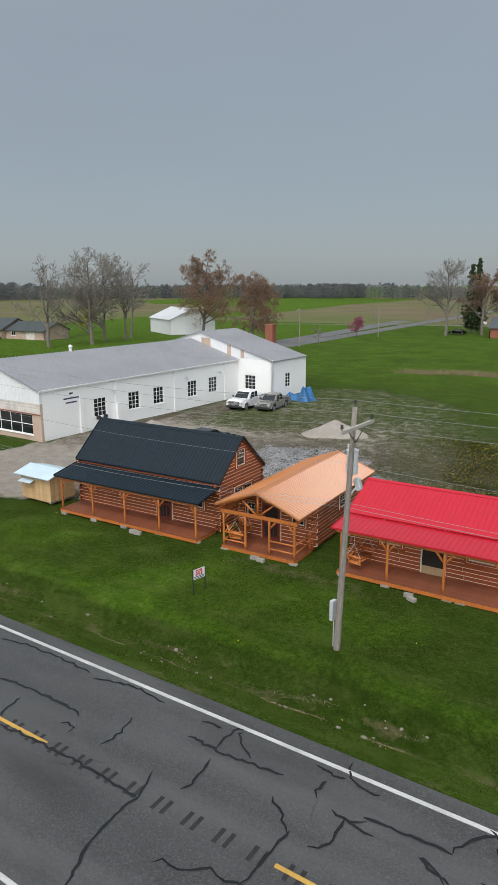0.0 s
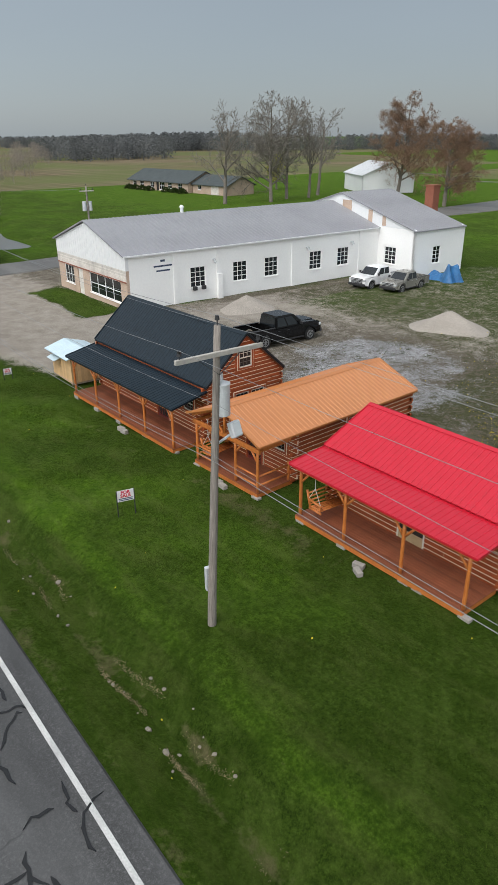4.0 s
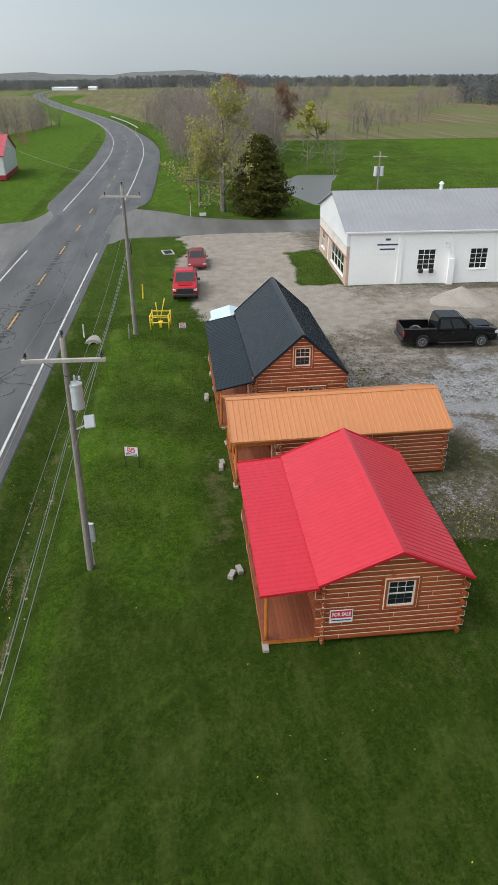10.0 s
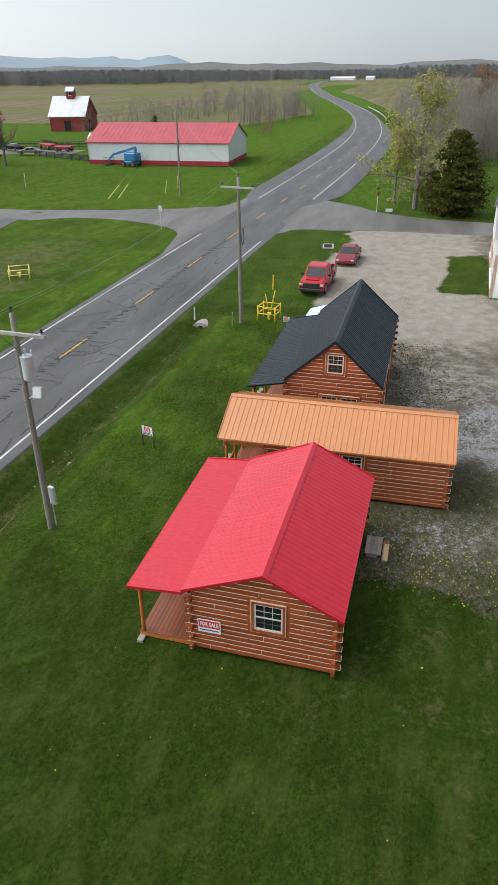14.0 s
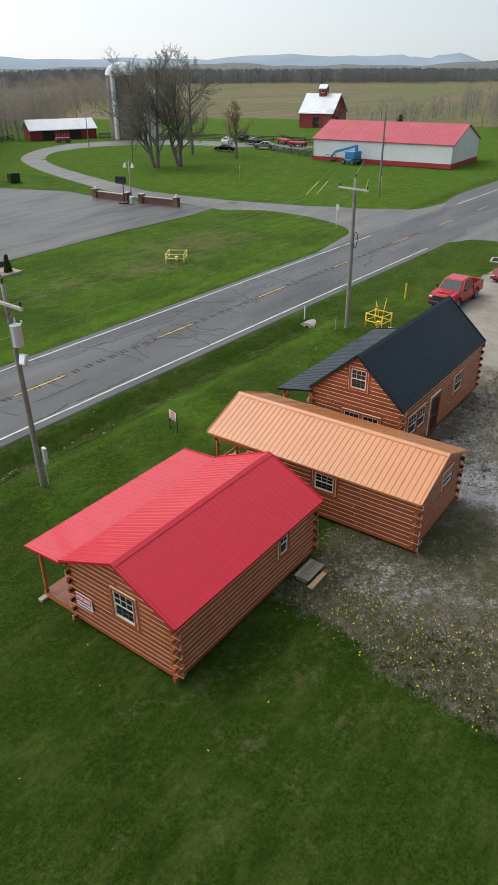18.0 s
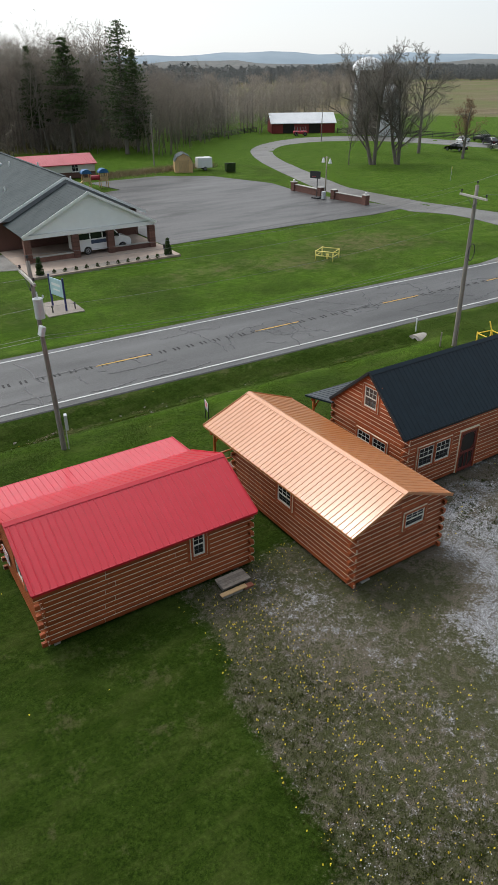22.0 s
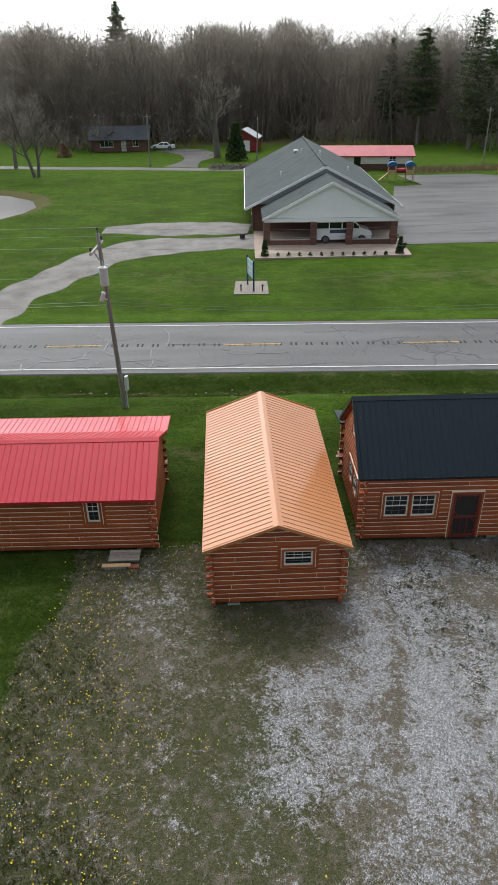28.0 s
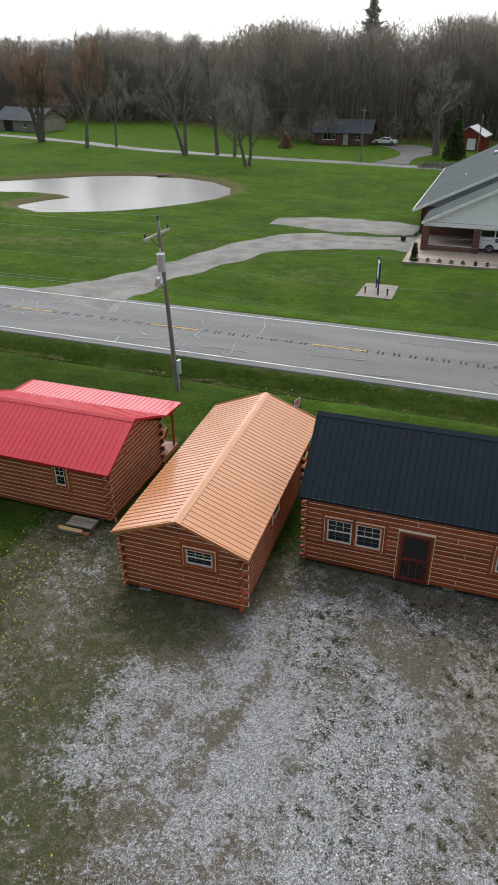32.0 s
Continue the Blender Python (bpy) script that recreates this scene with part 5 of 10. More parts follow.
def red_cabin():
    # local axes: x along the ridge, y towards the road
    yr, zr, zs, ze = -0.95, 3.56, 2.40, 2.52
    core(red, RX0 + 0.03, RY0 + 0.03, RX1 - 0.03, RY1 - 0.03, Z0, 2.36, (yr, zr - 0.12))
    slope_s = (zr - zs) / (yr - (RY0 - 0.2))
    roof = lambda s: min(zr - 0.06 - abs((RY1 - s) - yr) * 0.5, 9) if True else 0
    win_w = (1.92, 2.86, 1.30, 2.45)
    log_wall(red, (RX0, RY1), (RX0, RY0), Z0, 3.6, roof, [win_w], 1, (0.16, 0.5, 0.8))
    log_wall(red, (RX1, RY0), (RX1, RY1), Z0, 3.6, lambda s: zr - 0.06 - abs((RY0 + s) - yr) * 0.5, [], 1)
    log_wall(red, (RX0, RY0), (RX1, RY0), Z0, 2.42, None, [(4.95, 5.62, 1.33, 2.38)], 0, (0.27, 0.30, 0.62))
    log_wall(red, (RX1, RY1), (RX0, RY1), Z0, 2.46, None, [(3.3, 4.45, 0, 2.15), (1.35, 2.45, 1.2, 2.1), (5.3, 6.6, 1.2, 2.1)], 0)
    log_window(red, pose(RX0, -1.09, 1.38, 0, 0, -90), 0.86, 1.0)
    log_window(red, pose(1.63, RY0, 1.41, 0, 0, 0), 0.45, 0.88, 2)
    log_window(red, pose(1.72, RY1, 1.28, 0, 0, 180), 0.92, 0.76)
    log_window(red, pose(-2.33, RY1, 1.28, 0, 0, 180), 1.12, 0.76)
    # open doorway: a solid block, the room's dimness put into its near-black colour
    bm = bm_new()
    box(bm, -0.83 + 0.06, RY1 - 0.4, Z0 + 0.02, 0.32 - 0.06, RY1 + 0.034, 2.10)
    part("doorway", bm, M["dark"], red, "open doorway with a dim room behind")
    bm = bm_new()
    box(bm, -0.77, RY1 + 0.035, Z0 + 0.02, 0.26, RY1 + 0.039, 0.62)
    part("threshold", bm, M["ply"], red, "pale board floor inside the doorway")
    bm = bm_new()
    for x in (-0.83, 0.26):
        box(bm, x, RY1 - 0.05, Z0, x + 0.06, RY1 + 0.07, 2.16)
    box(bm, -0.77, RY1 - 0.05, 2.10, 0.26, RY1 + 0.07, 2.16)
    part("door_casing", bm, M["vinyl"], red)
    # roof
    X0, X1 = -3.90, 3.85
    metal_slope(red, (X0, yr, zr), (X1, yr, zr), (X0, -3.27, 2.41), (X1, -3.27, 2.41), M["roof_red"])
    metal_slope(red, (X0, yr, zr), (X1, yr, zr), (X0, 1.50, ze), (X1, 1.50, ze), M["roof_red"])
    metal_slope(red, (X0, 1.44, ze - 0.075), (X1, 1.44, ze - 0.075), (X0, 3.22, 2.31), (X1, 3.22, 2.31), M["roof_red"], name="porch_roof_panel")
    for sy, fall in ((-1, 0.507), (1, 0.425)):
        bm = bm_new()
        prism(bm, [(X0 - 0.02, yr, zr + 0.03), (X0 - 0.02, yr + sy * 0.15, zr + 0.03 - 0.15 * fall), (X0 - 0.02, yr + sy * 0.15, zr + 0.018 - 0.15 * fall), (X0 - 0.02, yr, zr + 0.018)], (X1 - X0 + 0.04, 0, 0))
        part("ridge_cap", bm, M["roof_red"], red)
    for x in (X0 - 0.015, X1 + 0.015):
        strip(red, "gable_trim", (x, yr, zr - 0.01), (x, -3.28, 2.40), 0.03, 0.1, M["roof_red"])
        strip(red, "gable_trim", (x, yr, zr - 0.01), (x, 1.5, ze - 0.01), 0.03, 0.1, M["roof_red"])
        strip(red, "porch_trim", (x, 1.46, ze - 0.085), (x, 3.22, 2.30), 0.03, 0.1, M["roof_red"])
    strip(red, "eave_trim", (X0, -3.28, 2.37), (X1, -3.28, 2.37), 0.025, 0.09, M["roof_red"])
    strip(red, "eave_trim", (X0, 3.23, 2.27), (X1, 3.23, 2.27), 0.025, 0.09, M["roof_red"])
    # porch
    deck(red, RX0 + 0.06, RY1 + 0.06, RX1 - 0.02, 3.12, 0.26)
    strip(red, "porch_beam", (X0 + 0.15, 3.0, 2.13), (X1 - 0.15, 3.0, 2.13), 0.1, 0.16, M["stain"])
    xs = (-3.55, -1.2, 1.27, 3.45)
    for i, x in enumerate(xs):
        post(red, x, 3.0, 0.26, 2.07)
        for sx in (-1, 1):
            if (i == 0 and sx < 0) or (i == 3 and sx > 0):
                continue
            round_bar(red, "brace", (x + sx * 0.05, 3.0, 1.66), (x + sx * 0.38, 3.0, 2.06), 0.045)


red_cabin()
for x, y in ((-4.72, -5.72), (-2.45, -5.80), (0.25, -5.86), (2.3, -5.9), (-4.6, -11.6), (1.9, -11.75), (-3.0, -5.78)):
    concrete_block(x, y, -0.06 if y < -10 else -0.1, -2 if y > -8 else 88, h=0.2)
concrete_block(-0.95, -5.35, 0, 12, h=0.16)
concrete_block(-1.18, -5.05, 0, -25, h=0.16)
porch_swing(1.75, -6.75, 0.27, -96, 2.3)

sale = thing("sale_sign", RED @ pose(RX0 - 0.11, 0.72, 0.92, 0, 0, -90), "white and red for sale sign fixed to the log wall", "sign", "for sale signs")
bm = bm_new()
box(bm, -0.36, -0.012, 0, 0.36, 0.012, 0.5, bevel=0.003)
part("board", bm, M["sign_white"], sale)
bm = bm_new()
box(bm, -0.33, -0.0145, 0.19, 0.33, -0.0125, 0.475)
part("panel", bm, M["sign_red"], sale, "red print panel")
words("FOR SALE", 0.20, pose(0, -0.017, 0.33, 90, 0, 0) @ Matrix.Diagonal((0.68, 1, 1, 1)), M["sign_white"], sale)
for z in (0.10,):
    bm = bm_new()
    box(bm, -0.30, -0.0145, z - 0.022, 0.30, -0.0125, z + 0.022)
    part("unread_line", bm, M["ink"], sale)


# copper-roofed cabin: ridge along y, porch under the gable on the +y end
orange = thing("copper_roof_cabin", pose(6.69, -10.4, 0, 0, 0, -0.35), "log cabin with copper-orange metal roof and gable porch", "cabin", "log cabins for sale")


def orange_cabin():
    x0, x1, y0, y1 = -2.07, 2.07, -4.58, 2.62
    zr, ze, sl = 3.31, 2.37, 0.40
    core(orange, x0 + 0.03, y0 + 0.03, x1 - 0.03, y1 - 0.03, 0.14, 2.36, (0, zr - 0.12), False)
    gab = lambda s: zr - 0.07 - abs(x0 + s) * sl
    log_wall(orange, (x0, y0), (x1, y0), 0.14, 3.3, gab, [(2.17, 3.29, 1.55, 2.32)], 1, (0.16, 0.5, 0.84))
    log_wall(orange, (x1, y1), (x0, y1), 0.14, 3.3, lambda s: zr - 0.07 - abs(x1 - s) * sl, [(1.25, 2.35, 0, 2.15), (2.9, 3.75, 1.2, 2.1), (0.3, 0.95, 1.2, 2.1)], 1)
    log_wall(orange, (x0, y1), (x0, y0), 0.14, 2.40, None, [(2.95, 3.95, 1.32, 2.2)], 0, (0.26, 0.68))
    log_wall(orange, (x1, y0), (x1, y1), 0.14, 2.40, None, [(3.1, 4.1, 1.32, 2.2)], 0, (0.34, 0.72))
    log_window(orange, pose(0.66, y0, 1.64, 0, 0, 0), 0.92, 0.58)
    log_window(orange, pose(x0, -0.83, 1.40, 0, 0, -90), 0.84, 0.72)
    log_window(orange, pose(x1, -0.98, 1.40, 0, 0, 90), 0.84, 0.72)
    log_window(orange, pose(-1.25, y1, 1.28, 0, 0, 180), 0.7, 0.74)
    log_window(orange, pose(1.44, y1, 1.28, 0, 0, 180), 0.5, 0.74, 2)
    screen_door(orange, pose(0.27, y1, 0.22, 0, 0, 180), 0.95, 1.86)
    X0, X1, Y0, Y1 = -2.33, 2.33, -4.80, 4.72
    metal_slope(orange, (0, Y0, zr), (0, Y1, zr), (X0, Y0, ze), (X0, Y1, ze), M["roof_orange"])
    metal_slope(orange, (0, Y0, zr), (0, Y1, zr), (X1, Y0, ze), (X1, Y1, ze), M["roof_orange"])
    for sx in (-1, 1):
        bm = bm_new()
        prism(bm, [(0, Y0 - 0.02, zr + 0.03), (sx * 0.16, Y0 - 0.02, zr - 0.035), (sx * 0.16, Y0 - 0.02, zr - 0.045), (0, Y0 - 0.02, zr + 0.018)], (0, Y1 - Y0 + 0.04, 0))
        part("ridge_cap", bm, M["roof_orange"], orange)
        for y in (Y0 - 0.015, Y1 + 0.015):
            strip(orange, "gable_trim", (0, y, zr - 0.02), (sx * 2.34, y, ze - 0.01), 0.03, 0.11, M["roof_orange"])
        strip(orange, "eave_trim", (sx * 2.34, Y0, ze - 0.04), (sx * 2.34, Y1, ze - 0.04), 0.025, 0.09, M["roof_orange"])
    # gable truss over the porch
    yp = 4.5
    strip(orange, "porch_beam", (-2.15, yp, 2.02), (2.15, yp, 2.02), 0.1, 0.17, M["stain"])
    for sx in (-1, 1):
        strip(orange, "rafter", (0, yp, zr - 0.1), (sx * 2.2, yp, ze - 0.1), 0.08, 0.12, M["stain"])
        strip(orange, "side_beam", (sx * 2.02, y1, 2.05), (sx * 2.02, yp - 0.05, 2.05), 0.1, 0.15, M["stain"])
        round_bar(orange, "truss_strut", (sx * 0.1, yp, 2.1), (sx * 0.85, yp, 2.72), 0.05)
    round_bar(orange, "king_post", (0, yp, 2.1), (0, yp, 3.2), 0.06)
    deck(orange, x0 + 0.02, y1 + 0.06, x1 - 0.02, 4.58, 0.24, True)
    pxs = (-1.97, -0.62, 0.72, 1.97)
    for x in pxs:
        post(orange, x, yp - 0.03, 0.24, 1.94)
    for x, sx in ((-1.97, 1), (-0.62, -1), (0.72, 1), (1.97, -1)):
        round_bar(orange, "brace", (x + sx * 0.04, yp - 0.03, 1.55), (x + sx * 0.38, yp - 0.03, 1.95), 0.045)
    for a, b in ((-1.97, -0.62), (0.72, 1.97)):
        for z in (0.52, 0.92):
            round_bar(orange, "railing", (a, yp - 0.03, z), (b, yp - 0.03, z), 0.042)
    for sx in (-1.97, 1.97):
        post(orange, sx, y1 + 0.22, 0.24, 1.06)
        for z in (0.52, 0.92):
            round_bar(orange, "railing", (sx, y1 + 0.22, z), (sx, yp - 0.03, z), 0.042)


orange_cabin()
porch_swing(8.2, -6.75, 0.24, -82, 2.2)
for x, y in ((4.75, -5.85), (8.6, -5.85), (5.25, -14.95), (8.5, -14.8)):
    concrete_block(x, y, -0.06, 2, h=0.14)
concrete_block(6.65, -5.45, 0, 6, h=0.2)
concrete_block(6.25, -5.36, 0, -4, h=0.2)

# charcoal-roofed cabin with a loft: steep ridge along x, porch on the +y side
black = thing("charcoal_roof_cabin", pose(15.02, -9.0, 0, 0, 0, -0.95), "tall log cabin with charcoal metal roof, loft and porch", "cabin", "log cabins for sale")


def black_cabin():
    x0, x1, y0, y1 = -4.93, 4.95, -2.98, 1.42
    yr, zr = -0.80, 4.89
    sl = 0.895
    core(black, x0 + 0.03, y0 + 0.03, x1 - 0.03, y1 - 0.03, 0.14, 2.85, (yr, zr - 0.16))
    log_wall(black, (x0, y1), (x0, y0), 0.14, 4.85, lambda s: zr - 0.10 - abs(y1 - s - yr) * sl, [(1.62, 3.42, 1.12, 2.14), (1.80, 2.72, 3.17, 4.26)], 1, (0.14, 0.55, 0.86))
    log_wall(black, (x1, y0), (x1, y1), 0.14, 4.85, lambda s: zr - 0.10 - abs(y0 + s - yr) * sl, [(1.2, 2.1, 1.2, 2.2), (1.75, 2.65, 3.17, 4.26)], 1)
    log_wall(black, (x0, y0), (x1, y0), 0.14, 2.80, None, [(0.62, 2.68, 1.08, 2.16), (3.12, 4.30, 0, 2.16), (6.1, 7.35, 1.15, 2.2)], 0, (0.36, 0.52, 0.8))
    log_wall(black, (x1, y1), (x0, y1), 0.14, 2.76, None, [(5.85, 6.95, 0, 2.14), (8.1, 9.1, 1.2, 2.1), (1.5, 2.6, 1.2, 2.1)], 0, (0.3, 0.62))
    for y in (-0.62, -1.56):
        log_window(black, pose(x0, y, 1.20, 0, 0, -90), 0.80, 0.86)
    log_window(black, pose(x0, -0.84, 3.25, 0, 0, -90), 0.76, 0.92)
    log_window(black, pose(x1, -0.8, 3.25, 0, 0, 90), 0.76, 0.92)
    log_window(black, pose(x1, -1.35, 1.28, 0, 0, 90), 0.8, 0.86)
    for x in (1.16, 2.14):
        log_window(black, pose(x0 + x, y0, 1.16, 0, 0, 0), 0.86, 0.92)
    log_window(black, pose(x0 + 6.72, y0, 1.23, 0, 0, 0), 0.98, 0.9)
    screen_door(black, pose(x0 + 3.71, y0, 0.15, 0, 0, 0), 1.0, 1.93)
    screen_door(black, pose(-1.45, y1, 0.22, 0, 0, 180), 0.95, 1.86)
    log_window(black, pose(-3.65, y1, 1.28, 0, 0, 180), 0.84, 0.74)
    log_window(black, pose(2.9, y1, 1.28, 0, 0, 180), 0.92, 0.74)
    X0, X1 = -5.18, 5.20
    metal_slope(black, (X0, yr, zr), (X1, yr, zr), (X0, -3.10, 2.83), (X1, -3.10, 2.83), M["roof_black"])
    metal_slope(black, (X0, yr, zr), (X1, yr, zr), (X0, 1.52, 2.83), (X1, 1.52, 2.83), M["roof_black"])
    metal_slope(black, (X0 + 0.05, 1.45, 2.62), (X1 - 0.05, 1.45, 2.62), (X0 + 0.05, 3.36, 2.24), (X1 - 0.05, 3.36, 2.24), M["roof_black"], name="porch_roof_panel")
    for sy in (-1, 1):
        bm = bm_new()
        prism(bm, [(X0 - 0.02, yr, zr + 0.03), (X0 - 0.02, yr + sy * 0.14, zr - 0.09), (X0 - 0.02, yr + sy * 0.14, zr - 0.105), (X0 - 0.02, yr, zr + 0.012)], (X1 - X0 + 0.04, 0, 0))
        part("ridge_cap", bm, M["roof_black"], black)
        ye = -3.10 if sy < 0 else 1.52
        for x in (X0 - 0.015, X1 + 0.015):
            strip(black, "gable_trim", (x, yr, zr - 0.02), (x, ye, 2.81), 0.03, 0.12, M["roof_black"])
        for x in (X0 + 0.1, X1 - 0.1):
            strip(black, "soffit_board", (x, yr, zr - 0.13), (x, ye, 2.70), 0.14, 0.03, M["log_end"])
        strip(black, "eave_trim", (X0, ye - 0.0 + sy * 0.01, 2.78), (X1, ye + sy * 0.01, 2.78), 0.025, 0.1, M["roof_black"])
    strip(black, "eave_trim", (X0 + 0.05, 3.37, 2.2), (X1 - 0.05, 3.37, 2.2), 0.025, 0.08, M["roof_black"])
    for x in (X0 + 0.035, X1 - 0.035):
        strip(black, "porch_trim", (x, 1.46, 2.61), (x, 3.36, 2.23), 0.03, 0.09, M["roof_black"])
    deck(black, x0 + 0.05, y1 + 0.06, x1 - 0.05, 3.26, 0.25)
    strip(black, "porch_beam", (X0 + 0.25, 3.14, 2.07), (X1 - 0.25, 3.14, 2.07), 0.1, 0.16, M["stain"])
    for i, x in enumerate((-4.78, -2.39, 0.0, 2.39, 4.78)):
        post(black, x, 3.14, 0.25, 2.0)
        for sx in (-1, 1):
            if (i == 0 and sx < 0) or (i == 4 and sx > 0):
                continue
            round_bar(black, "brace", (x + sx * 0.05, 3.14, 1.58), (x + sx * 0.36, 3.14, 1.99), 0.045)


black_cabin()
for x, y in ((10.3, -5.85), (12.7, -5.82), (15.1, -5.8), (17.3, -5.78), (19.7, -5.9), (10.4, -11.7), (15, -11.8), (19.8, -11.8)):
    concrete_block(x, y, -0.1, 0, h=0.2)
concrete_block(14.05, -5.3, 0, 8, h=0.2)
concrete_block(13.7, -5.25, 0, 5, h=0.2)


# ---- buildings with plain walls ----
def wall_run(bm, p0, p1, z0, z1, t=0.2, holes=()):
    """A wall with real openings; outside is to the right of p0 -> p1. holes: (s0, s1, z_low, z_high)."""
    p0, p1 = Vector((*p0, 0)), Vector((*p1, 0))
    d = p1 - p0
    L = d.length
    m = Matrix.Translation(p0) @ pose(0, 0, 0, 0, 0, math.degrees(math.atan2(d.y, d.x)))
    ss = sorted({0.0, L} | {v for h in holes for v in h[:2]})
    zs = sorted({z0, z1} | {min(max(v, z0), z1) for h in holes for v in h[2:]})
    full = {}
    for i in range(len(ss) - 1):
        for j in range(len(zs) - 1):
            c, e = (ss[i] + ss[i + 1]) / 2, (zs[j] + zs[j + 1]) / 2
            full[i, j] = not any(h[0] < c < h[1] and h[2] < e < h[3] for h in holes)
    made = {}

    def at(i, j, k):
        if (i, j, k) not in made:
            made[i, j, k] = bm.verts.new(m @ Vector((ss[i], k * t, zs[j])))
        return made[i, j, k]

    for (i, j), solid in full.items():
        if not solid:
            continue
        bm.faces.new((at(i, j, 0), at(i + 1, j, 0), at(i + 1, j + 1, 0), at(i, j + 1, 0)))
        bm.faces.new((at(i, j, 1), at(i, j + 1, 1), at(i + 1, j + 1, 1), at(i + 1, j, 1)))
        for di, dj, p, q in ((-1, 0, (i, j), (i, j + 1)), (1, 0, (i + 1, j + 1), (i + 1, j)), (0, -1, (i + 1, j), (i, j)), (0, 1, (i, j + 1), (i + 1, j + 1))):
            if not full.get((i + di, j + dj), False):
                bm.faces.new((at(*p, 0), at(*q, 0), at(*q, 1), at(*p, 1)))
    return m


def pane_window(parent, m, w, h, cols, rows, frame="white", t=0.06, name="window", label="", depth=0.1, mun=0.035):
    """A window set back in its opening; faces -y, foot centre at m's origin."""
    bm = bm_new()
    y0, y1 = depth - 0.04, depth + 0.03
    box(bm, -w / 2, y0, 0, -w / 2 + t, y1, h)
    box(bm, w / 2 - t, y0, 0, w / 2, y1, h)
    box(bm, -w / 2 + t, y0, 0, w / 2 - t, y1, t)
    box(bm, -w / 2 + t, y0, h - t, w / 2 - t, y1, h)
    fr = part(name, bm, M[frame], parent, label)
    fr.matrix_basis = m
    iw, ih = w - 2 * t, h - 2 * t
    for c in range(cols):
        for r in range(rows):
            x0, z0 = -w / 2 + t + iw * c / cols, t + ih * r / rows
            bm = bm_new()
            box(bm, x0 + 0.002, depth, z0 + 0.002, x0 + iw / cols - 0.002, depth + 0.012, z0 + ih / rows - 0.002)
            part("pane", bm, M["glass"], fr)
    bm = bm_new()
    for c in range(1, cols):
        x = -w / 2 + t + iw * c / cols
        box(bm, x - mun / 2, depth - 0.03, t, x + mun / 2, depth + 0.01, h - t)
    for r in range(1, rows):
        z = t + ih * r / rows
        box(bm, -w / 2 + t, depth - 0.028, z - mun / 2, w / 2 - t, depth + 0.008, z + mun / 2)
    if cols > 1 or rows > 1:
        part("muntins", bm, M[frame], fr)
    bm = bm_new()
    box(bm, -w / 2 - 0.08, -0.07, -0.07, w / 2 + 0.08, depth - 0.04, -0.002, bevel=0.008)
    part("sill", bm, M[frame], fr)
    return fr


def bars_text(parent, m, lines, material):
    """Lettering that is not spelt out: rows of plain bars. lines: (width, height, z)."""
    for w, h, z in lines:
        bm = bm_new()
        box(bm, -w / 2, -0.004, z, w / 2, 0.004, z + h)
        part("letter_bar", bm, M[material], parent).matrix_basis = m


def gable_roof(parent, x0, y0, x1, y1, z_eave, z_ridge, material, along="y", over=0.3, t=0.12, ribs=0.0, name="roof"):
    """Two sloping slabs with thickness and, if given, raised ribs."""
    made = []
    for side in (-1, 1):
        bm = bm_new()
        if along == "y":
            mid = (x0 + x1) / 2
            half = (x1 - x0) / 2 + over
            drop = (z_ridge - z_eave) / ((x1 - x0) / 2) * over
            a, b = (mid, y0 - over, z_ridge), (mid + side * half, y0 - over, z_eave - drop)
            sweep = Vector((0, y1 - y0 + 2 * over, 0))
        else:
            mid = (y0 + y1) / 2
            half = (y1 - y0) / 2 + over
            drop = (z_ridge - z_eave) / ((y1 - y0) / 2) * over
            a, b = (x0 - over, mid, z_ridge), (x0 - over, mid + side * half, z_eave - drop)
            sweep = Vector((x1 - x0 + 2 * over, 0, 0))
        a, b = Vector(a), Vector(b)
        prism(bm, [a, b, b - Vector((0, 0, t)), a - Vector((0, 0, t))], sweep)
        made.append(part(name, bm, material, parent))
        if ribs:
            n = int(sweep.length / ribs)
            bm = bm_new()
            bar(bm, a + Vector((0, 0, 0.012)), b + Vector((0, 0, 0.012)), 0.05, 0.035)
            rib = mesh_of("roof_rib", bm, material)
            for i in range(1, n):
                shared("roof_rib", rib, Matrix.Translation(sweep * (i / n)), parent)
    return made


# white painted workshop: a long low wing and a taller cross wing
WB = pose(35.5, -18.95, -0.3, 0, 0, -3.6)
workshop = thing("white_workshop", WB, "long white painted block workshop with grey metal roof", "building")


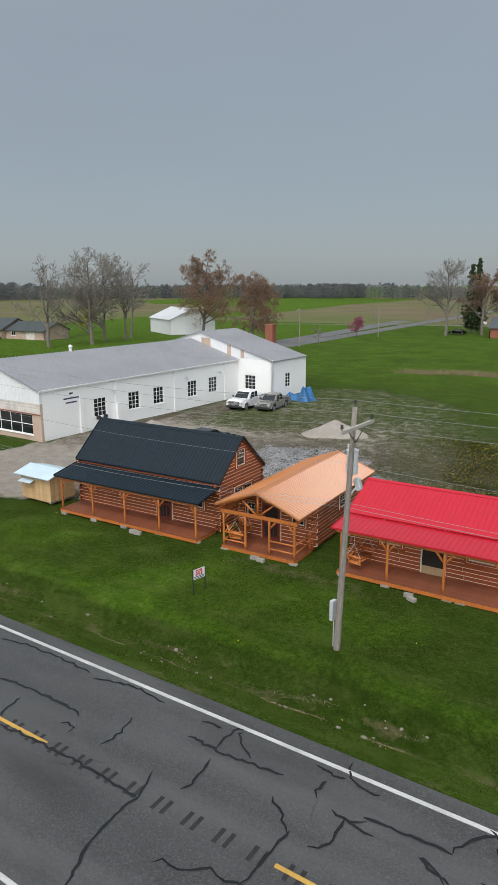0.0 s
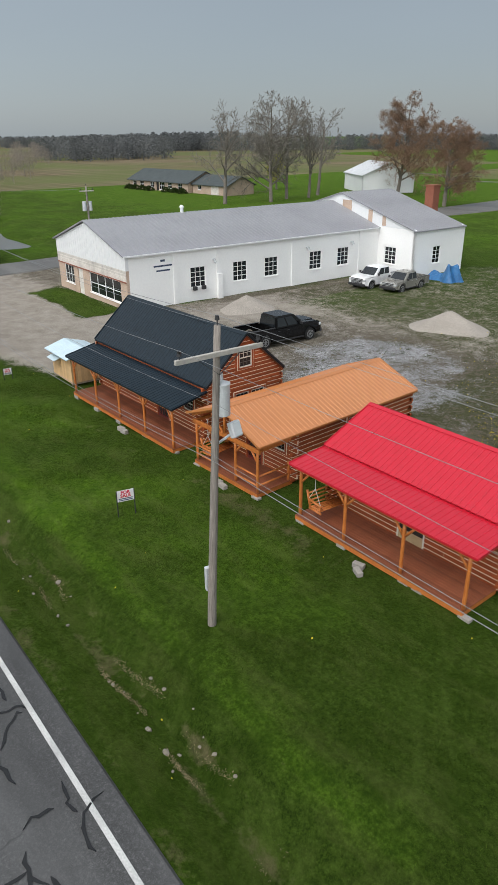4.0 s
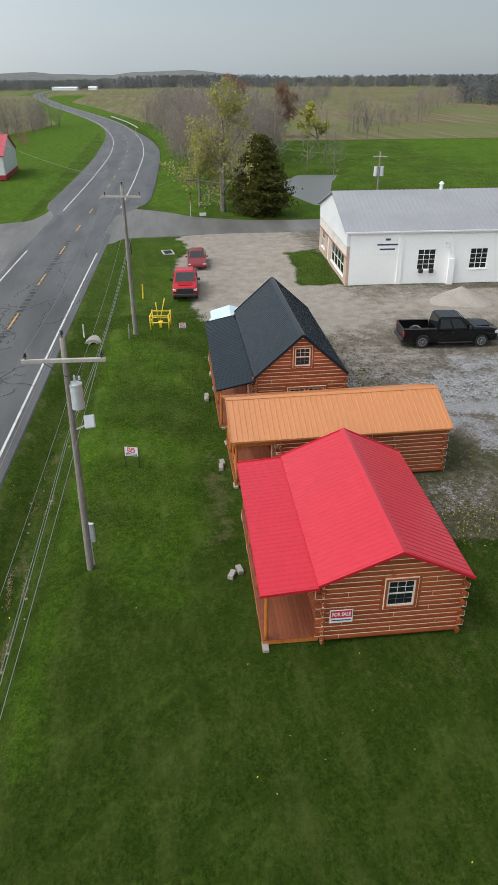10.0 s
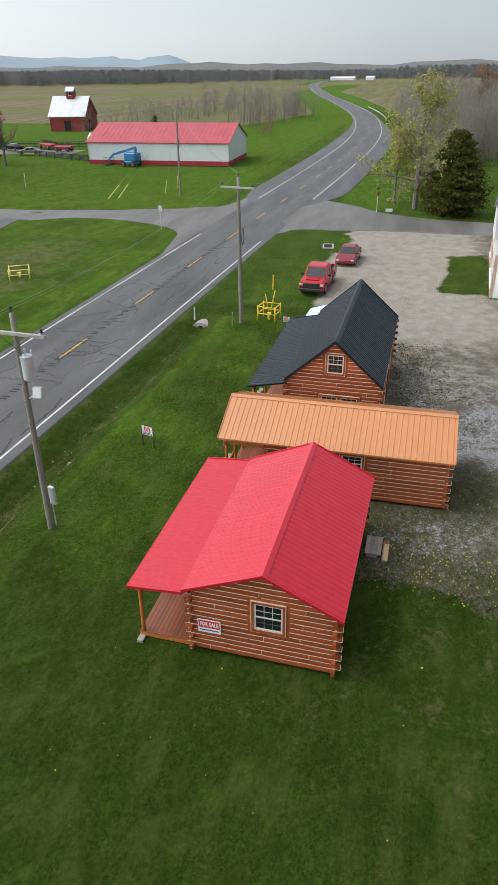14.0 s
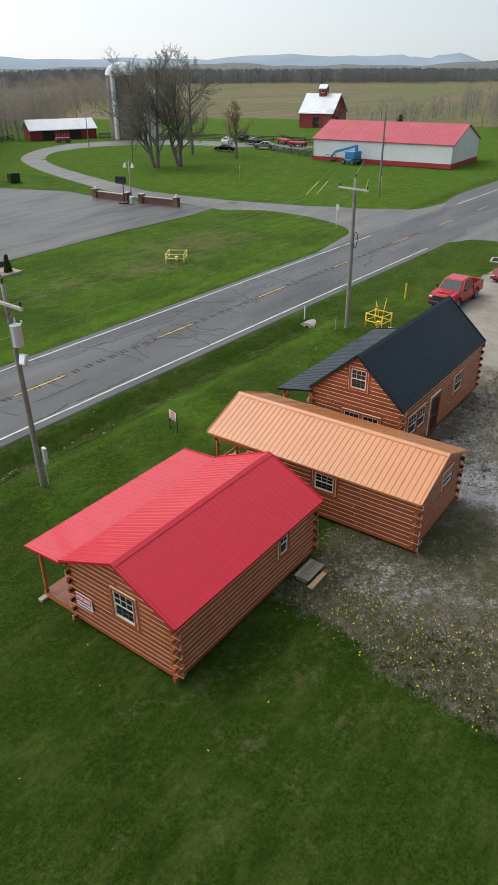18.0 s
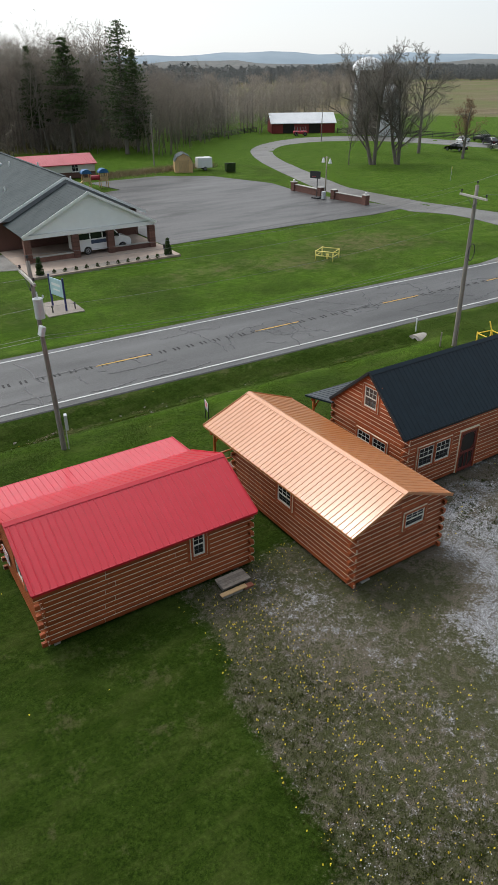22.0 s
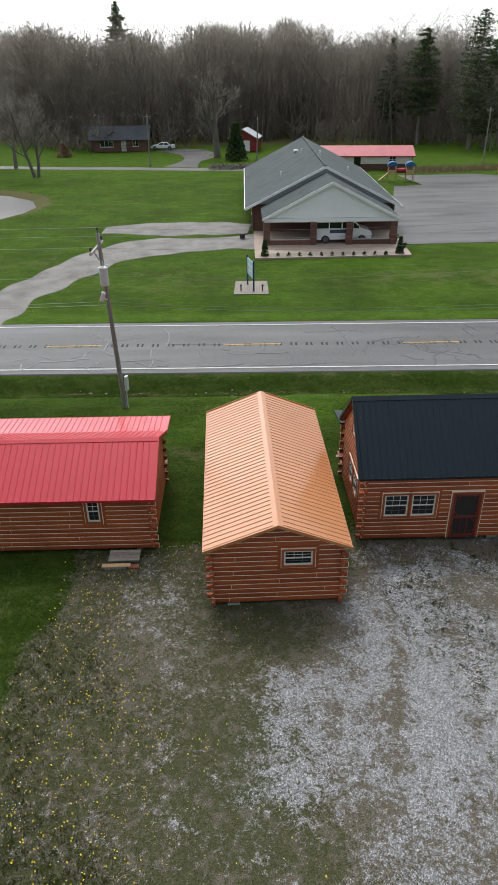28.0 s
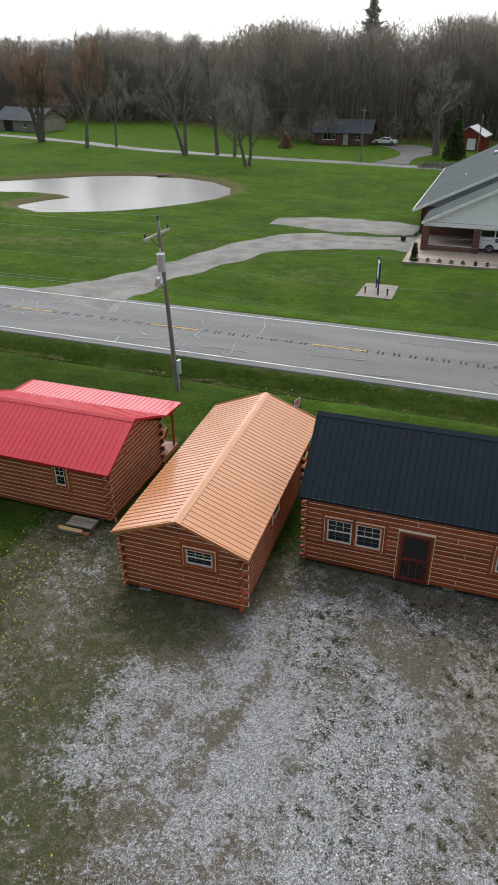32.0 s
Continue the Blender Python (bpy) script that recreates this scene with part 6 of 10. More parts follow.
def white_workshop():
    W, L, e = 14.0, 28.6, 4.6
    wins = [6.6, 11.1, 14.7, 20.2, 23.9]
    holes = [(s - 0.78, s + 0.78, 1.25, 2.98) for s in wins]
    bm = bm_new()
    wall_run(bm, (0, 0), (0, -L), 0, e, 0.25, holes)
    part("wall", bm, M["white"], workshop)
    for i, s in enumerate(wins):
        pane_window(workshop, pose(0, -s, 1.25, 0, 0, -90), 1.56, 1.73, 3, 4, label="steel-framed workshop window with small dark panes")
    # pilasters and downpipes
    for s in (4.3, 8.7, 17.3, 26.2):
        bm = bm_new()
        box(bm, -0.09, -s - 0.2, 0, 0.0, -s + 0.2, e - 0.06)
        part("pilaster", bm, M["white"], workshop)
    bm = bm_new()
    box(bm, -0.38, -8.95, 0, -0.095, -8.45, 2.2)
    part("flue_box", bm, M["white"], workshop)
    for s in (8.2, 19.0, 24.9):
        bm = bm_new()
        box(bm, -0.32, -s - 0.1, 3.35, -0.001, -s + 0.1, 3.5, bevel=0.02)
        rod(bm, (-0.3, -s, 3.36), (-0.36, -s, 3.2), 0.09, 0.13, 10)
        part("wall_lamp", bm, M["grey_metal"], workshop)
    # front gable in weathered boards
    bm = bm_new()
    wall_run(bm, (0, 0), (W, 0), 0, 3.35, 0.25, [(1.15, 7.2, 0.55, 2.35), (8.6, 9.7, 0.0, 2.3), (10.6, 12.6, 0.7, 2.35)])
    part("gable_wall", bm, M["tan_brick"], workshop, "weathered pale stone lower wall")
    for k in range(8):
        bm = bm_new()
        box(bm, -0.02, 0.252, 2.45 + k * 0.115, W + 0.02, 0.29, 2.45 + k * 0.115 + 0.105, bevel=0.006)
        part("board", bm, M["weathered_white"], workshop, "weathered peeling board" if k == 0 else "")
    bm = bm_new()
    box(bm, -0.02, 0.29, 2.36, W + 0.02, 0.33, 2.46)
    part("rust_band", bm, M["chimney"], workshop, "rusty red band over the shop windows")
    bm = bm_new()
    prism(bm, [(-0.02, 0.0, 3.35), (W + 0.02, 0.0, 3.35), (W + 0.02, 0, e - 0.15), (W / 2, 0, 6.55), (-0.02, 0, e - 0.15)], (0, 0.3, 0))
    part("gable_cladding", bm, M["white_steel"], workshop, "white ribbed metal gable")
    for k in range(29):
        x = 0.25 + k * 0.48
        top = e - 0.2 + (6.5 - e + 0.2) * (1 - abs(x - W / 2) / (W / 2))
        bm = bm_new()
        box(bm, x - 0.03, 0.3, 3.37, x + 0.03, 0.325, top)
        part("cladding_rib", bm, M["white_steel"], workshop)
    # local y of these faces points out to +y
    pane_window(workshop, pose(4.17, 0.25, 0.55, 0, 0, 180), 6.05, 1.8, 4, 2, label="wide shop window with thin mullions", depth=0.08, mun=0.05)
    pane_window(workshop, pose(11.6, 0.25, 0.7, 0, 0, 180), 2.0, 1.65, 3, 2, label="shop window with small panes", depth=0.08)
    bm = bm_new()
    box(bm, 8.6, 0.1, 0, 9.7, 0.16, 2.3)
    part("door", bm, M["weathered_white"], workshop, "weathered pale door")
    bm = bm_new()
    wall_run(bm, (W, 0), (W, -L), 0, e, 0.25)
    wall_run(bm, (W, -L), (0, -L), 0, e, 0.25)
    part("wall", bm, M["white"], workshop)
    gable_roof(workshop, 0, -L, W, 0.3, e, 6.72, M["roof_grey"], "y", 0.22, 0.1, 0.42)
    bm = bm_new()
    bar(bm, (-0.26, -L, e - 0.12), (-0.26, 0.5, e - 0.12), 0.1, 0.12)
    part("gutter", bm, M["white_steel"], workshop)
    bm = bm_new()
    rod(bm, (W / 2, -9.5, 6.6), (W / 2, -9.5, 7.15), 0.16, None, 12)
    rod(bm, (W / 2, -9.5, 7.15), (W / 2, -9.5, 7.35), 0.26, 0.1, 12)
    part("roof_vent", bm, M["white_steel"], workshop)
    # address boards, not spelt out
    bm = bm_new()
    box(bm, -0.03, -4.3, 2.62, 0.0, -2.0, 4.12, bevel=0.006)
    part("address_board", bm, M["white"], workshop, "white board with dark lettering")
    e2 = pose(-0.034, -3.15, 0, 0, 0, -90)
    bars_text(workshop, e2, [(0.42, 0.17, 3.76), (1.75, 0.13, 3.36), (1.3, 0.13, 2.98)], "ink")
    bm = bm_new()
    for y in (-6.15, -7.05):
        box(bm, -0.3, y - 0.18, 1.02, -0.02, y + 0.18, 1.35, bevel=0.03)
    part("window_fan", bm, M["dark_metal"], workshop)


white_workshop()
WW = pose(28.8, -47.4, -0.4, 0, 0, -4.0)
cross = thing("white_cross_wing", WW, "taller white wing with grey metal roof and peeling gable", "building")


def cross_wing():
    W, L, e = 21.2, 7.4, 4.72
    bm = bm_new()
    wall_run(bm, (0, 0), (0, -L), 0, e, 0.25, [(2.85, 4.0, 1.3, 3.0)])
    wall_run(bm, (W, 0), (W, -L), 0, e, 0.25)
    wall_run(bm, (W, -L), (0, -L), 0, e, 0.25)
    part("wall", bm, M["white"], cross)
    bm = bm_new()
    wall_run(bm, (W, 0), (0, 0), 0, e, 0.25, [(W - 3.95, W - 2.4, 1.15, 2.85)])
    part("wall", bm, M["white"], cross)
    pane_window(cross, pose(0, -3.425, 1.3, 0, 0, -90), 1.15, 1.7, 2, 4, label="steel-framed window with small panes")
    pane_window(cross, pose(3.175, 0, 1.15, 0, 0, 180), 1.55, 1.7, 3, 4, label="steel-framed window with small panes")
    for y0, y1 in ((-0.25, 0.02), (-L, -L + 0.25)):
        bm = bm_new()
        prism(bm, [(-0.01, y0, e), (W + 0.01, y0, e), (W / 2, y0, 7.62)], (0, y1 - y0, 0))
        part("gable", bm, M["white_steel"], cross, "white metal gable with bare brown patches")
    for x0, x1 in ((4.0, 4.5), (5.9, 6.5), (9.0, 10.4)):
        bm = bm_new()
        box(bm, x0, 0.022, e + 0.1, x1, 0.03, e + 0.1 + x0 * 0.24)
        part("bare_patch", bm, M["tan_brick"], cross)
    gable_roof(cross, 0, -L, W, 0, e, 7.72, M["roof_grey"], "y", 0.2, 0.1, 0.45)


cross_wing()

# small pine shed beside the charcoal cabin
shed = thing("pine_shed", pose(22.75, -7.55, 0, 0, 0, -3), "small fresh pine board shed with pale blue metal roof", "shed")


def pine_shed():
    x0, x1, y0, y1 = -1.3, 1.35, -0.95, 0.95
    for wall, (px, py, ang, L) in enumerate(((x0, y0, 0, x1 - x0), (x1, y0, 90, y1 - y0), (x1, y1, 180, x1 - x0), (x0, y1, 270, y1 - y0))):
        n = round(L / 0.19)
        bm = bm_new()
        h = 1.62
        box(bm, 0.003, 0, 0.12, L / n - 0.003, 0.03, h, bevel=0.003)
        board = mesh_of("board", bm, M["new_pine"])
        for i in range(n):
            shared("board", board, pose(px, py, 0, 0, 0, ang) @ Matrix.Translation((i * L / n, 0, 0)), shed)
    bm = bm_new()
    box(bm, x0 + 0.03, y0 + 0.03, 0.05, x1 - 0.03, y1 - 0.03, 1.6)
    part("inner_frame", bm, M["new_pine"], shed)
    for s in (-1, 1):
        for x in (x0, x1 - 0.03):
            bm = bm_new()
            prism(bm, [(x, y0, 1.62), (x, y1, 1.62), (x, 0.0, 1.98)], (0.03, 0, 0))
            part("gable_board", bm, M["new_pine"], shed)
        metal_slope(shed, (x0 - 0.25, 0, 2.0), (x1 + 0.25, 0, 2.0), (x0 - 0.25, s * 1.28, 1.62), (x1 + 0.25, s * 1.28, 1.62), M["roof_blue"])
    # hatch with a little awning on the road side
    bm = bm_new()
    box(bm, 0.1, y1 + 0.004, 0.75, 1.05, y1 + 0.03, 1.2, bevel=0.004)
    part("hatch", bm, M["new_pine"], shed, "hinged pine hatch")
    bm = bm_new()
    bar(bm, (0.58, y1 + 0.02, 1.34), (0.58, y1 + 0.42, 1.2), 1.1, 0.025)
    part("awning", bm, M["roof_blue"], shed, "pale blue tin awning")
    for x in (x0 + 0.1, x1 - 0.1):
        bm = bm_new()
        box(bm, x - 0.07, y0, 0, x + 0.07, y1, 0.12)
        part("skid", bm, M["plank_grey"], shed)


pine_shed()


# ---- poles and wires ----
def utility_pole(x, y, z, h, top=(0, 0), arm=0.0, arm_turn=0.0, arm_drop=0.6, r=0.15, label="weathered wooden utility pole on the grass", coil=0.0, group="utility poles"):
    e = thing("utility_pole", pose(x, y, z), label, "utility pole", group)
    P = lambda s: Vector((top[0] * s, top[1] * s, h * s))
    bm = bm_new()
    k, rings = 8, []
    for i in range(k + 1):
        c = P(i / k)
        rr = r * (1 - 0.35 * i / k)
        rings.append([bm.verts.new((c.x + rr * math.cos(a), c.y + rr * math.sin(a), c.z - (0.3 if i == 0 else 0))) for a in np.arange(12) * math.tau / 12])
    for a, b in zip(rings, rings[1:]):
        for i in range(12):
            bm.faces.new((a[i], a[(i + 1) % 12], b[(i + 1) % 12], b[i]))
    bm.faces.new(rings[-1])
    part("shaft", bm, M["pole_wood"], e, smooth=True)
    ends = []
    if arm:
        c = P((h - arm_drop) / h)
        u = Vector((math.cos(radians(arm_turn)), math.sin(radians(arm_turn)), 0))
        side = Vector((-u.y, u.x, 0)) * (r * 0.65 + 0.06)
        bm = bm_new()
        bar(bm, c + side - u * arm / 2, c + side + u * arm / 2, 0.095, 0.12, 0.008)
        part("crossarm", bm, M["arm_wood"], e, "silver-grey wooden crossarm")
        for s in (-1, 1):
            bm = bm_new()
            bar(bm, c + side * 0.9 + u * s * arm * 0.28, c + side * 0.7 - Vector((0, 0, 0.55)), 0.03, 0.01)
            part("arm_brace", bm, M["dark_metal"], e)
            q = c + side + u * s * (arm / 2 - 0.12)
            bm = bm_new()
            rod(bm, q + Vector((0, 0, 0.05)), q + Vector((0, 0, 0.16)), 0.016, None, 6)
            rod(bm, q + Vector((0, 0, 0.14)), q + Vector((0, 0, 0.2)), 0.06, 0.05, 10)
            rod(bm, q + Vector((0, 0, 0.2)), q + Vector((0, 0, 0.27)), 0.04, 0.05, 10)
            part("insulator", bm, M["dark_metal"], e)
            ends.append(Vector((x, y, z)) + q + Vector((0, 0, 0.27)))
    q = P(1)
    bm = bm_new()
    rod(bm, q, q + Vector((0, 0, 0.14)), 0.016, None, 6)
    rod(bm, q + Vector((0, 0, 0.13)), q + Vector((0, 0, 0.24)), 0.06, 0.045, 10)
    part("insulator", bm, M["dark_metal"], e)
    ends.append(Vector((x, y, z)) + q + Vector((0, 0, 0.24)))
    if coil:
        bm = bm_new()
        c = P(coil) + Vector((0.05, -r - 0.06, 0))
        pts = [c + Vector((0.28 * math.cos(a), 0, 0.5 * math.sin(a))) for a in np.arange(17) * math.tau / 16]
        ring = [[bm.verts.new(p + (p - c).normalized() * (0.025 * math.cos(a)) + Vector((0, 0.025 * math.sin(a), 0))) for a in np.arange(6) * math.tau / 6] for p in pts[:-1]]
        for i in range(16):
            for j in range(6):
                bm.faces.new((ring[i][j], ring[(i + 1) % 16][j], ring[(i + 1) % 16][(j + 1) % 6], ring[i][(j + 1) % 6]))
        part("cable_coil", bm, M["dark_metal"], e, "black cable coil")
    return e, ends


pole_a, ends_a = utility_pole(0, 0, -0.02, 8.9, (-0.32, -0.25), 2.5, 86, 0.66, 0.13, "weathered leaning wooden pole with grey transformer and crossarm")


def pole_fittings():
    # transformer can on the lawn side, lamp head below, meter box near the foot
    bm = bm_new()
    c = Vector((-0.22, -0.42, 6.55))
    rod(bm, c, c + Vector((0, 0, 0.80)), 0.2, 0.2, 24)
    rod(bm, c + Vector((0, 0, 0.80)), c + Vector((0, 0, 0.84)), 0.215, 0.215, 24)
    rod(bm, c + Vector((0, 0, 0.84)), c + Vector((0, 0, 0.89)), 0.2, 0.10, 24)
    for zz in (0.12, 0.62):
        rod(bm, c + Vector((0, 0, zz)), c + Vector((0, 0, zz + 0.03)), 0.208, 0.208, 24)
    can = part("transformer", bm, M["grey_metal"], pole_a, "pale grey transformer can", smooth=False)
    for dx, hh in ((0.0, 0.25), (0.2, 0.12)):
        bm = bm_new()
        for k in range(4):
            rod(bm, c + Vector((dx, -0.12 * (dx > 0), 0.87 + k * hh / 4)), c + Vector((dx, -0.12 * (dx > 0), 0.87 + (k + 1) * hh / 4)), 0.042, 0.022, 10)
        part("bushing", bm, M["grey_metal"], can)
    for z in (6.7, 7.2):
        bm = bm_new()
        bar(bm, (-0.22, -0.16, z), (-0.2, -0.42, z), 0.08, 0.05)
        part("bracket", bm, M["grey_metal"], pole_a)
    bm = bm_new()
    bar(bm, (-0.2, -0.15, 5.75), (-0.3, -0.62, 5.98), 0.05, 0.05)
    part("lamp_arm", bm, M["grey_metal"], pole_a)
    bm = bm_new()
    box(bm, -0.09, -0.17, -0.21, 0.09, 0.17, 0.21, pose(-0.34, -0.72, 6.1, 0, 20, 8), bevel=0.025)
    flood = part("flood_lamp", bm, M["grey_metal"], pole_a, "grey flood lamp head")
    bm = bm_new()
    box(bm, -0.10, -0.13, -0.17, -0.092, 0.13, 0.17, pose(-0.34, -0.72, 6.1, 0, 20, 8))
    part("lens", bm, M["lamp_glass"], flood)
    bm = bm_new()
    box(bm, -0.07, -0.13, 1.02, 0.07, 0.13, 1.80, pose(0.24, -0.16, 0, 0, 0, -15), bevel=0.012)
    part("meter_box", bm, M["grey_metal"], pole_a, "grey metal meter box")
    bm = bm_new()
    rod(bm, (0.19, -0.13, 0), (0.19, -0.13, 1.02), 0.025, None, 8)
    part("conduit", bm, M["grey_metal"], pole_a)


pole_fittings()
pole_b, ends_b = utility_pole(25.66, -1.17, -0.36, 9.95, (-0.05, 0.02), 2.45, 78, 0.62, 0.16, "weathered wooden pole with crossarm and black cable coil", 0.62)
pole_c, ends_c = utility_pole(-42, 1.2, -0.3, 11.0, (0, 0), 2.5, 92, 0.7)
pole_d, ends_d = utility_pole(77.2, 21.0, -0.3, 11.2, (0.1, 0), 0, 0, 0.5, 0.16, coil=0.62, label="tall weathered wooden pole with cable coil on the grass")
pole_e, ends_e = utility_pole(73.8, -11.7, -0.3, 8.6, (0, 0), 0, 0, 0.5, 0.14, label="bare weathered wooden pole beside an evergreen")
pole_f, ends_f = utility_pole(59.8, -28.6, -0.3, 8.2, (0, 0), 1.6, 80, 0.5, 0.14, label="wooden pole with transformers behind the workshop")
bm = bm_new()
for k in (-1, 1):
    rod(bm, (0.1, k * 0.35, 5.6), (0.1, k * 0.35, 6.6), 0.24, 0.22, 14)
part("transformer", bm, M["grey_metal"], pole_f, "pair of pale grey transformer cans")
pole_g, ends_g = utility_pole(57.5, -111.5, -0.3, 8.2, (0, 0), 1.2, 0, 0.4, 0.14)
pole_h, ends_h = utility_pole(51.9, -145, -0.3, 7.4, (0, 0), 0, 0, 0.4, 0.14)
pole_i, ends_i = utility_pole(-6.3, 94.8, -0.3, 8.2, (0.1, 0), 1.2, 0, 0.4, 0.14)
pole_j, ends_j = utility_pole(12.6, 100, -0.3, 7.2, (0.2, 0), 0, 0, 0.4, 0.13)
pole_k, ends_k = utility_pole(51.5, 92, -0.3, 8.6, (0, 0), 1.2, 0, 0.4, 0.13)
pole_l, ends_l = utility_pole(104, 108, -0.3, 6.5, (0, 0), 0, 0, 0.4, 0.12)


def wire(p, q, sag, r=0.0055, name="power_line"):
    bm = bm_new()
    n = 18
    pts = [p.lerp(q, i / n) - Vector((0, 0, 4 * sag * (i / n) * (1 - i / n))) for i in range(n + 1)]
    side = (q - p).cross(Vector((0, 0, 1))).normalized()
    rings = [[bm.verts.new(c + side * (r * math.cos(math.tau * k / 5)) + Vector((0, 0, r * math.sin(math.tau * k / 5)))) for k in range(5)] for c in pts]
    for a, b in zip(rings, rings[1:]):
        for k in range(5):
            bm.faces.new((a[k], a[(k + 1) % 5], b[(k + 1) % 5], b[k]))
    return tagged(link(name, bm, M["wire"]), "thin dull grey cable strung between poles", "power line", "power lines")


for i in range(3):
    wire(ends_a[i], ends_b[i], 0.5)
    wire(ends_a[i], ends_c[i], 0.6)
for dz, r in ((0.0, 0.007), (-0.16, 0.009)):
    a = Vector((-0.25, 0.05, 5.6 + dz))
    wire(a, Vector((25.6, -1.1, 5.7 + dz)), 0.5, r)
    wire(a, Vector((-42, 1.35, 6.8 + dz)), 0.6, r)
wire(Vector((-0.25, -0.15, 6.9)), Vector((-42, 1.9, 7.85)), 0.6)
wire(Vector((-0.25, -0.15, 6.9)), Vector((25.6, -1.2, 7.6)), 0.5)
guys = thing("guy_guards", pose(77.2, 21.0, -0.3), "yellow guards on slanting guy wires below the tall pole", "guy wire")
for gx_, gy_ in ((72.9, 30.3), (73.8, 29.1), (79.0, 24.0), (83.7, 23.7)):
    foot, head = Vector((gx_ - 77.2, gy_ - 21.0, 0.0)), Vector((0.1, 0.0, 10.6))
    bm = bm_new()
    rod(bm, foot, foot.lerp(head, 0.17), 0.05, None, 8)
    guard = part("guard_tube", bm, M["pale_yellow"], guys)
    bm = bm_new()
    rod(bm, foot.lerp(head, 0.17), head, 0.006, None, 5)
    part("guy_wire", bm, M["wire"], guys)
wire(ends_b[2], ends_d[0], 0.8, 0.009)
wire(ends_b[0], ends_e[0], 0.9, 0.009)
wire(ends_e[0], ends_f[0], 0.6, 0.009)
wire(ends_d[0], ends_l[0], 1.0, 0.009)
wire(ends_i[2], ends_j[0], 0.5, 0.009)
wire(ends_j[0], ends_k[0], 0.5, 0.009)
wire(ends_i[0], Vector((-96, 121, 7)), 0.8, 0.009)


# ---- vehicles: x is forward ----
def arch(cx, r, n=7, zc=0.38):
    return [(cx + r * math.cos(a), zc + r * math.sin(a)) for a in np.linspace(math.pi, 0, n)]


def side_prism(bm, pts, y0, y1):
    prism(bm, [(x, y0, z) for x, z in pts], (0, y1 - y0, 0))


def frustum(bm, lo, hi, z0, z1, wl, wh):
    """A cabin: lo and hi are (x_rear, x_front) at sill and roof; wl, wh half widths."""
    a = [bm.verts.new(v) for v in ((lo[0], -wl, z0), (lo[1], -wl, z0), (lo[1], wl, z0), (lo[0], wl, z0))]
    b = [bm.verts.new(v) for v in ((hi[0], -wh, z1), (hi[1], -wh, z1), (hi[1], wh, z1), (hi[0], wh, z1))]
    bm.faces.new(a[::-1])
    bm.faces.new(b)
    for i in range(4):
        j = (i + 1) % 4
        bm.faces.new((a[i], a[j], b[j], b[i]))
    es = [e for e in bm.edges if all(v in b or v in a for v in e.verts)]
    bmesh.ops.bevel(bm, geom=[e for e in es if e.verts[0] in b or e.verts[1] in b], offset=0.09, segments=3, affect="EDGES")


def quad_pane(parent, name, pts, out=0.006, material="glass", label=""):
    """A pane laid just proud of the body."""
    P = [Vector(p) for p in pts]
    n = (P[1] - P[0]).cross(P[2] - P[0]).normalized() * out
    bm = bm_new()
    prism(bm, [p - n for p in P], n * 2)
    return part(name, bm, M[material], parent, label)


def wheels(e, xs, half, r, w=0.24):
    for x in xs:
        for s in (-1, 1):
            bm = bm_new()
            rod(bm, (x, s * (half - w), r), (x, s * half, r), r, None, 20)
            bmesh.ops.bevel(bm, geom=[k for k in bm.edges if k.calc_length() < r * 0.5], offset=0.03, segments=1, affect="EDGES")
            t = part("tyre", bm, M["rubber"], e)
            bm = bm_new()
            for k in range(7):
                a = math.tau * k / 7
                c = Vector((x, s * (half + 0.004), r))
                bar(bm, c, c + Vector((math.cos(a), 0, math.sin(a))) * r * 0.58, 0.05, 0.03)
            rod(bm, (x, s * (half - 0.03), r), (x, s * (half + 0.016), r), r * 0.16, r * 0.14, 12)
            for k in range(14):
                a, b = math.tau * k / 14, math.tau * (k + 1) / 14
                bar(bm, (x + r * 0.6 * math.cos(a), s * (half + 0.002), r + r * 0.6 * math.sin(a)), (x + r * 0.6 * math.cos(b), s * (half + 0.002), r + r * 0.6 * math.sin(b)), 0.03, 0.04)
            part("rim", bm, M["rim"], t)


def body_windows(e, lo, hi, z0, z1, wl, wh, cuts):
    """Side glass between cuts (fractions of the cabin), windscreen and rear glass."""
    def at(u, v, s):
        x = (lo[0] + (lo[1] - lo[0]) * u) * (1 - v) + (hi[0] + (hi[1] - hi[0]) * u) * v
        return Vector((x, s * (wl + (wh - wl) * v), z0 + (z1 - z0) * v))
    for s in (-1, 1):
        for a, b in cuts:
            q = [at(a, 0.12, s), at(b, 0.12, s), at(b, 0.84, s), at(a, 0.84, s)]
            quad_pane(e, "side_window", q if s < 0 else q[::-1], 0.012)
    for end, u, nm in ((1, 1, "windscreen"), (0, 0, "rear_window")):
        q = []
        for s, v in ((-0.88, 0.1), (0.88, 0.1), (0.88, 0.88), (-0.88, 0.88)):
            p = at(u, v, 1)
            q.append(Vector((p.x, p.y * s, p.z)))
        quad_pane(e, nm, q if end else q[::-1], 0.009)


def arch_trim(e, cx, s, hw, r, zc, material):
    """A raised lip round a wheel opening."""
    bm = bm_new()
    a, b = arch(cx, r, 11, zc), arch(cx, r + 0.06, 11, zc)
    y0, y1 = (hw - 0.05, hw + 0.03) if s > 0 else (-hw - 0.03, -hw + 0.05)
    for (p, q), (u, v) in zip(zip(a, a[1:]), zip(b, b[1:])):
        side_prism(bm, [p, q, v, u], y0, y1)
    part("arch_lip", bm, material, e)


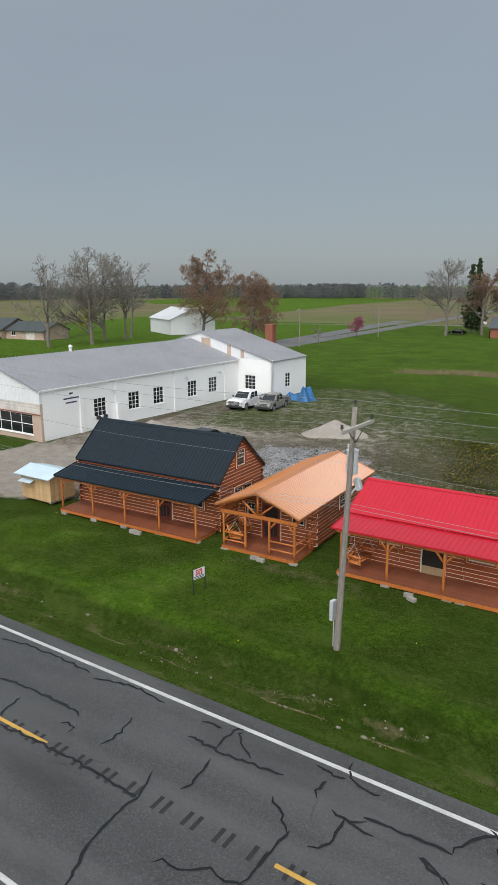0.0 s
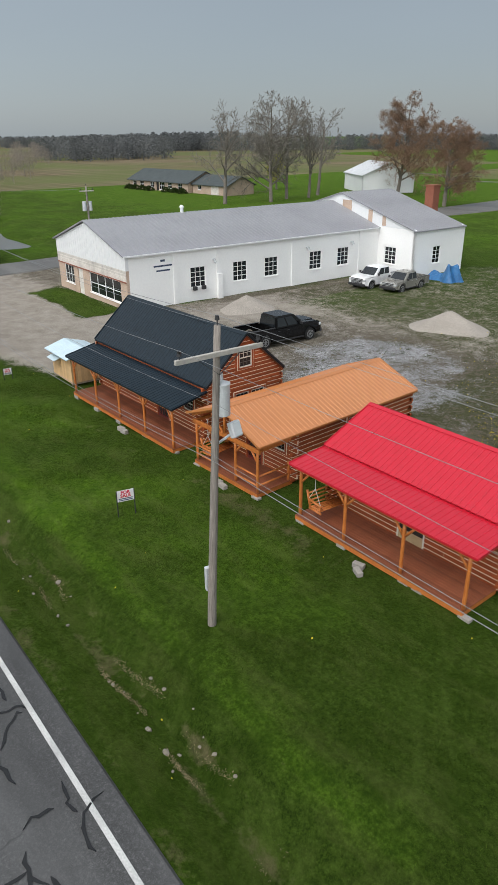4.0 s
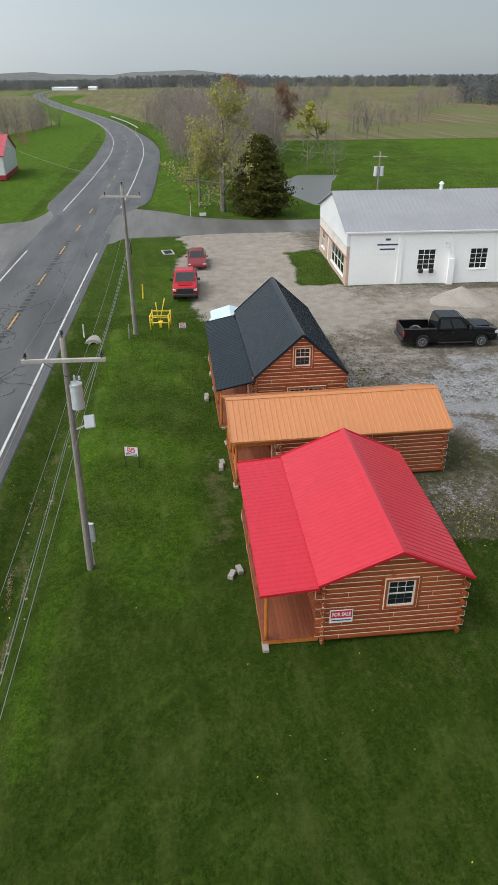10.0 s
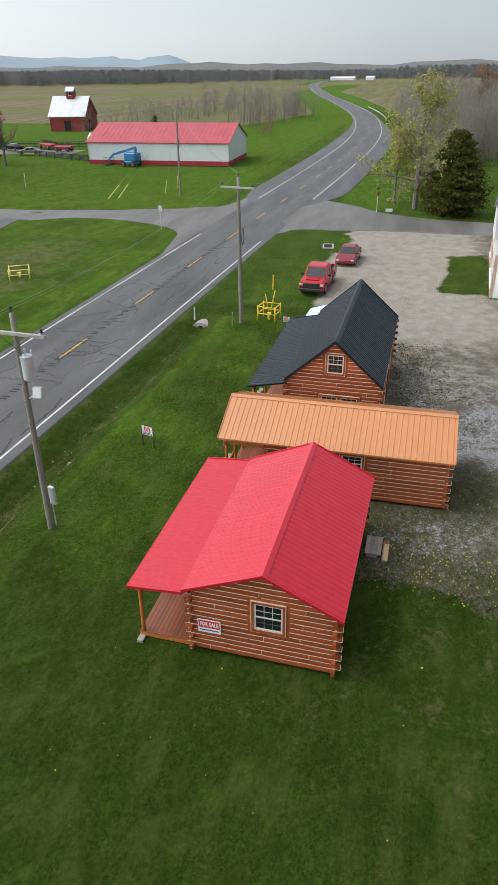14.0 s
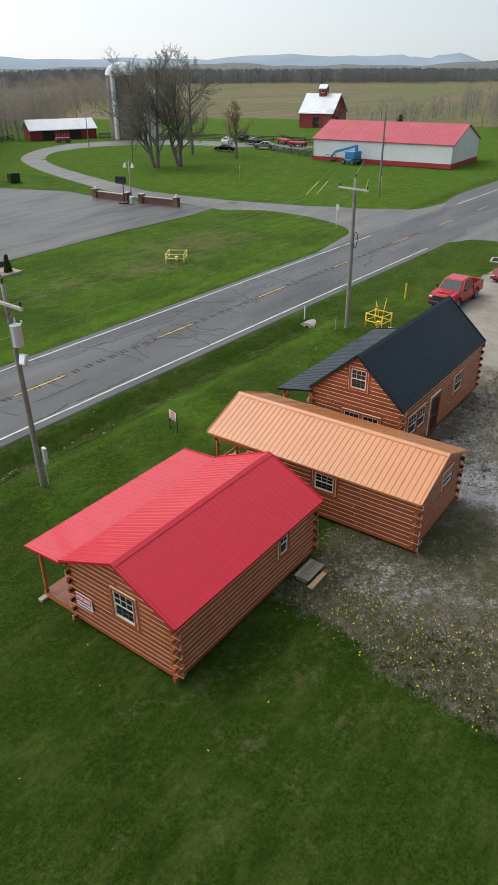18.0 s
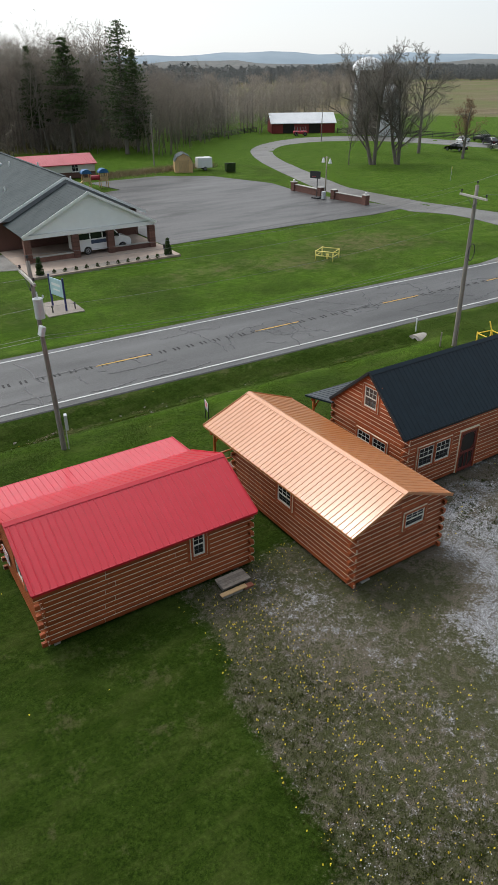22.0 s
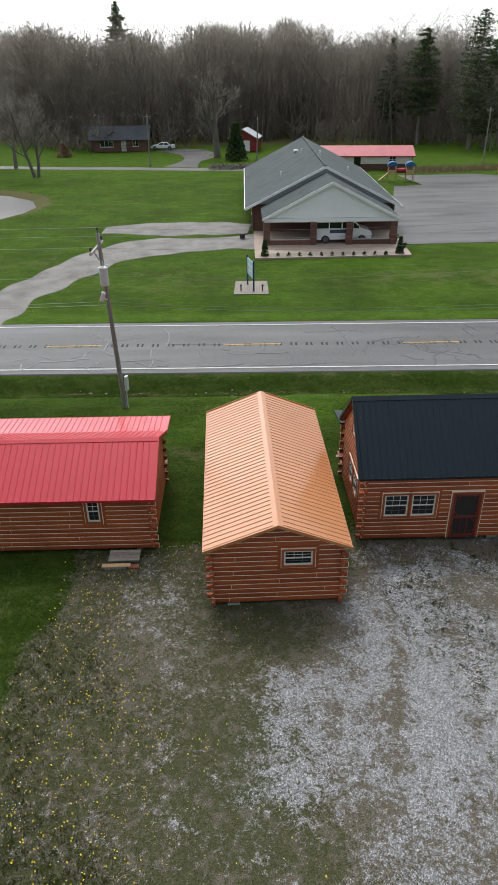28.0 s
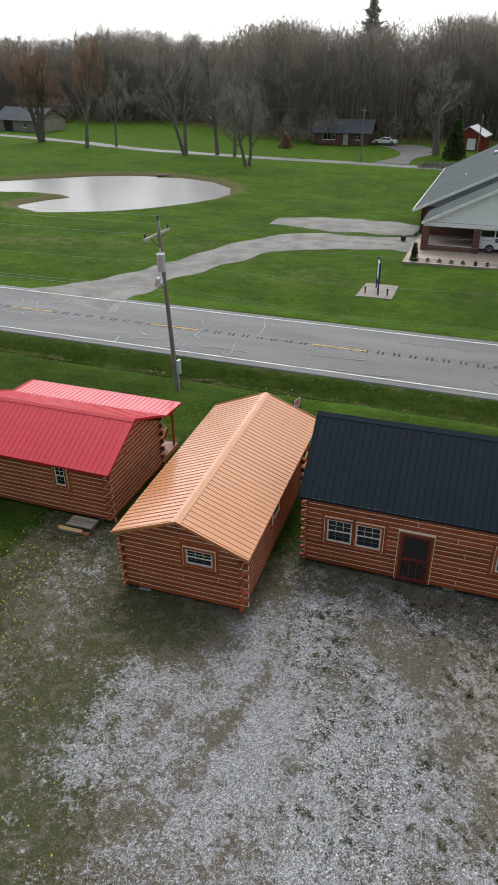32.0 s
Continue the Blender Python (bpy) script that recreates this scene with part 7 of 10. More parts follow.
def pickup(m, paint, label, L=5.9, W=2.0, H=1.92, trim="dark_metal", chrome="grey_metal"):
    """A crew cab pickup: blunt high nose, long cab, open bed."""
    e = thing("pickup_truck", m, label, "pickup truck", "parked vehicles")
    h, r = L / 2, 0.43
    xf, xr = h - 1.02, -h + 1.28
    hw = W / 2
    zb = 1.2 * H / 1.95
    xb = -0.30 * h
    bm = bm_new()
    side_prism(bm, [(xb, 0.45), (xb, zb), (0.44 * h, zb + 0.02), (0.53 * h, zb + 0.09), (h - 0.45, zb + 0.05), (h - 0.12, zb - 0.04), (h - 0.02, zb - 0.2), (h, 0.5)] + arch(xf, 0.52, 11, 0.43)[::-1], -hw, hw)
    bmesh.ops.bevel(bm, geom=[k for k in bm.edges if abs(k.verts[0].co.y - k.verts[1].co.y) < 0.01 and min(k.verts[0].co.z, k.verts[1].co.z) > 0.9], offset=0.07, segments=3, affect="EDGES")
    for v in bm.verts:
        v.co.y *= (0.96 if v.co.z > 1.0 else 1.0) * (0.94 if v.co.x > h - 0.3 else 1.0)
    part("body", bm, M[paint], e)
    bm = bm_new()
    box(bm, 0.56 * h, -hw * 0.52, zb + 0.06, h - 0.4, hw * 0.52, zb + 0.105, bevel=0.035)
    part("bonnet_bulge", bm, M[paint], e)
    for s in (-1, 1):
        bm = bm_new()
        y0, y1 = (hw - 0.13, hw) if s > 0 else (-hw, -hw + 0.13)
        side_prism(bm, [(-h + 0.05, 0.55), (-h + 0.05, zb + 0.06), (xb - 0.03, zb + 0.06), (xb - 0.03, 0.45)] + arch(xr, 0.52, 11, 0.43)[::-1], y0, y1)
        part("bed_side", bm, M[paint], e)
        bm = bm_new()
        box(bm, -h + 0.05, s * (hw - 0.065) - 0.075, zb + 0.06, xb - 0.03, s * (hw - 0.065) + 0.075, zb + 0.085, bevel=0.01)
        part("bed_rail_cap", bm, M["dark_metal"], e)
        arch_trim(e, xf, s, hw, 0.52, 0.43, M[paint])
        arch_trim(e, xr, s, hw, 0.52, 0.43, M[paint])
        bm = bm_new()
        box(bm, xb + 0.1, s * hw - 0.09, 0.36, xf - 0.62, s * hw + 0.09, 0.42, bevel=0.015)
        part("side_step", bm, M["dark_metal"], e)
    bm = bm_new()
    box(bm, -h + 0.06, -hw + 0.13, 0.66, xb, hw - 0.13, 0.74)
    part("bed_floor", bm, M["dark_metal"], e, "dark bed liner")
    bm = bm_new()
    box(bm, -h, -hw + 0.1, 0.6, -h + 0.08, hw - 0.1, zb + 0.06, bevel=0.015)
    part("tailgate", bm, M[paint], e)
    lo, hi = (xb - 0.01, 0.53 * h), (xb + 0.10, 0.23 * h)
    bm = bm_new()
    frustum(bm, lo, hi, zb - 0.02, H, hw - 0.06, hw - 0.2)
    part("cab", bm, M[paint], e)
    body_windows(e, lo, hi, zb - 0.02, H, hw - 0.06, hw - 0.2, ((0.08, 0.40), (0.45, 0.80)))
    wheels(e, (xf, xr), hw, r, 0.27)
    bm = bm_new()
    box(bm, h - 0.06, -hw * 0.66, 0.68, h + 0.03, hw * 0.66, zb - 0.1, bevel=0.015)
    grille = part("grille", bm, M["dark_metal"], e)
    for k in range(3):
        bm = bm_new()
        z = 0.76 + k * 0.12
        box(bm, h + 0.025, -hw * 0.64, z, h + 0.045, hw * 0.64, z + 0.03)
        part("grille_bar", bm, M[chrome], grille)
    for k, mat_name in ((h, trim), (-h, chrome)):
        bm = bm_new()
        box(bm, k - 0.12, -hw + 0.05, 0.42, k + 0.12, hw - 0.05, 0.66, bevel=0.04)
        part("bumper", bm, M[mat_name], e)
    for s in (-1, 1):
        bm = bm_new()
        box(bm, h - 0.2, s * hw * 0.82 - 0.14, zb - 0.32, h + 0.02, s * hw * 0.82 + 0.13, zb - 0.16, bevel=0.02)
        part("headlight", bm, M["lamp_glass"], e)
        bm = bm_new()
        box(bm, -h - 0.012, s * (hw - 0.09) - 0.08, 0.78, -h + 0.07, s * (hw - 0.09) + 0.08, 1.16, bevel=0.015)
        part("tail_light", bm, M["tail_red"], e)
        bm = bm_new()
        box(bm, 0.36 * h, s * (hw + 0.12) - 0.12, zb + 0.04, 0.36 * h + 0.1, s * (hw + 0.12) + 0.12, zb + 0.27, bevel=0.03)
        part("mirror", bm, M["dark_metal"], e)
        for k in (0.02, -0.24):
            bm = bm_new()
            box(bm, k * h, s * hw * 0.975 - 0.02, 1.0, k * h + 0.18, s * hw * 0.975 + 0.025, 1.035)
            part("door_handle", bm, M[chrome], e)
    return e


def sedan(m, paint, label, L=4.5, W=1.75, H=1.43, lo=(-0.78, 0.56), hi=(-0.40, 0.10), name="car", category="car"):
    e = thing(name, m, label, category, "parked vehicles")
    h, r, hw = L / 2, 0.32, W / 2
    xf, xr = h - 0.85, -h + 0.9
    zb = 0.9
    bm = bm_new()
    side_prism(bm, [(-h, 0.35), (-h, zb - 0.12), (-h + 0.15, zb), (0.5 * h, zb), (0.75 * h, zb - 0.06), (h - 0.15, zb - 0.2), (h, zb - 0.36), (h, 0.3)] + arch(xf, 0.39, 9, 0.32)[::-1] + arch(xr, 0.39, 9, 0.32)[::-1], -hw, hw)
    bmesh.ops.bevel(bm, geom=[k for k in bm.edges if abs(k.verts[0].co.y - k.verts[1].co.y) < 0.01 and min(k.verts[0].co.z, k.verts[1].co.z) > 0.5], offset=0.06, segments=2, affect="EDGES")
    part("body", bm, M[paint], e)
    lo, hi = tuple(k * h for k in lo), tuple(k * h for k in hi)
    bm = bm_new()
    frustum(bm, lo, hi, zb - 0.02, H, hw - 0.06, hw - 0.24)
    part("cabin", bm, M[paint], e)
    body_windows(e, lo, hi, zb - 0.02, H, hw - 0.06, hw - 0.24, ((0.12, 0.45), (0.5, 0.88)))
    wheels(e, (xf, xr), hw, r, 0.2)
    for k in (h, -h):
        bm = bm_new()
        box(bm, k - 0.06, -hw + 0.04, 0.28, k + 0.05, hw - 0.04, 0.48, bevel=0.025)
        part("bumper", bm, M[paint], e)
    for s in (-1, 1):
        bm = bm_new()
        box(bm, h - 0.2, s * (hw - 0.2) - 0.13, 0.52, h + 0.015, s * (hw - 0.2) + 0.13, 0.62, bevel=0.02)
        part("headlight", bm, M["lamp_glass"], e)
        bm = bm_new()
        box(bm, -h - 0.012, s * (hw - 0.2) - 0.15, 0.6, -h + 0.06, s * (hw - 0.2) + 0.15, 0.76, bevel=0.01)
        part("tail_light", bm, M["tail_red"], e)
        bm = bm_new()
        box(bm, 0.36 * h, s * (hw + 0.09) - 0.08, zb, 0.36 * h + 0.08, s * (hw + 0.09) + 0.08, zb + 0.14, bevel=0.02)
        part("mirror", bm, M[paint], e)
    return e


pickup(pose(20.7, -21.65, -0.11, 0, 0, -94.5), "paint_black", "glossy black crew cab pickup parked on pale gravel", 6.2, 2.05, 2.0, chrome="dark_metal")
pickup(pose(36.0, -5.15, -0.3, 0, 0, 177), "paint_red", "bright red crew cab pickup parked on the grass edge", 5.8, 2.0, 1.92, chrome="dark_metal")
sedan(pose(45.0, -6.65, -0.3, 0, 0, 177), "paint_maroon", "dark red sedan parked beside the gravel drive")
pickup(pose(29.15, -42.3, -0.35, 0, 0, 91), "paint_white", "white crew cab pickup parked by the workshop", 5.8, 2.0, 1.95, chrome="grey_metal")
pickup(pose(26.15, -42.75, -0.35, 0, 0, 92), "paint_grey", "grey compact pickup parked by the workshop", 5.2, 1.85, 1.78)
sedan(pose(-5.6, 119.2, -0.18, 0, 0, 175), "paint_white", "white sedan parked on a house drive", 4.8, 1.8, 1.35)
pickup(pose(40.9, -206, -0.3, 0, 0, 10), "paint_white", "distant white pickup parked near trees", 5.8, 2.0, 1.9)
sedan(pose(36.5, -163, -0.3, 0, 0, 5), "paint_black", "distant dark car parked near trees")


# ---- piles, tarp, signs and small things round the lot ----
def heap(name, x, y, z, rx, ry, h, material, label, seed, category="gravel pile"):
    bm = bm_new()
    rr = np.random.RandomState(seed)
    n, k = 40, 11
    ph = rr.uniform(0, 6.28, 6)
    rings = []
    for i in range(k):
        u = i / (k - 1)
        ring = []
        for j in range(n):
            a = math.tau * j / n
            w = 1 + 0.10 * math.sin(2 * a + ph[0]) + 0.07 * math.sin(3 * a + ph[1]) + 0.03 * math.sin(7 * a + ph[2])
            rad = (1 - u) ** 0.95 * w
            zz = h * (u ** 1.15) + 0.04 * h * math.sin(5 * a + 9 * u + ph[3]) * (u * (1 - u)) * 4 + rr.uniform(-0.012, 0.012) * h
            ring.append(bm.verts.new((rx * rad * math.cos(a), ry * rad * math.sin(a), zz if i else -0.12)))
        rings.append(ring)
    for a, b in zip(rings, rings[1:]):
        for j in range(n):
            bm.faces.new((a[j], a[(j + 1) % n], b[(j + 1) % n], b[j]))
    bmesh.ops.remove_doubles(bm, verts=rings[-1], dist=0.3)
    bmesh.ops.recalc_face_normals(bm, faces=bm.faces)
    ob = link(name, bm, material, smooth=True)
    ob.matrix_world = pose(x, y, z, 0, 0, 15)
    return tagged(ob, label, category, "piles on the lot")


heap("sand_heap", 14.6, -33.1, -0.15, 3.0, 2.4, 1.45, M["gravel_pile"], "conical pale sand pile on the weedy lot", 5)
heap("gravel_mound", 29.9, -26.6, -0.32, 2.2, 2.5, 1.25, M["gravel_pile"], "low grey gravel pile near the workshop", 9)


def blue_tarp():
    bm = bm_new()
    n, k = 26, 16
    rr = np.random.RandomState(4)
    V = []
    for j in range(k):
        for i in range(n):
            u, v = i / (n - 1), j / (k - 1)
            edge = min(1, 5 * min(u, 1 - u)) * min(1, 4 * min(v, 1 - v))
            hgt = 1.05 * (0.75 + 0.75 * smooth(0.55, 0.75, u) + 0.15 * math.sin(9 * u + 3 * v) + 0.1 * math.sin(14 * v + 5 * u)) * edge + rr.uniform(-0.03, 0.05)
            V.append(bm.verts.new((-2.2 + 4.4 * u + 0.1 * math.sin(11 * v), -1.2 + 2.4 * v + 0.1 * math.sin(13 * u), max(0.0, float(hgt)))))
    for j in range(k - 1):
        for i in range(n - 1):
            bm.faces.new((V[j * n + i], V[j * n + i + 1], V[(j + 1) * n + i + 1], V[(j + 1) * n + i]))
    bm.normal_update()
    ob = link("blue_tarp", bm, M["tarp"])
    ob.matrix_world = pose(26.1, -48.9, -0.35, 0, 0, 165)
    return tagged(ob, "crumpled bright blue tarp over a heap of goods", "tarp")


blue_tarp()


def yard_sign(x, y, turn, w, h, foot, label, z=0.0, number_lines=2):
    e = thing("sale_sign", pose(x, y, z, 0, 0, turn), label, "sign", "for sale signs")
    bm = bm_new()
    box(bm, -w / 2, -0.008, foot, w / 2, 0.008, foot + h, bevel=0.003)
    part("board", bm, M["sign_white"], e)
    for s in (-1, 1):
        for tx, yy in (("FOR", foot + h * 0.80), ("SALE", foot + h * 0.50)):
            words(tx, h * 0.40, pose(0, s * 0.0105, yy, 90, 0, 0 if s < 0 else 180), M["sign_red"], e)
        for k in range(number_lines):
            bm = bm_new()
            box(bm, -w * 0.4, s * 0.0095 - 0.001, foot + h * (0.07 + 0.14 * k), w * 0.4, s * 0.0095 + 0.001, foot + h * (0.15 + 0.14 * k))
            part("unread_line", bm, M["ink"], e)
    for s in (-1, 1):
        bm = bm_new()
        box(bm, s * w / 2 - 0.015, -0.02, -0.1, s * w / 2 + 0.015, 0.02, foot + h + 0.01)
        part("leg", bm, M["dark_metal"], e)
    return e


yard_sign(7.02, -1.38, -106, 0.66, 0.46, 0.58, "white for sale sign with red print on metal legs")
yard_sign(25.7, -4.45, -96, 0.5, 0.38, 0.22, "small white and red yard sign in the grass", -0.15)


def pipe_frame(x, y, z, turn, w, d, h, label, poles=False, paint="yellow"):
    """Yellow guard frame of pipes round a buried valve."""
    e = thing("pipe_guard", pose(x, y, z, 0, 0, turn), label, "pipe guard", "yellow pipe guards")
    for sx in (-1, 1):
        for sy in (-1, 1):
            bm = bm_new()
            rod(bm, (sx * w / 2, sy * d / 2, -0.1), (sx * w / 2, sy * d / 2, h), 0.05, None, 10)
            part("post", bm, M[paint], e, smooth=True)
    for zz in (h * 0.5, h * 0.93):
        for sx in (-1, 1):
            bm = bm_new()
            rod(bm, (sx * w / 2, -d / 2, zz), (sx * w / 2, d / 2, zz), 0.035, None, 8)
            part("rail", bm, M[paint], e, smooth=True)
            bm = bm_new()
            rod(bm, (-w / 2, sx * d / 2, zz), (w / 2, sx * d / 2, zz), 0.035, None, 8)
            part("rail", bm, M[paint], e, smooth=True)
    bm = bm_new()
    rod(bm, (0, 0, -0.1), (0, 0, 0.42), 0.09, None, 12)
    rod(bm, (-0.3, 0, 0.3), (0.3, 0, 0.3), 0.06, None, 10)
    rod(bm, (0, 0, 0.42), (0, 0, 0.5), 0.16, None, 12)
    part("valve", bm, M[paint], e)
    if poles:
        for dx, top in ((0.55, (0.25, -0.35, 2.1)), (0.55, (-0.1, 0.25, 1.9))):
            bm = bm_new()
            rod(bm, (w / 2 + 0.1, dx * 0.4, 0), top, 0.035, None, 8)
            part("leaning_pipe", bm, M[paint], e, smooth=True)
    return e


pipe_frame(26.9, -2.95, -0.25, -8, 1.15, 1.3, 1.15, "yellow pipe guard beside the wooden pole", True)
pipe_frame(33.6, 21.1, -0.35, 30, 1.7, 1.7, 0.95, "yellow pipe guard standing alone on the lawn", False, "pale_yellow")


def marker_post(x, y, z, h, material, label, r=0.045):
    bm = bm_new()
    rod(bm, (0, 0, -0.1), (0, 0, h), r, r * 0.95, 10)
    rod(bm, (0, 0, h), (0, 0, h + 0.03), r * 1.15, r * 0.5, 10)
    ob = link("marker_post", bm, M[material])
    ob.matrix_world = pose(x, y, z, 2, -2, 0)
    return tagged(ob, label, "marker post", "marker posts")


marker_post(25.9, 2.4, -0.4, 1.0, "sign_white", "slim white marker post beside the culvert")
marker_post(24.8, -0.75, -0.3, 1.1, "plank_grey", "grey wooden marker post in the grass")
marker_post(34.6, -1.6, -0.3, 1.15, "yellow", "yellow utility marker post in the grass", 0.06)
culvert = thing("culvert", pose(25.2, 1.75, -0.74, 0, 0, -4), "open concrete culvert pipe with a stained headwall in the ditch", "culvert")
bm = bm_new()
for a0 in np.arange(16) * math.tau / 16:
    a1 = a0 + math.tau / 16
    P = [(0, r * math.cos(a), r * math.sin(a)) for r, a in ((0.27, a0), (0.33, a0), (0.33, a1), (0.27, a1))]
    prism(bm, P, (1.7, 0, 0))
part("culvert_pipe", bm, M["concrete"], culvert)
bm = bm_new()
for k in range(12):
    a0, a1 = math.pi * k / 12, math.pi * (k + 1) / 12
    P = [(0.0, r * f * math.cos(a), r * math.sin(a)) for r, a, f in ((0.325, a0, 1), (0.46, a0, 1.5), (0.46, a1, 1.5), (0.325, a1, 1))]
    prism(bm, P, (0.9, 0, 0.02))
part("end_section", bm, M["block"], culvert, "stained concrete end section")
# near-black plate added across the pipe, standing for the shade inside
bm = bm_new()
box(bm, 1.3, -0.26, -0.26, 1.35, 0.26, 0.26)
part("pipe_shade", bm, M["dark"], culvert, "dark inside of the pipe")
grate = thing("storm_grate", pose(50.2, -4.0, -0.24, 0, 0, 8), "rusty rectangular drain grate set in the grass", "drain grate")
bm = bm_new()
for a, b in (((-0.9, -0.55), (0.9, -0.42)), ((-0.9, 0.42), (0.9, 0.55)), ((-0.9, -0.42), (-0.77, 0.42)), ((0.77, -0.42), (0.9, 0.42))):
    box(bm, a[0], a[1], -0.1, b[0], b[1], 0.05)
part("kerb_frame", bm, M["concrete"], grate)
for k in range(12):
    bm = bm_new()
    box(bm, -0.74 + k * 0.128, -0.42, -0.05, -0.70 + k * 0.128, 0.42, 0.03)
    part("grate_bar", bm, M["dark_metal"], grate)

# back steps of the red-roofed cabin: planks on blocks
back_steps = thing("back_steps", pose(1.42, -12.36, 0, 0, 0, -1), "weathered plank step on concrete blocks behind the cabin", "steps")
for k in range(4):
    bm = bm_new()
    box(bm, -0.55, -0.42 + k * 0.15, 0.2, 0.55, -0.42 + k * 0.15 + 0.14, 0.24, bevel=0.004)
    part("plank", bm, M["plank_grey"], back_steps)
bm = bm_new()
box(bm, -0.75, -0.68, 0.14, 0.25, -0.5, 0.18, bevel=0.004)
part("lower_plank", bm, M["new_pine"], back_steps, "paler lower plank")
for x in (-0.5, -0.1, 0.35):
    bm = bm_new()
    box(bm, x - 0.19, -0.66, 0, x + 0.19, -0.46, 0.135 if x < 0.3 else 0.1, bevel=0.008)
    part("block", bm, M["block"] if x < 0.3 else M["chimney"], back_steps)
bm = bm_new()
box(bm, -0.5, -0.3, 0, 0.5, 0.1, 0.195)
part("block", bm, M["block"], back_steps)


# ---- across the road: brick hall with a gabled carport ----
HALL = pose(16.25, 41.39, -0.25, 0, 0, -2.24)
hall = thing("brick_hall", HALL, "brown brick hall with grey shingle roof and gabled carport", "building")


def shingle_slope(parent, a, b, c, d, name="roof_slope"):
    """A roof slope laid in courses; a, b on the ridge, c, d on the eave below b, a."""
    a, b, c, d = (Vector(v) for v in (a, b, c, d))
    n = max(4, int((d - a).length / 0.28))
    up = (b - a).cross(d - a).normalized()
    if up.z < 0:
        up = -up
    bm = bm_new()
    left, right = [], []
    for i in range(n):
        for u, lift in ((i / n, 0.0), ((i + 1) / n, 0.012)):
            left.append(a.lerp(d, u) + up * lift)
            right.append(b.lerp(c, u) + up * lift)
    left += [d - up * 0.08, a - up * 0.08]
    right += [c - up * 0.08, b - up * 0.08]
    L, R = [bm.verts.new(v) for v in left], [bm.verts.new(v) for v in right]
    for i in range(len(L)):
        j = (i + 1) % len(L)
        bm.faces.new((L[i], L[j], R[j], R[i]))
    bm.faces.new(L[::-1])
    bm.faces.new(R)
    bmesh.ops.recalc_face_normals(bm, faces=bm.faces)
    return part(name, bm, M["shingle"], parent)


def brick_hall():
    # x across, y away from the road; front wall at y = 0
    hw, L, e, r = 7.45, 29.2, 2.82, 6.48
    bm = bm_new()
    wall_run(bm, (-hw, 0), (hw, 0), 0, e, 0.25, [(3.9, 5.1, 0.95, 2.3), (9.6, 10.8, 0.0, 2.2)])
    part("front_wall", bm, M["brick"], hall)
    pane_window(hall, pose(-2.25, 0, 0.95), 1.2, 1.35, 4, 4, label="white window with small panes", mun=0.03)
    bm = bm_new()
    box(bm, 2.85, 0.08, 0, 4.05, 0.14, 2.2)
    part("door", bm, M["glass"], hall, "dark glass door")
    bm = bm_new()
    wall_run(bm, (-hw, L), (-hw, 0), 0, e, 0.25, [(4 + k * 5.0, 5 + k * 5.0, 1.0, 2.2) for k in range(5)])
    part("side_wall", bm, M["brick"], hall)
    for k in range(5):
        pane_window(hall, pose(-hw, L - 4.5 - k * 5.0, 1.0, 0, 0, -90), 1.0, 1.2, 2, 2)
    bm = bm_new()
    wall_run(bm, (hw, 0), (hw, L), 0, e, 0.25)
    wall_run(bm, (hw, L), (-hw, L), 0, e, 0.25)
    part("side_wall", bm, M["tan_brick"], hall)
    o = 0.76
    drop = (r - e) / hw * o
    y0, y1 = -0.6, L + 0.5
    shingle_slope(hall, (0, y0, r), (0, y1, r), (-hw - o, y1, e - drop), (-hw - o, y0, e - drop))
    shingle_slope(hall, (0, y0, r), (0, y1, r), (hw + o, y1, e - drop), (hw + o, y0, e - drop))
    for s in (-1, 1):
        bm = bm_new()
        bar(bm, (0, y0 - 0.02, r - 0.1), (s * (hw + o), y0 - 0.02, e - drop - 0.1), 0.06, 0.24)
        part("verge_board", bm, M["white"], hall)
        bm = bm_new()
        bar(bm, (s * (hw + o + 0.04), y0, e - drop - 0.1), (s * (hw + o + 0.04), y1, e - drop - 0.1), 0.1, 0.14)
        part("gutter", bm, M["white"], hall)
    bm = bm_new()
    prism(bm, [(-hw, y0 + 0.15, e), (hw, y0 + 0.15, e), (0, y0 + 0.15, r - 0.25)], (0, 0.12, 0))
    part("gable", bm, M["roof_grey"], hall)
    bm = bm_new()
    bar(bm, (0, y0, r + 0.05), (0, y1, r + 0.05), 0.28, 0.06)
    part("ridge_cap", bm, M["shingle"], hall)
    for x, y, z in ((-1.2, 16, 6.1), (-4.1, 7.5, 4.6), (3.6, 9, 4.9), (0.4, 9.8, 6.5)):
        bm = bm_new()
        rod(bm, (x, y, z - 0.4), (x, y, z + 0.28), 0.09, None, 10)
        part("vent_pipe", bm, M["white"], hall)
    bm = bm_new()
    box(bm, -2.0, 18.6, 5.6, -1.3, 19.3, 5.95, bevel=0.12)
    part("roof_vent", bm, M["grey_metal"], hall)
    # carport with a sided gable, on brick piers
    f, pw, pe, pr = -6.32, 6.15, 2.57, 5.63
    shingle_slope(hall, (0.06, f - 0.3, pr + 0.25), (0.06, 3.5, pr + 0.25), (0.06 - pw - 0.5, 3.5, pe - 0.05), (0.06 - pw - 0.5, f - 0.3, pe - 0.05), "porch_slope")
    shingle_slope(hall, (0.06, f - 0.3, pr + 0.25), (0.06, 3.5, pr + 0.25), (0.06 + pw + 0.5, 3.5, pe - 0.05), (0.06 + pw + 0.5, f - 0.3, pe - 0.05), "porch_slope")
    n = 15
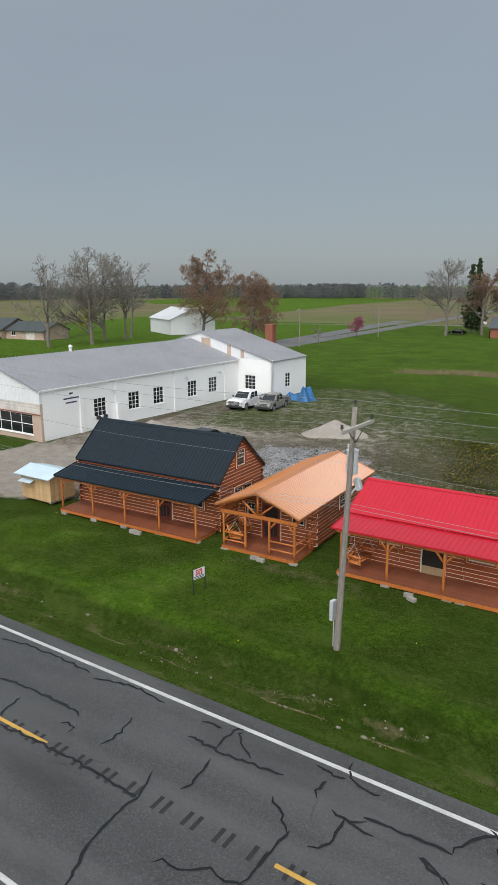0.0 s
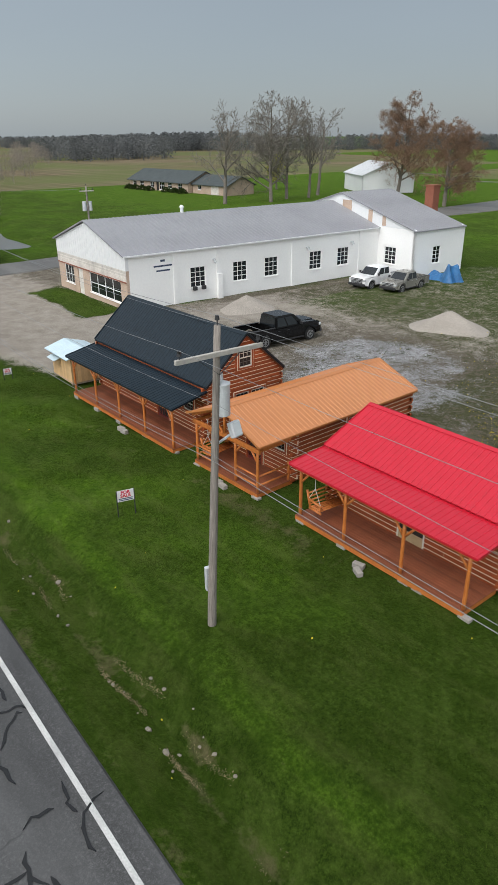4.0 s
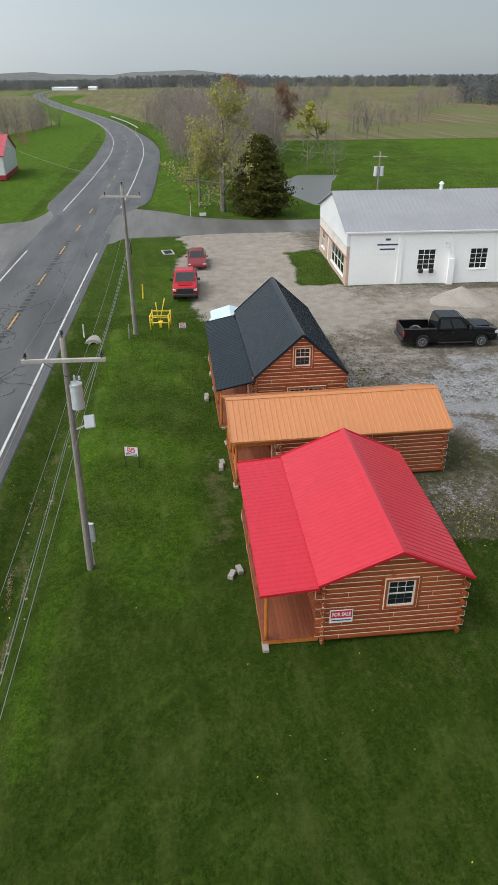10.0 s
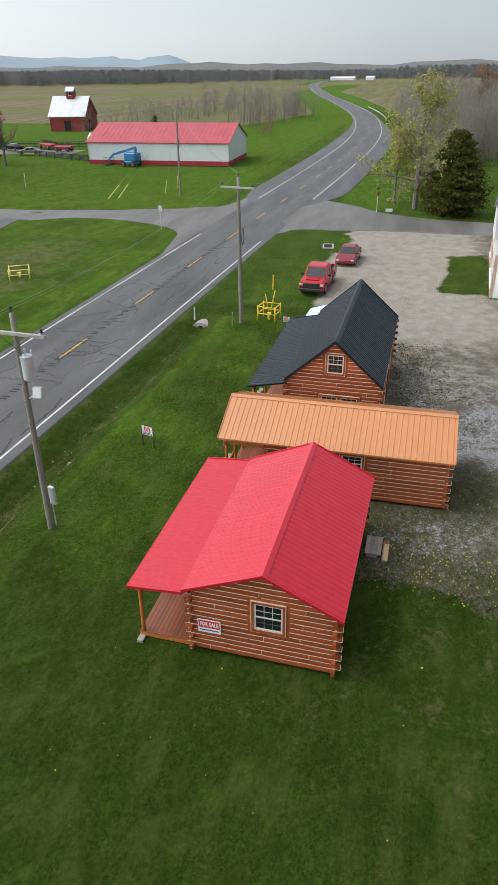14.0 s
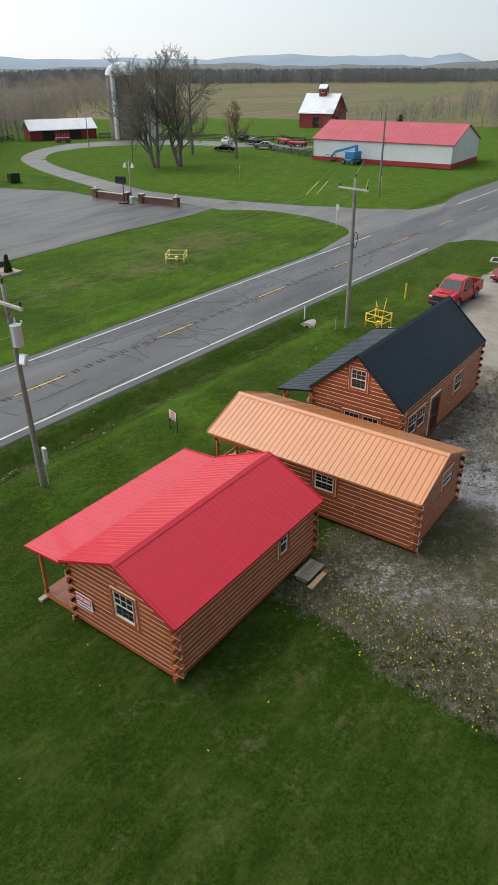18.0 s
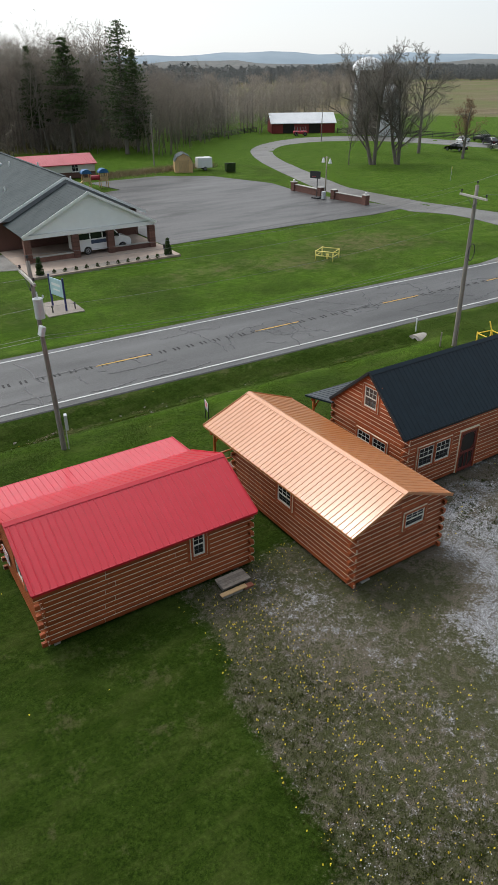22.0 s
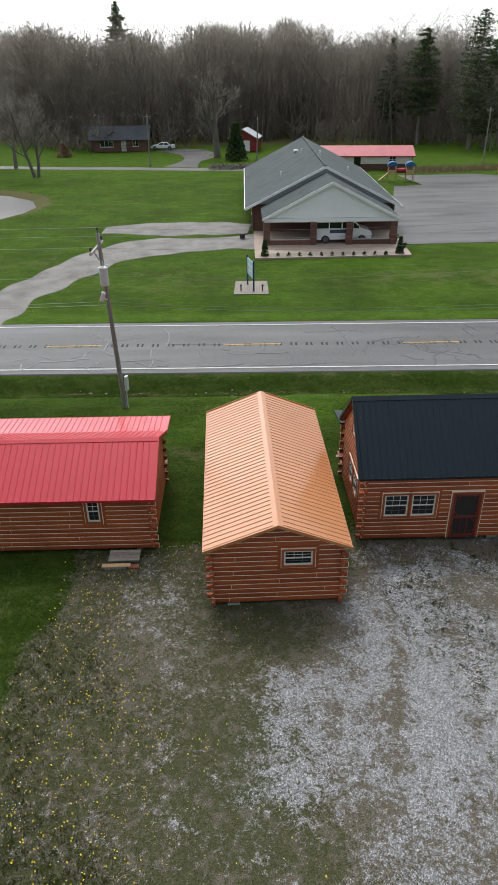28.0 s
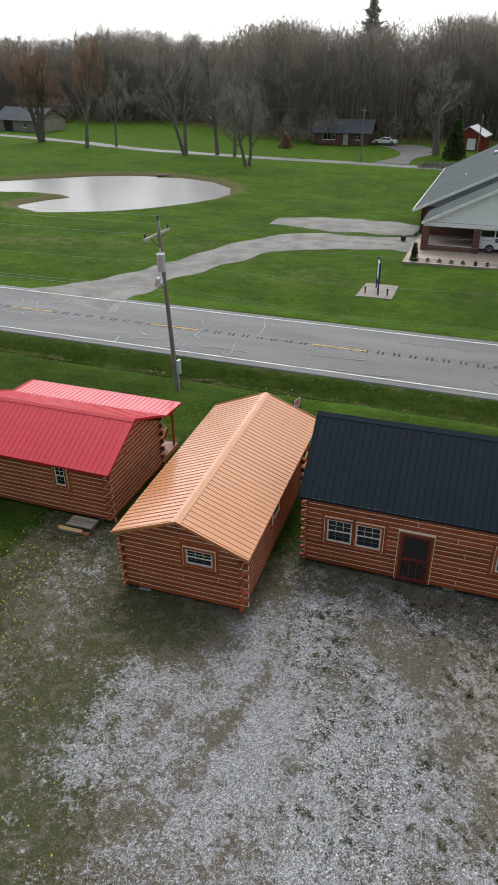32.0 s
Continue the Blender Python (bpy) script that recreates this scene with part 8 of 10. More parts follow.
    for k in range(n):
        za, zb = pe + (pr - pe) * k / n, pe + (pr - pe) * (k + 1) / n
        wa, wb = pw * (1 - k / n), pw * (1 - (k + 1) / n)
        bm = bm_new()
        prism(bm, [(0.06 - wa, f - 0.004, za), (0.06 + wa, f - 0.004, za), (0.06 + wb, f + 0.006, zb), (0.06 - wb, f + 0.006, zb)], (0, 0.06, 0))
        part("siding_board", bm, M["siding_white"], hall)
    for s in (-1, 1):
        bm = bm_new()
        bar(bm, (0.06, f - 0.33, pr + 0.15), (0.06 + s * (pw + 0.5), f - 0.33, pe - 0.13), 0.05, 0.24)
        part("verge_board", bm, M["white"], hall)
    bm = bm_new()
    bar(bm, (0.06 - pw - 0.3, f, pe - 0.2), (0.06 + pw + 0.3, f, pe - 0.2), 0.3, 0.34)
    part("porch_beam", bm, M["white"], hall, "white beam over the carport")
    bm = bm_new()
    box(bm, 0.06 - pw, f + 0.2, pe - 0.12, 0.06 + pw, 0, pe - 0.04)
    part("porch_ceiling", bm, M["vinyl"], hall)
    for x in (-6.15, -1.6, 1.9, 6.2):
        bm = bm_new()
        box(bm, x - 0.3, f - 0.3, 0, x + 0.3, f + 0.3, pe - 0.37)
        pier = part("brick_pier", bm, M["brick"], hall)
        for k in range(int((pe - 0.4) / 0.19)):
            bm = bm_new()
            box(bm, x - 0.306, f - 0.306, 0.1 + k * 0.19, x + 0.306, f + 0.306, 0.24 + k * 0.19)
            part("brick_course", bm, M["brick"], pier)
    for a, b in ((-5.85, -1.9), (2.2, 5.9)):
        bm = bm_new()
        box(bm, a, f - 0.14, 0, b, f + 0.14, 0.5)
        part("low_wall", bm, M["brick"], hall)
        bm = bm_new()
        box(bm, a, f - 0.18, 0.5, b, f + 0.18, 0.57)
        part("coping", bm, M["concrete"], hall)


brick_hall()
bm = bm_new()
slab(bm, [(8.9, 41.5), (8.45, 30.3), (23.0, 30.35), (23.3, 34.9), (23.4, 41.2)], -0.45, -0.2)
tagged(link("hall_slab", bm, M["paving"]), "tan concrete slab under the carport", "paving", kind="structure")
bm = bm_new()
slab(bm, [(8.9, 31.3), (8.9, 30.6), (22.4, 30.6), (22.6, 31.3), (21.8, 31.55), (9.4, 31.9)], -0.42, -0.19)
tagged(link("planting_bed", bm, M["mulch"]), "pale stone planting bed along the carport", "planting bed", kind="structure")


def leaf_cloud(bm, n, point, size, rr, flat=0.0):
    """Small leaf faces at points drawn by point(rr)."""
    for _ in range(n):
        c = Vector(point(rr))
        s = size * rr.uniform(0.6, 1.3)
        u = Vector((rr.gauss(0, 1), rr.gauss(0, 1), rr.gauss(0, 1 - flat))).normalized()
        v = u.cross(Vector((rr.gauss(0, 1), rr.gauss(0, 1), rr.gauss(0, 1)))).normalized()
        bm.faces.new([bm.verts.new(c + u * s), bm.verts.new(c + v * s * 0.7), bm.verts.new(c - u * s), bm.verts.new(c - v * s * 0.7)])


def shrub(x, y, z, r, h, material, label, seed, n=160, name="shrub", size=0.11):
    rr = random.Random(seed)
    bm = bm_new()

    def pt(g):
        a, t = g.uniform(0, math.tau), g.random() ** 0.5
        zz = g.uniform(0.03, 1)
        k = r * (1 - 0.75 * zz) if h > 1.6 * r else r * math.sqrt(max(0.05, 1 - zz * zz))
        return (k * t * math.cos(a), k * t * math.sin(a), zz * h)

    leaf_cloud(bm, n, pt, size, rr)
    ob = link(name, bm, M[material])
    ob.matrix_world = pose(x, y, z)
    return tagged(ob, label, "shrub", "shrubs")


for x in (9.4, 22.0):
    shrub(x, 31.0, -0.2, 0.42, 1.5, "needle", "clipped conical evergreen in the planting bed", int(x), 420, "conical_evergreen", 0.12)
for k in range(11):
    shrub(10.6 + k * 1.0, 30.85 - k * 0.035, -0.2, 0.2, 0.32, "shrub", "small bare shrub in the planting bed", 50 + k, 50, "shrub", 0.07)
for x, y in ((22.9, 33.2), (22.6, 35.6), (7.6, 38.4)):
    bm = bm_new()
    rod(bm, (0, 0, 0), (0, 0, 0.5), 0.24, 0.32, 14)
    ob = link("planter", bm, M["dark_metal"])
    ob.matrix_world = pose(x, y, -0.22)
    tagged(ob, "dark round planter beside the hall", "planter", "planters")


def van(m):
    e = thing("van", m, "white passenger van parked under the carport", "van", "parked vehicles")
    h, hw = 2.85, 1.0
    bm = bm_new()
    side_prism(bm, [(-h, 0.4), (-h, 2.15), (-h + 0.12, 2.3), (0.35 * h, 2.3), (0.62 * h, 1.45), (0.95 * h, 1.15), (h, 0.9), (h, 0.4)] + arch(h - 0.95, 0.42, 9, 0.36)[::-1] + arch(-h + 1.15, 0.42, 9, 0.36)[::-1], -hw, hw)
    part("body", bm, M["paint_white"], e)
    for s in (-1, 1):
        for a, b in ((-0.9, -0.5), (-0.46, -0.06), (-0.02, 0.3)):
            q = [(a * h, s * hw, 1.45), (b * h, s * hw, 1.45), (b * h, s * hw, 2.0), (a * h, s * hw, 2.0)]
            quad_pane(e, "side_window", q if s < 0 else q[::-1], 0.012)
        q = [(0.35 * h, s * hw, 1.42), (0.56 * h, s * hw, 1.42), (0.44 * h, s * hw, 1.85), (0.35 * h, s * hw, 1.95)]
        quad_pane(e, "cab_window", q if s < 0 else q[::-1], 0.012)
    quad_pane(e, "windscreen", [(0.615 * h, -0.85, 1.5), (0.615 * h, 0.85, 1.5), (0.38 * h, 0.8, 2.24), (0.38 * h, -0.8, 2.24)], 0.02)
    wheels(e, (h - 0.95, -h + 1.15), hw, 0.36)
    bars_text(e, pose(-0.45, -hw - 0.006, 0), [(1.7, 0.34, 0.98)], "ink")
    for s in (-1, 1):
        bm = bm_new()
        box(bm, h - 0.25, s * 0.75 - 0.15, 0.82, h - 0.02, s * 0.75 + 0.15, 1.05, bevel=0.02)
        part("headlight", bm, M["lamp_glass"], e)
        bm = bm_new()
        box(bm, 0.5 * h, s * (hw + 0.13) - 0.08, 1.4, 0.5 * h + 0.1, s * (hw + 0.13) + 0.08, 1.68, bevel=0.02)
        part("mirror", bm, M["dark_metal"], e)
    bm = bm_new()
    box(bm, h - 0.1, -hw + 0.04, 0.36, h + 0.06, hw - 0.04, 0.66, bevel=0.03)
    part("bumper", bm, M["dark_metal"], e)
    return e


van(pose(17.35, 36.35, -0.2, 0, 0, 0))

# name board on a paved plot in the lawn
board = thing("name_board", pose(7.6, 21.4, -0.3, 0, 0, -78), "pale blue name board on two navy posts", "sign")
for s in (-1, 1):
    bm = bm_new()
    box(bm, s * 0.95 - 0.06, -0.06, -0.1, s * 0.95 + 0.06, 0.06, 2.45, bevel=0.01)
    part("post", bm, M["sign_blue"], board)
bm = bm_new()
box(bm, -0.89, -0.03, 0.95, 0.89, 0.03, 2.25, bevel=0.01)
part("panel", bm, M["teal"], board)
for s in (-1, 1):
    bars_text(board, pose(0, s * 0.036, 0), [(1.2, 0.2, 1.7), (0.9, 0.12, 1.35)], "sign_white")
bm = bm_new()
slab(bm, [(6.2, 19.8), (8.95, 19.7), (9.05, 23.2), (6.45, 23.35)], -0.5, -0.28)
tagged(link("paved_plot", bm, M["mulch"]), "square paved plot under the name board", "paving", kind="structure")
for x, y in ((6.8, 20.6), (8.5, 20.5)):
    bm = bm_new()
    rod(bm, (0, 0, -0.05), (0, 0, 0.4), 0.05, None, 8)
    rod(bm, (0, 0, 0.4), (0, 0, 0.52), 0.1, 0.06, 8)
    ob = link("ground_lamp", bm, M["dark_metal"])
    ob.matrix_world = pose(x, y, -0.28)
    tagged(ob, "small dark ground lamp by the name board", "lamp", "ground lamps")


# ---- simple far buildings ----
def house(name, m, W, D, e, r, wall, roof, label, openings=(), along="x", over=0.35, ribs=0.0, category="house", base=None, group=""):
    """A gabled building about its middle. openings: (side, offset, width, z_low, height, cols, rows, kind); sides: f (-y), b, l, r."""
    t = thing(name, m, label, category, group)
    x0, x1, y0, y1 = -W / 2, W / 2, -D / 2, D / 2
    runs = {"f": ((x0, y0), (x1, y0), W), "r": ((x1, y0), (x1, y1), D), "b": ((x1, y1), (x0, y1), W), "l": ((x0, y1), (x0, y0), D)}
    for key, (p, q, L) in runs.items():
        hs = [(L / 2 + o - w / 2, L / 2 + o + w / 2, z, z + h) for s, o, w, z, h, *_ in openings if s == key]
        bm = bm_new()
        mm = wall_run(bm, p, q, 0, e, 0.2, hs)
        part("wall", bm, M[wall], t)
        if base:
            bm = bm_new()
            d = 0.012
            wall_run(bm, *{"f": ((x0 - d, y0 - d), (x1 + d, y0 - d)), "r": ((x1 + d, y0 - d), (x1 + d, y1 + d)), "b": ((x1 + d, y1 + d), (x0 - d, y1 + d)), "l": ((x0 - d, y1 + d), (x0 - d, y0 - d))}[key], 0, base[0], 0.011,
                     [(a + d, b + d, c, f2) for a, b, c, f2 in hs if c < base[0]])
            part("base_band", bm, M[base[1]], t)
        for s, o, w, z, h, cols, rows, kind in openings:
            if s != key:
                continue
            wm = mm @ Matrix.Translation((L / 2 + o, 0, z))
            if kind == "window":
                pane_window(t, wm, w, h, cols, rows, mun=0.05)
            else:
                bm = bm_new()
                box(bm, -w / 2, 0.06, 0, w / 2, 0.12, h)
                part("door", bm, M[kind], t).matrix_basis = wm
    for k in range(2):
        bm = bm_new()
        if along == "x":
            x = (x0, x1 - 0.2)[k]
            prism(bm, [(x, y0, e), (x, y1, e), (x, 0, r - 0.1)], (0.2, 0, 0))
        else:
            y = (y0, y1 - 0.2)[k]
            prism(bm, [(x0, y, e), (x1, y, e), (0, y, r - 0.1)], (0, 0.2, 0))
        part("gable", bm, M[wall], t)
    gable_roof(t, x0, y0, x1, y1, e, r, M[roof], along, over, 0.14, ribs)
    return t


M["roof_rose"] = plain("faded_red_steel", (0.38, 0.045, 0.065), (0.43, 0.06, 0.08), 4, 0.5, 0.5, bump=0.03)
M["roof_white"] = plain("white_roof_steel", (0.56, 0.58, 0.60), (0.66, 0.67, 0.68), 4, 0.4, 0.5, bump=0.03)
M["barn_trim"] = plain("red_trim_steel", (0.36, 0.025, 0.04), (0.40, 0.03, 0.05), 4, 0.5, 0.5, bump=0.03)
W4 = lambda s, o: (s, o, 1.1, 0.95, 1.2, 2, 2, "window")
house("annex_hall", pose(29.2, 89.6, -0.3, 0, 0, -6), 17, 7, 2.25, 3.35, "vinyl", "roof_rose", "low pale annex with faded red metal roof", [W4("f", 5.2), W4("f", -5.5), ("f", -0.5, 1.1, 0.02, 2.1, 1, 1, "glass")], ribs=0.5, category="building", base=(0.9, "brick"))
house("brick_bungalow", pose(-14.2, 121, -0.3, 0, 0, 1), 11.4, 7.0, 2.5, 4.5, "brick", "shingle_dark", "small brown brick bungalow with dark shingle roof", [("f", -2.6, 2.6, 0.9, 1.2, 3, 1, "window"), W4("f", 3.2), ("f", 0.8, 1.0, 0.02, 2.0, 1, 1, "weathered_white")], over=0.5)
house("red_shed", pose(11.2, 117, -0.3, 0, 0, -12), 5.6, 5.2, 2.6, 4.1, "barn_red", "roof_white", "red board shed with white metal roof", [("f", 0.6, 1.6, 0.02, 2.0, 1, 1, "white")], along="y", category="shed")
house("garage_house", pose(-97, 132, -0.3, 0, 0, -14), 16, 9, 2.7, 5.2, "plank_grey", "shingle_dark", "pale house with garage beneath bare trees", [("f", -3, 3.2, 0.02, 2.3, 1, 1, "dark"), W4("f", 3)])
house("pole_barn", pose(116.6, 36.6, -0.3, 0, 0, 91.5), 27.6, 15, 4.0, 6.8, "white_steel", "roof_rose", "long white metal barn with red roof and red base band",
      [("f", 0, 7.5, 0.02, 3.5, 1, 1, "white"), ("f", -8.5, 1.1, 0.02, 2.1, 1, 1, "white")], ribs=0.9, category="barn", base=(0.8, "barn_trim"), over=0.25)
M_pole = None
house("corn_crib_barn", pose(184.5, 91, -0.3, 0, 0, 8), 12, 10.5, 4.2, 9.0, "barn_red", "roof_white", "red board crib barn with white roof and cupola", [("f", -1.5, 2.4, 0.02, 2.8, 1, 1, "dark"), ("l", 0, 2.0, 0.02, 2.8, 1, 1, "dark")], along="y", category="barn")
house("barn_cupola", pose(184.5, 91, 7.9, 0, 0, 8), 2.2, 2.2, 2.3, 3.2, "barn_red", "roof_white", "red cupola with small window on the barn ridge", [("l", 0, 0.8, 1.0, 0.9, 1, 1, "window"), ("f", 0, 0.8, 1.0, 0.9, 1, 1, "window")], along="y", over=0.2, category="cupola")
house("cattle_barn", pose(116, 131.5, -0.3, 0, 0, -28), 17, 9, 2.6, 4.7, "barn_red", "roof_white", "low red barn with white metal roof", [("f", -4, 3, 0.02, 2.2, 1, 1, "dark"), ("f", 3, 3, 0.02, 2.2, 1, 1, "dark")], category="barn")
house("ranch_house", pose(147.5, -100.5, -0.3, 0, 0, 1), 27, 10.5, 2.6, 5.0, "tan_brick", "shingle", "long tan brick ranch house with grey shingle roof",
      [("b", k, 1.8, 0.8, 1.3, 2, 2, "window") for k in (-11, -7.5, -2.5, 5.5, 10)] + [("b", 2, 2.4, 0.3, 2.0, 3, 2, "window"), ("b", 0, 1.1, 0.02, 2.1, 1, 1, "dark")], over=0.6)
house("ranch_garage", pose(127, -101, -0.3, 0, 0, 1), 13.6, 8.4, 2.4, 4.3, "tan_brick", "shingle", "lower tan brick garage wing beside the ranch house", [("b", 2, 3.0, 0.02, 2.1, 1, 1, "weathered_white"), ("b", -4, 1.4, 0.9, 1.1, 2, 1, "window")], over=0.5)
house("grey_outbuilding", pose(107, -136, -0.3, 0, 0, -34), 18, 13, 4.2, 7.0, "white_steel", "roof_white", "large pale metal outbuilding behind bare trees", [], category="building", ribs=0.9)
house("farm_house", pose(20.3, -157, -0.3, 0, 0, 0), 12, 8, 2.7, 4.8, "chimney", "shingle", "brick house beneath trees beyond the field", [W4("b", -3), W4("b", 2.5)])
for nm, x, y, W, D, h, ang in (("far_farm", 900, 96, 30, 10, 2.4, 80), ("far_farm", 905, 64, 10, 8, 2.6, 80)):
    house(nm, pose(x, y, -0.3, 0, 0, ang), W, D, h, h + 1.4, "white_steel", "roof_white", "distant white farm building", [], category="farm", group="distant farms")
# chimney behind the workshop
bm = bm_new()
box(bm, -0.55, -0.55, 0, 0.55, 0.55, 7.9)
box(bm, -0.62, -0.62, 7.9, 0.62, 0.62, 8.05)
ob = link("brick_chimney", bm, M["chimney"])
ob.matrix_world = pose(35.2, -58.5, -0.3)
tagged(ob, "square red brick chimney behind the workshop", "chimney")


def gambrel_shed():
    e = thing("barn_shed", pose(52.0, 82.0, -0.3, 0, 0, -24), "small tan gambrel shed with grey roof", "shed")
    prof = [(-1.5, 0), (1.5, 0), (1.5, 1.7), (1.05, 2.5), (0, 3.0), (-1.05, 2.5), (-1.5, 1.7)]
    bm = bm_new()
    prism(bm, [(x, -1.9, z) for x, z in prof], (0, 3.8, 0))
    part("wall", bm, M["new_pine"], e)
    for (xa, za), (xb, zb) in zip(prof[2:], prof[3:]):
        bm = bm_new()
        n = Vector((zb - za, 0, xa - xb)).normalized() * 0.05
        n = n if n.z > 0 else -n
        prism(bm, [Vector((xa, -2.05, za)) + n * 0.2, Vector((xb, -2.05, zb)) + n * 0.2, Vector((xb, -2.05, zb)) + n, Vector((xa, -2.05, za)) + n], (0, 4.1, 0))
        part("roof_slope", bm, M["shingle"], e)
    bm = bm_new()
    box(bm, -0.85, -1.94, 0.1, 0.85, -1.905, 1.95)
    part("double_door", bm, M["new_pine"], e)
    bm = bm_new()
    for a, b in (((-0.85, 0.1), (0.0, 1.95)), ((0.0, 0.1), (0.85, 1.95))):
        bar(bm, (a[0], -1.95, a[1]), (b[0], -1.95, b[1]), 0.07, 0.02)
    part("door_brace", bm, M["plank_grey"], e)


gambrel_shed()


def dumpster(x, y, turn):
    e = thing("dumpster", pose(x, y, -0.28, 0, 0, turn), "dark green dumpster on the lot edge", "dumpster")
    bm = bm_new()
    side_prism(bm, [(-0.9, 0.1), (0.9, 0.1), (1.0, 1.25), (-1.0, 1.45)], -0.75, 0.75)
    part("bin", bm, M["needle"], e)
    bm = bm_new()
    bar(bm, (-1.02, 0, 1.47), (1.02, 0, 1.28), 1.56, 0.05)
    part("lid", bm, M["dark_metal"], e)


dumpster(58.2, 76.6, 70)
bm = bm_new()
box(bm, -1.3, -0.9, 0.45, 1.3, 0.9, 2.1, bevel=0.06)
tr = thing("cargo_trailer", pose(55.6, 81.0, -0.28, 0, 0, -15), "small white enclosed trailer", "trailer")
part("trailer_box", bm, M["paint_white"], tr)
wheels(tr, (0.0,), 1.02, 0.32, 0.2)
bm = bm_new()
bar(bm, (1.3, 0, 0.42), (2.2, 0, 0.4), 0.08, 0.08)
part("tow_bar", bm, M["dark_metal"], tr)

play = thing("playset", pose(32.4, 74.0, -0.3, 0, 0, -8), "wooden playset with blue roofs and red tube", "playset")
for x0 in (-1.7, 0.9):
    for sx in (0, 1.1):
        for sy in (-0.5, 0.5):
            bm = bm_new()
            bar(bm, (x0 + sx, sy, 0), (x0 + sx, sy, 2.2), 0.1)
            part("post", bm, M["new_pine"], play)
    bm = bm_new()
    box(bm, x0 - 0.05, -0.55, 1.0, x0 + 1.15, 0.55, 1.1)
    part("platform", bm, M["new_pine"], play)
    bm = bm_new()
    pts = [(x0 + 0.55 + 0.75 * math.cos(a), 2.1 + 0.6 * math.sin(a)) for a in np.linspace(0, math.pi, 8)]
    prism(bm, [(x, -0.65, z) for x, z in pts], (0, 1.3, 0))
    part("canopy", bm, M["tarp"], play, "blue canopy")
    bm = bm_new()
    box(bm, x0 + 0.02, -0.56, 1.12, x0 + 1.08, -0.5, 1.6)
    part("rail_panel", bm, M["new_pine"], play)
bm = bm_new()
rod(bm, (-0.6, 0, 1.45), (0.9, 0, 1.45), 0.35, None, 14)
part("tube", bm, M["barn_trim"], play, "red crawl tube")
bm = bm_new()
bar(bm, (-1.8, 0, 1.05), (-3.0, 0, 0.1), 0.6, 0.05)
part("slide", bm, M["new_pine"], play)


# brick gateway wall with lamps, hoop and lamp post at the lot's edge
gate_wall = thing("gateway_wall", pose(55.0, 47.0, -0.3), "low brown brick wall with lamp-topped piers at the lot edge", "wall")
for (xa, ya), (xb, yb) in (((-0.1, 7.4), (-0.2, 1.2)), ((0.0, -1.4), (0.4, -7.2))):
    bm = bm_new()
    wall_run(bm, (xa, ya), (xb, yb), 0, 0.85, 0.3)
    part("brick_run", bm, M["brick"], gate_wall)
    bm = bm_new()
    wall_run(bm, (xa - 0.06, ya), (xb - 0.06, yb), 0.852, 0.93, 0.42)
    part("coping", bm, M["concrete"], gate_wall)
    for x, y in ((xa, ya), (xb, yb)):
        bm = bm_new()
        box(bm, x - 0.2, y - 0.35, 0, x + 0.5, y + 0.35, 1.15)
        pier = part("pier", bm, M["brick"], gate_wall)
        bm = bm_new()
        box(bm, x - 0.26, y - 0.41, 1.15, x + 0.56, y + 0.41, 1.24, bevel=0.02)
        part("cap", bm, M["concrete"], pier)
        if abs(y) > 5:
            bm = bm_new()
            bmesh.ops.create_uvsphere(bm, u_segments=10, v_segments=8, radius=0.17, matrix=Matrix.Translation((x + 0.15, y, 1.4)))
            part("globe_lamp", bm, M["sign_white"], pier, "white globe lamp", True)
lamp_post = thing("lamp_post", pose(55.6, 48.0, -0.3), "brown post with two hanging white lamp shades", "lamp post")
bm = bm_new()
rod(bm, (0, 0, 0), (0, 0, 5.1), 0.09, 0.07, 10)
part("pole", bm, M["plank_grey"], lamp_post, smooth=True)
bm = bm_new()
bar(bm, (0.1, -0.75, 4.95), (-0.1, 0.75, 4.95), 0.07)
part("arm", bm, M["plank_grey"], lamp_post)
for y in (-0.7, 0.7):
    bm = bm_new()
    rod(bm, (0, y, 4.3), (0, y, 4.62), 0.28, 0.16, 12)
    rod(bm, (0, y, 4.62), (0, y, 4.9), 0.2, 0.05, 12)
    part("shade", bm, M["sign_white"], lamp_post, "white lamp shade")
hoop = thing("basketball_hoop", pose(53.6, 47.4, -0.28, 0, 0, 200), "dark portable basketball hoop on the asphalt", "basketball hoop")
bm = bm_new()
rod(bm, (0, 0, 0.1), (0, 0, 3.1), 0.06, None, 10)
part("pole", bm, M["dark_metal"], hoop)
bm = bm_new()
box(bm, -0.5, -0.6, 0, 0.5, 0.6, 0.18, bevel=0.05)
part("base", bm, M["dark_metal"], hoop)
bm = bm_new()
box(bm, 0.55, -0.8, 2.6, 0.6, 0.8, 3.5)
part("backboard", bm, M["dark_metal"], hoop)
bm = bm_new()
for a in np.arange(12) * math.tau / 12:
    b = a + math.tau / 12
    rod(bm, (0.85 + 0.23 * math.cos(a), 0.23 * math.sin(a), 2.85), (0.85 + 0.23 * math.cos(b), 0.23 * math.sin(b), 2.85), 0.015, None, 6)
part("rim", bm, M["barn_trim"], hoop)
bm = bm_new()
bar(bm, (0, 0, 3.05), (0.56, 0, 2.95), 0.05)
part("bracket", bm, M["dark_metal"], hoop)
bm = bm_new()
rod(bm, (0, 0, 0), (0, 0, 0.85), 0.28, 0.3, 14)
rod(bm, (0, 0, 0.85), (0, 0, 0.92), 0.32, 0.28, 14)
ob = link("trash_can", bm, M["grey_metal"])
ob.matrix_world = pose(53.9, 46.3, -0.25)
tagged(ob, "grey round trash can beside the brick wall", "trash can")


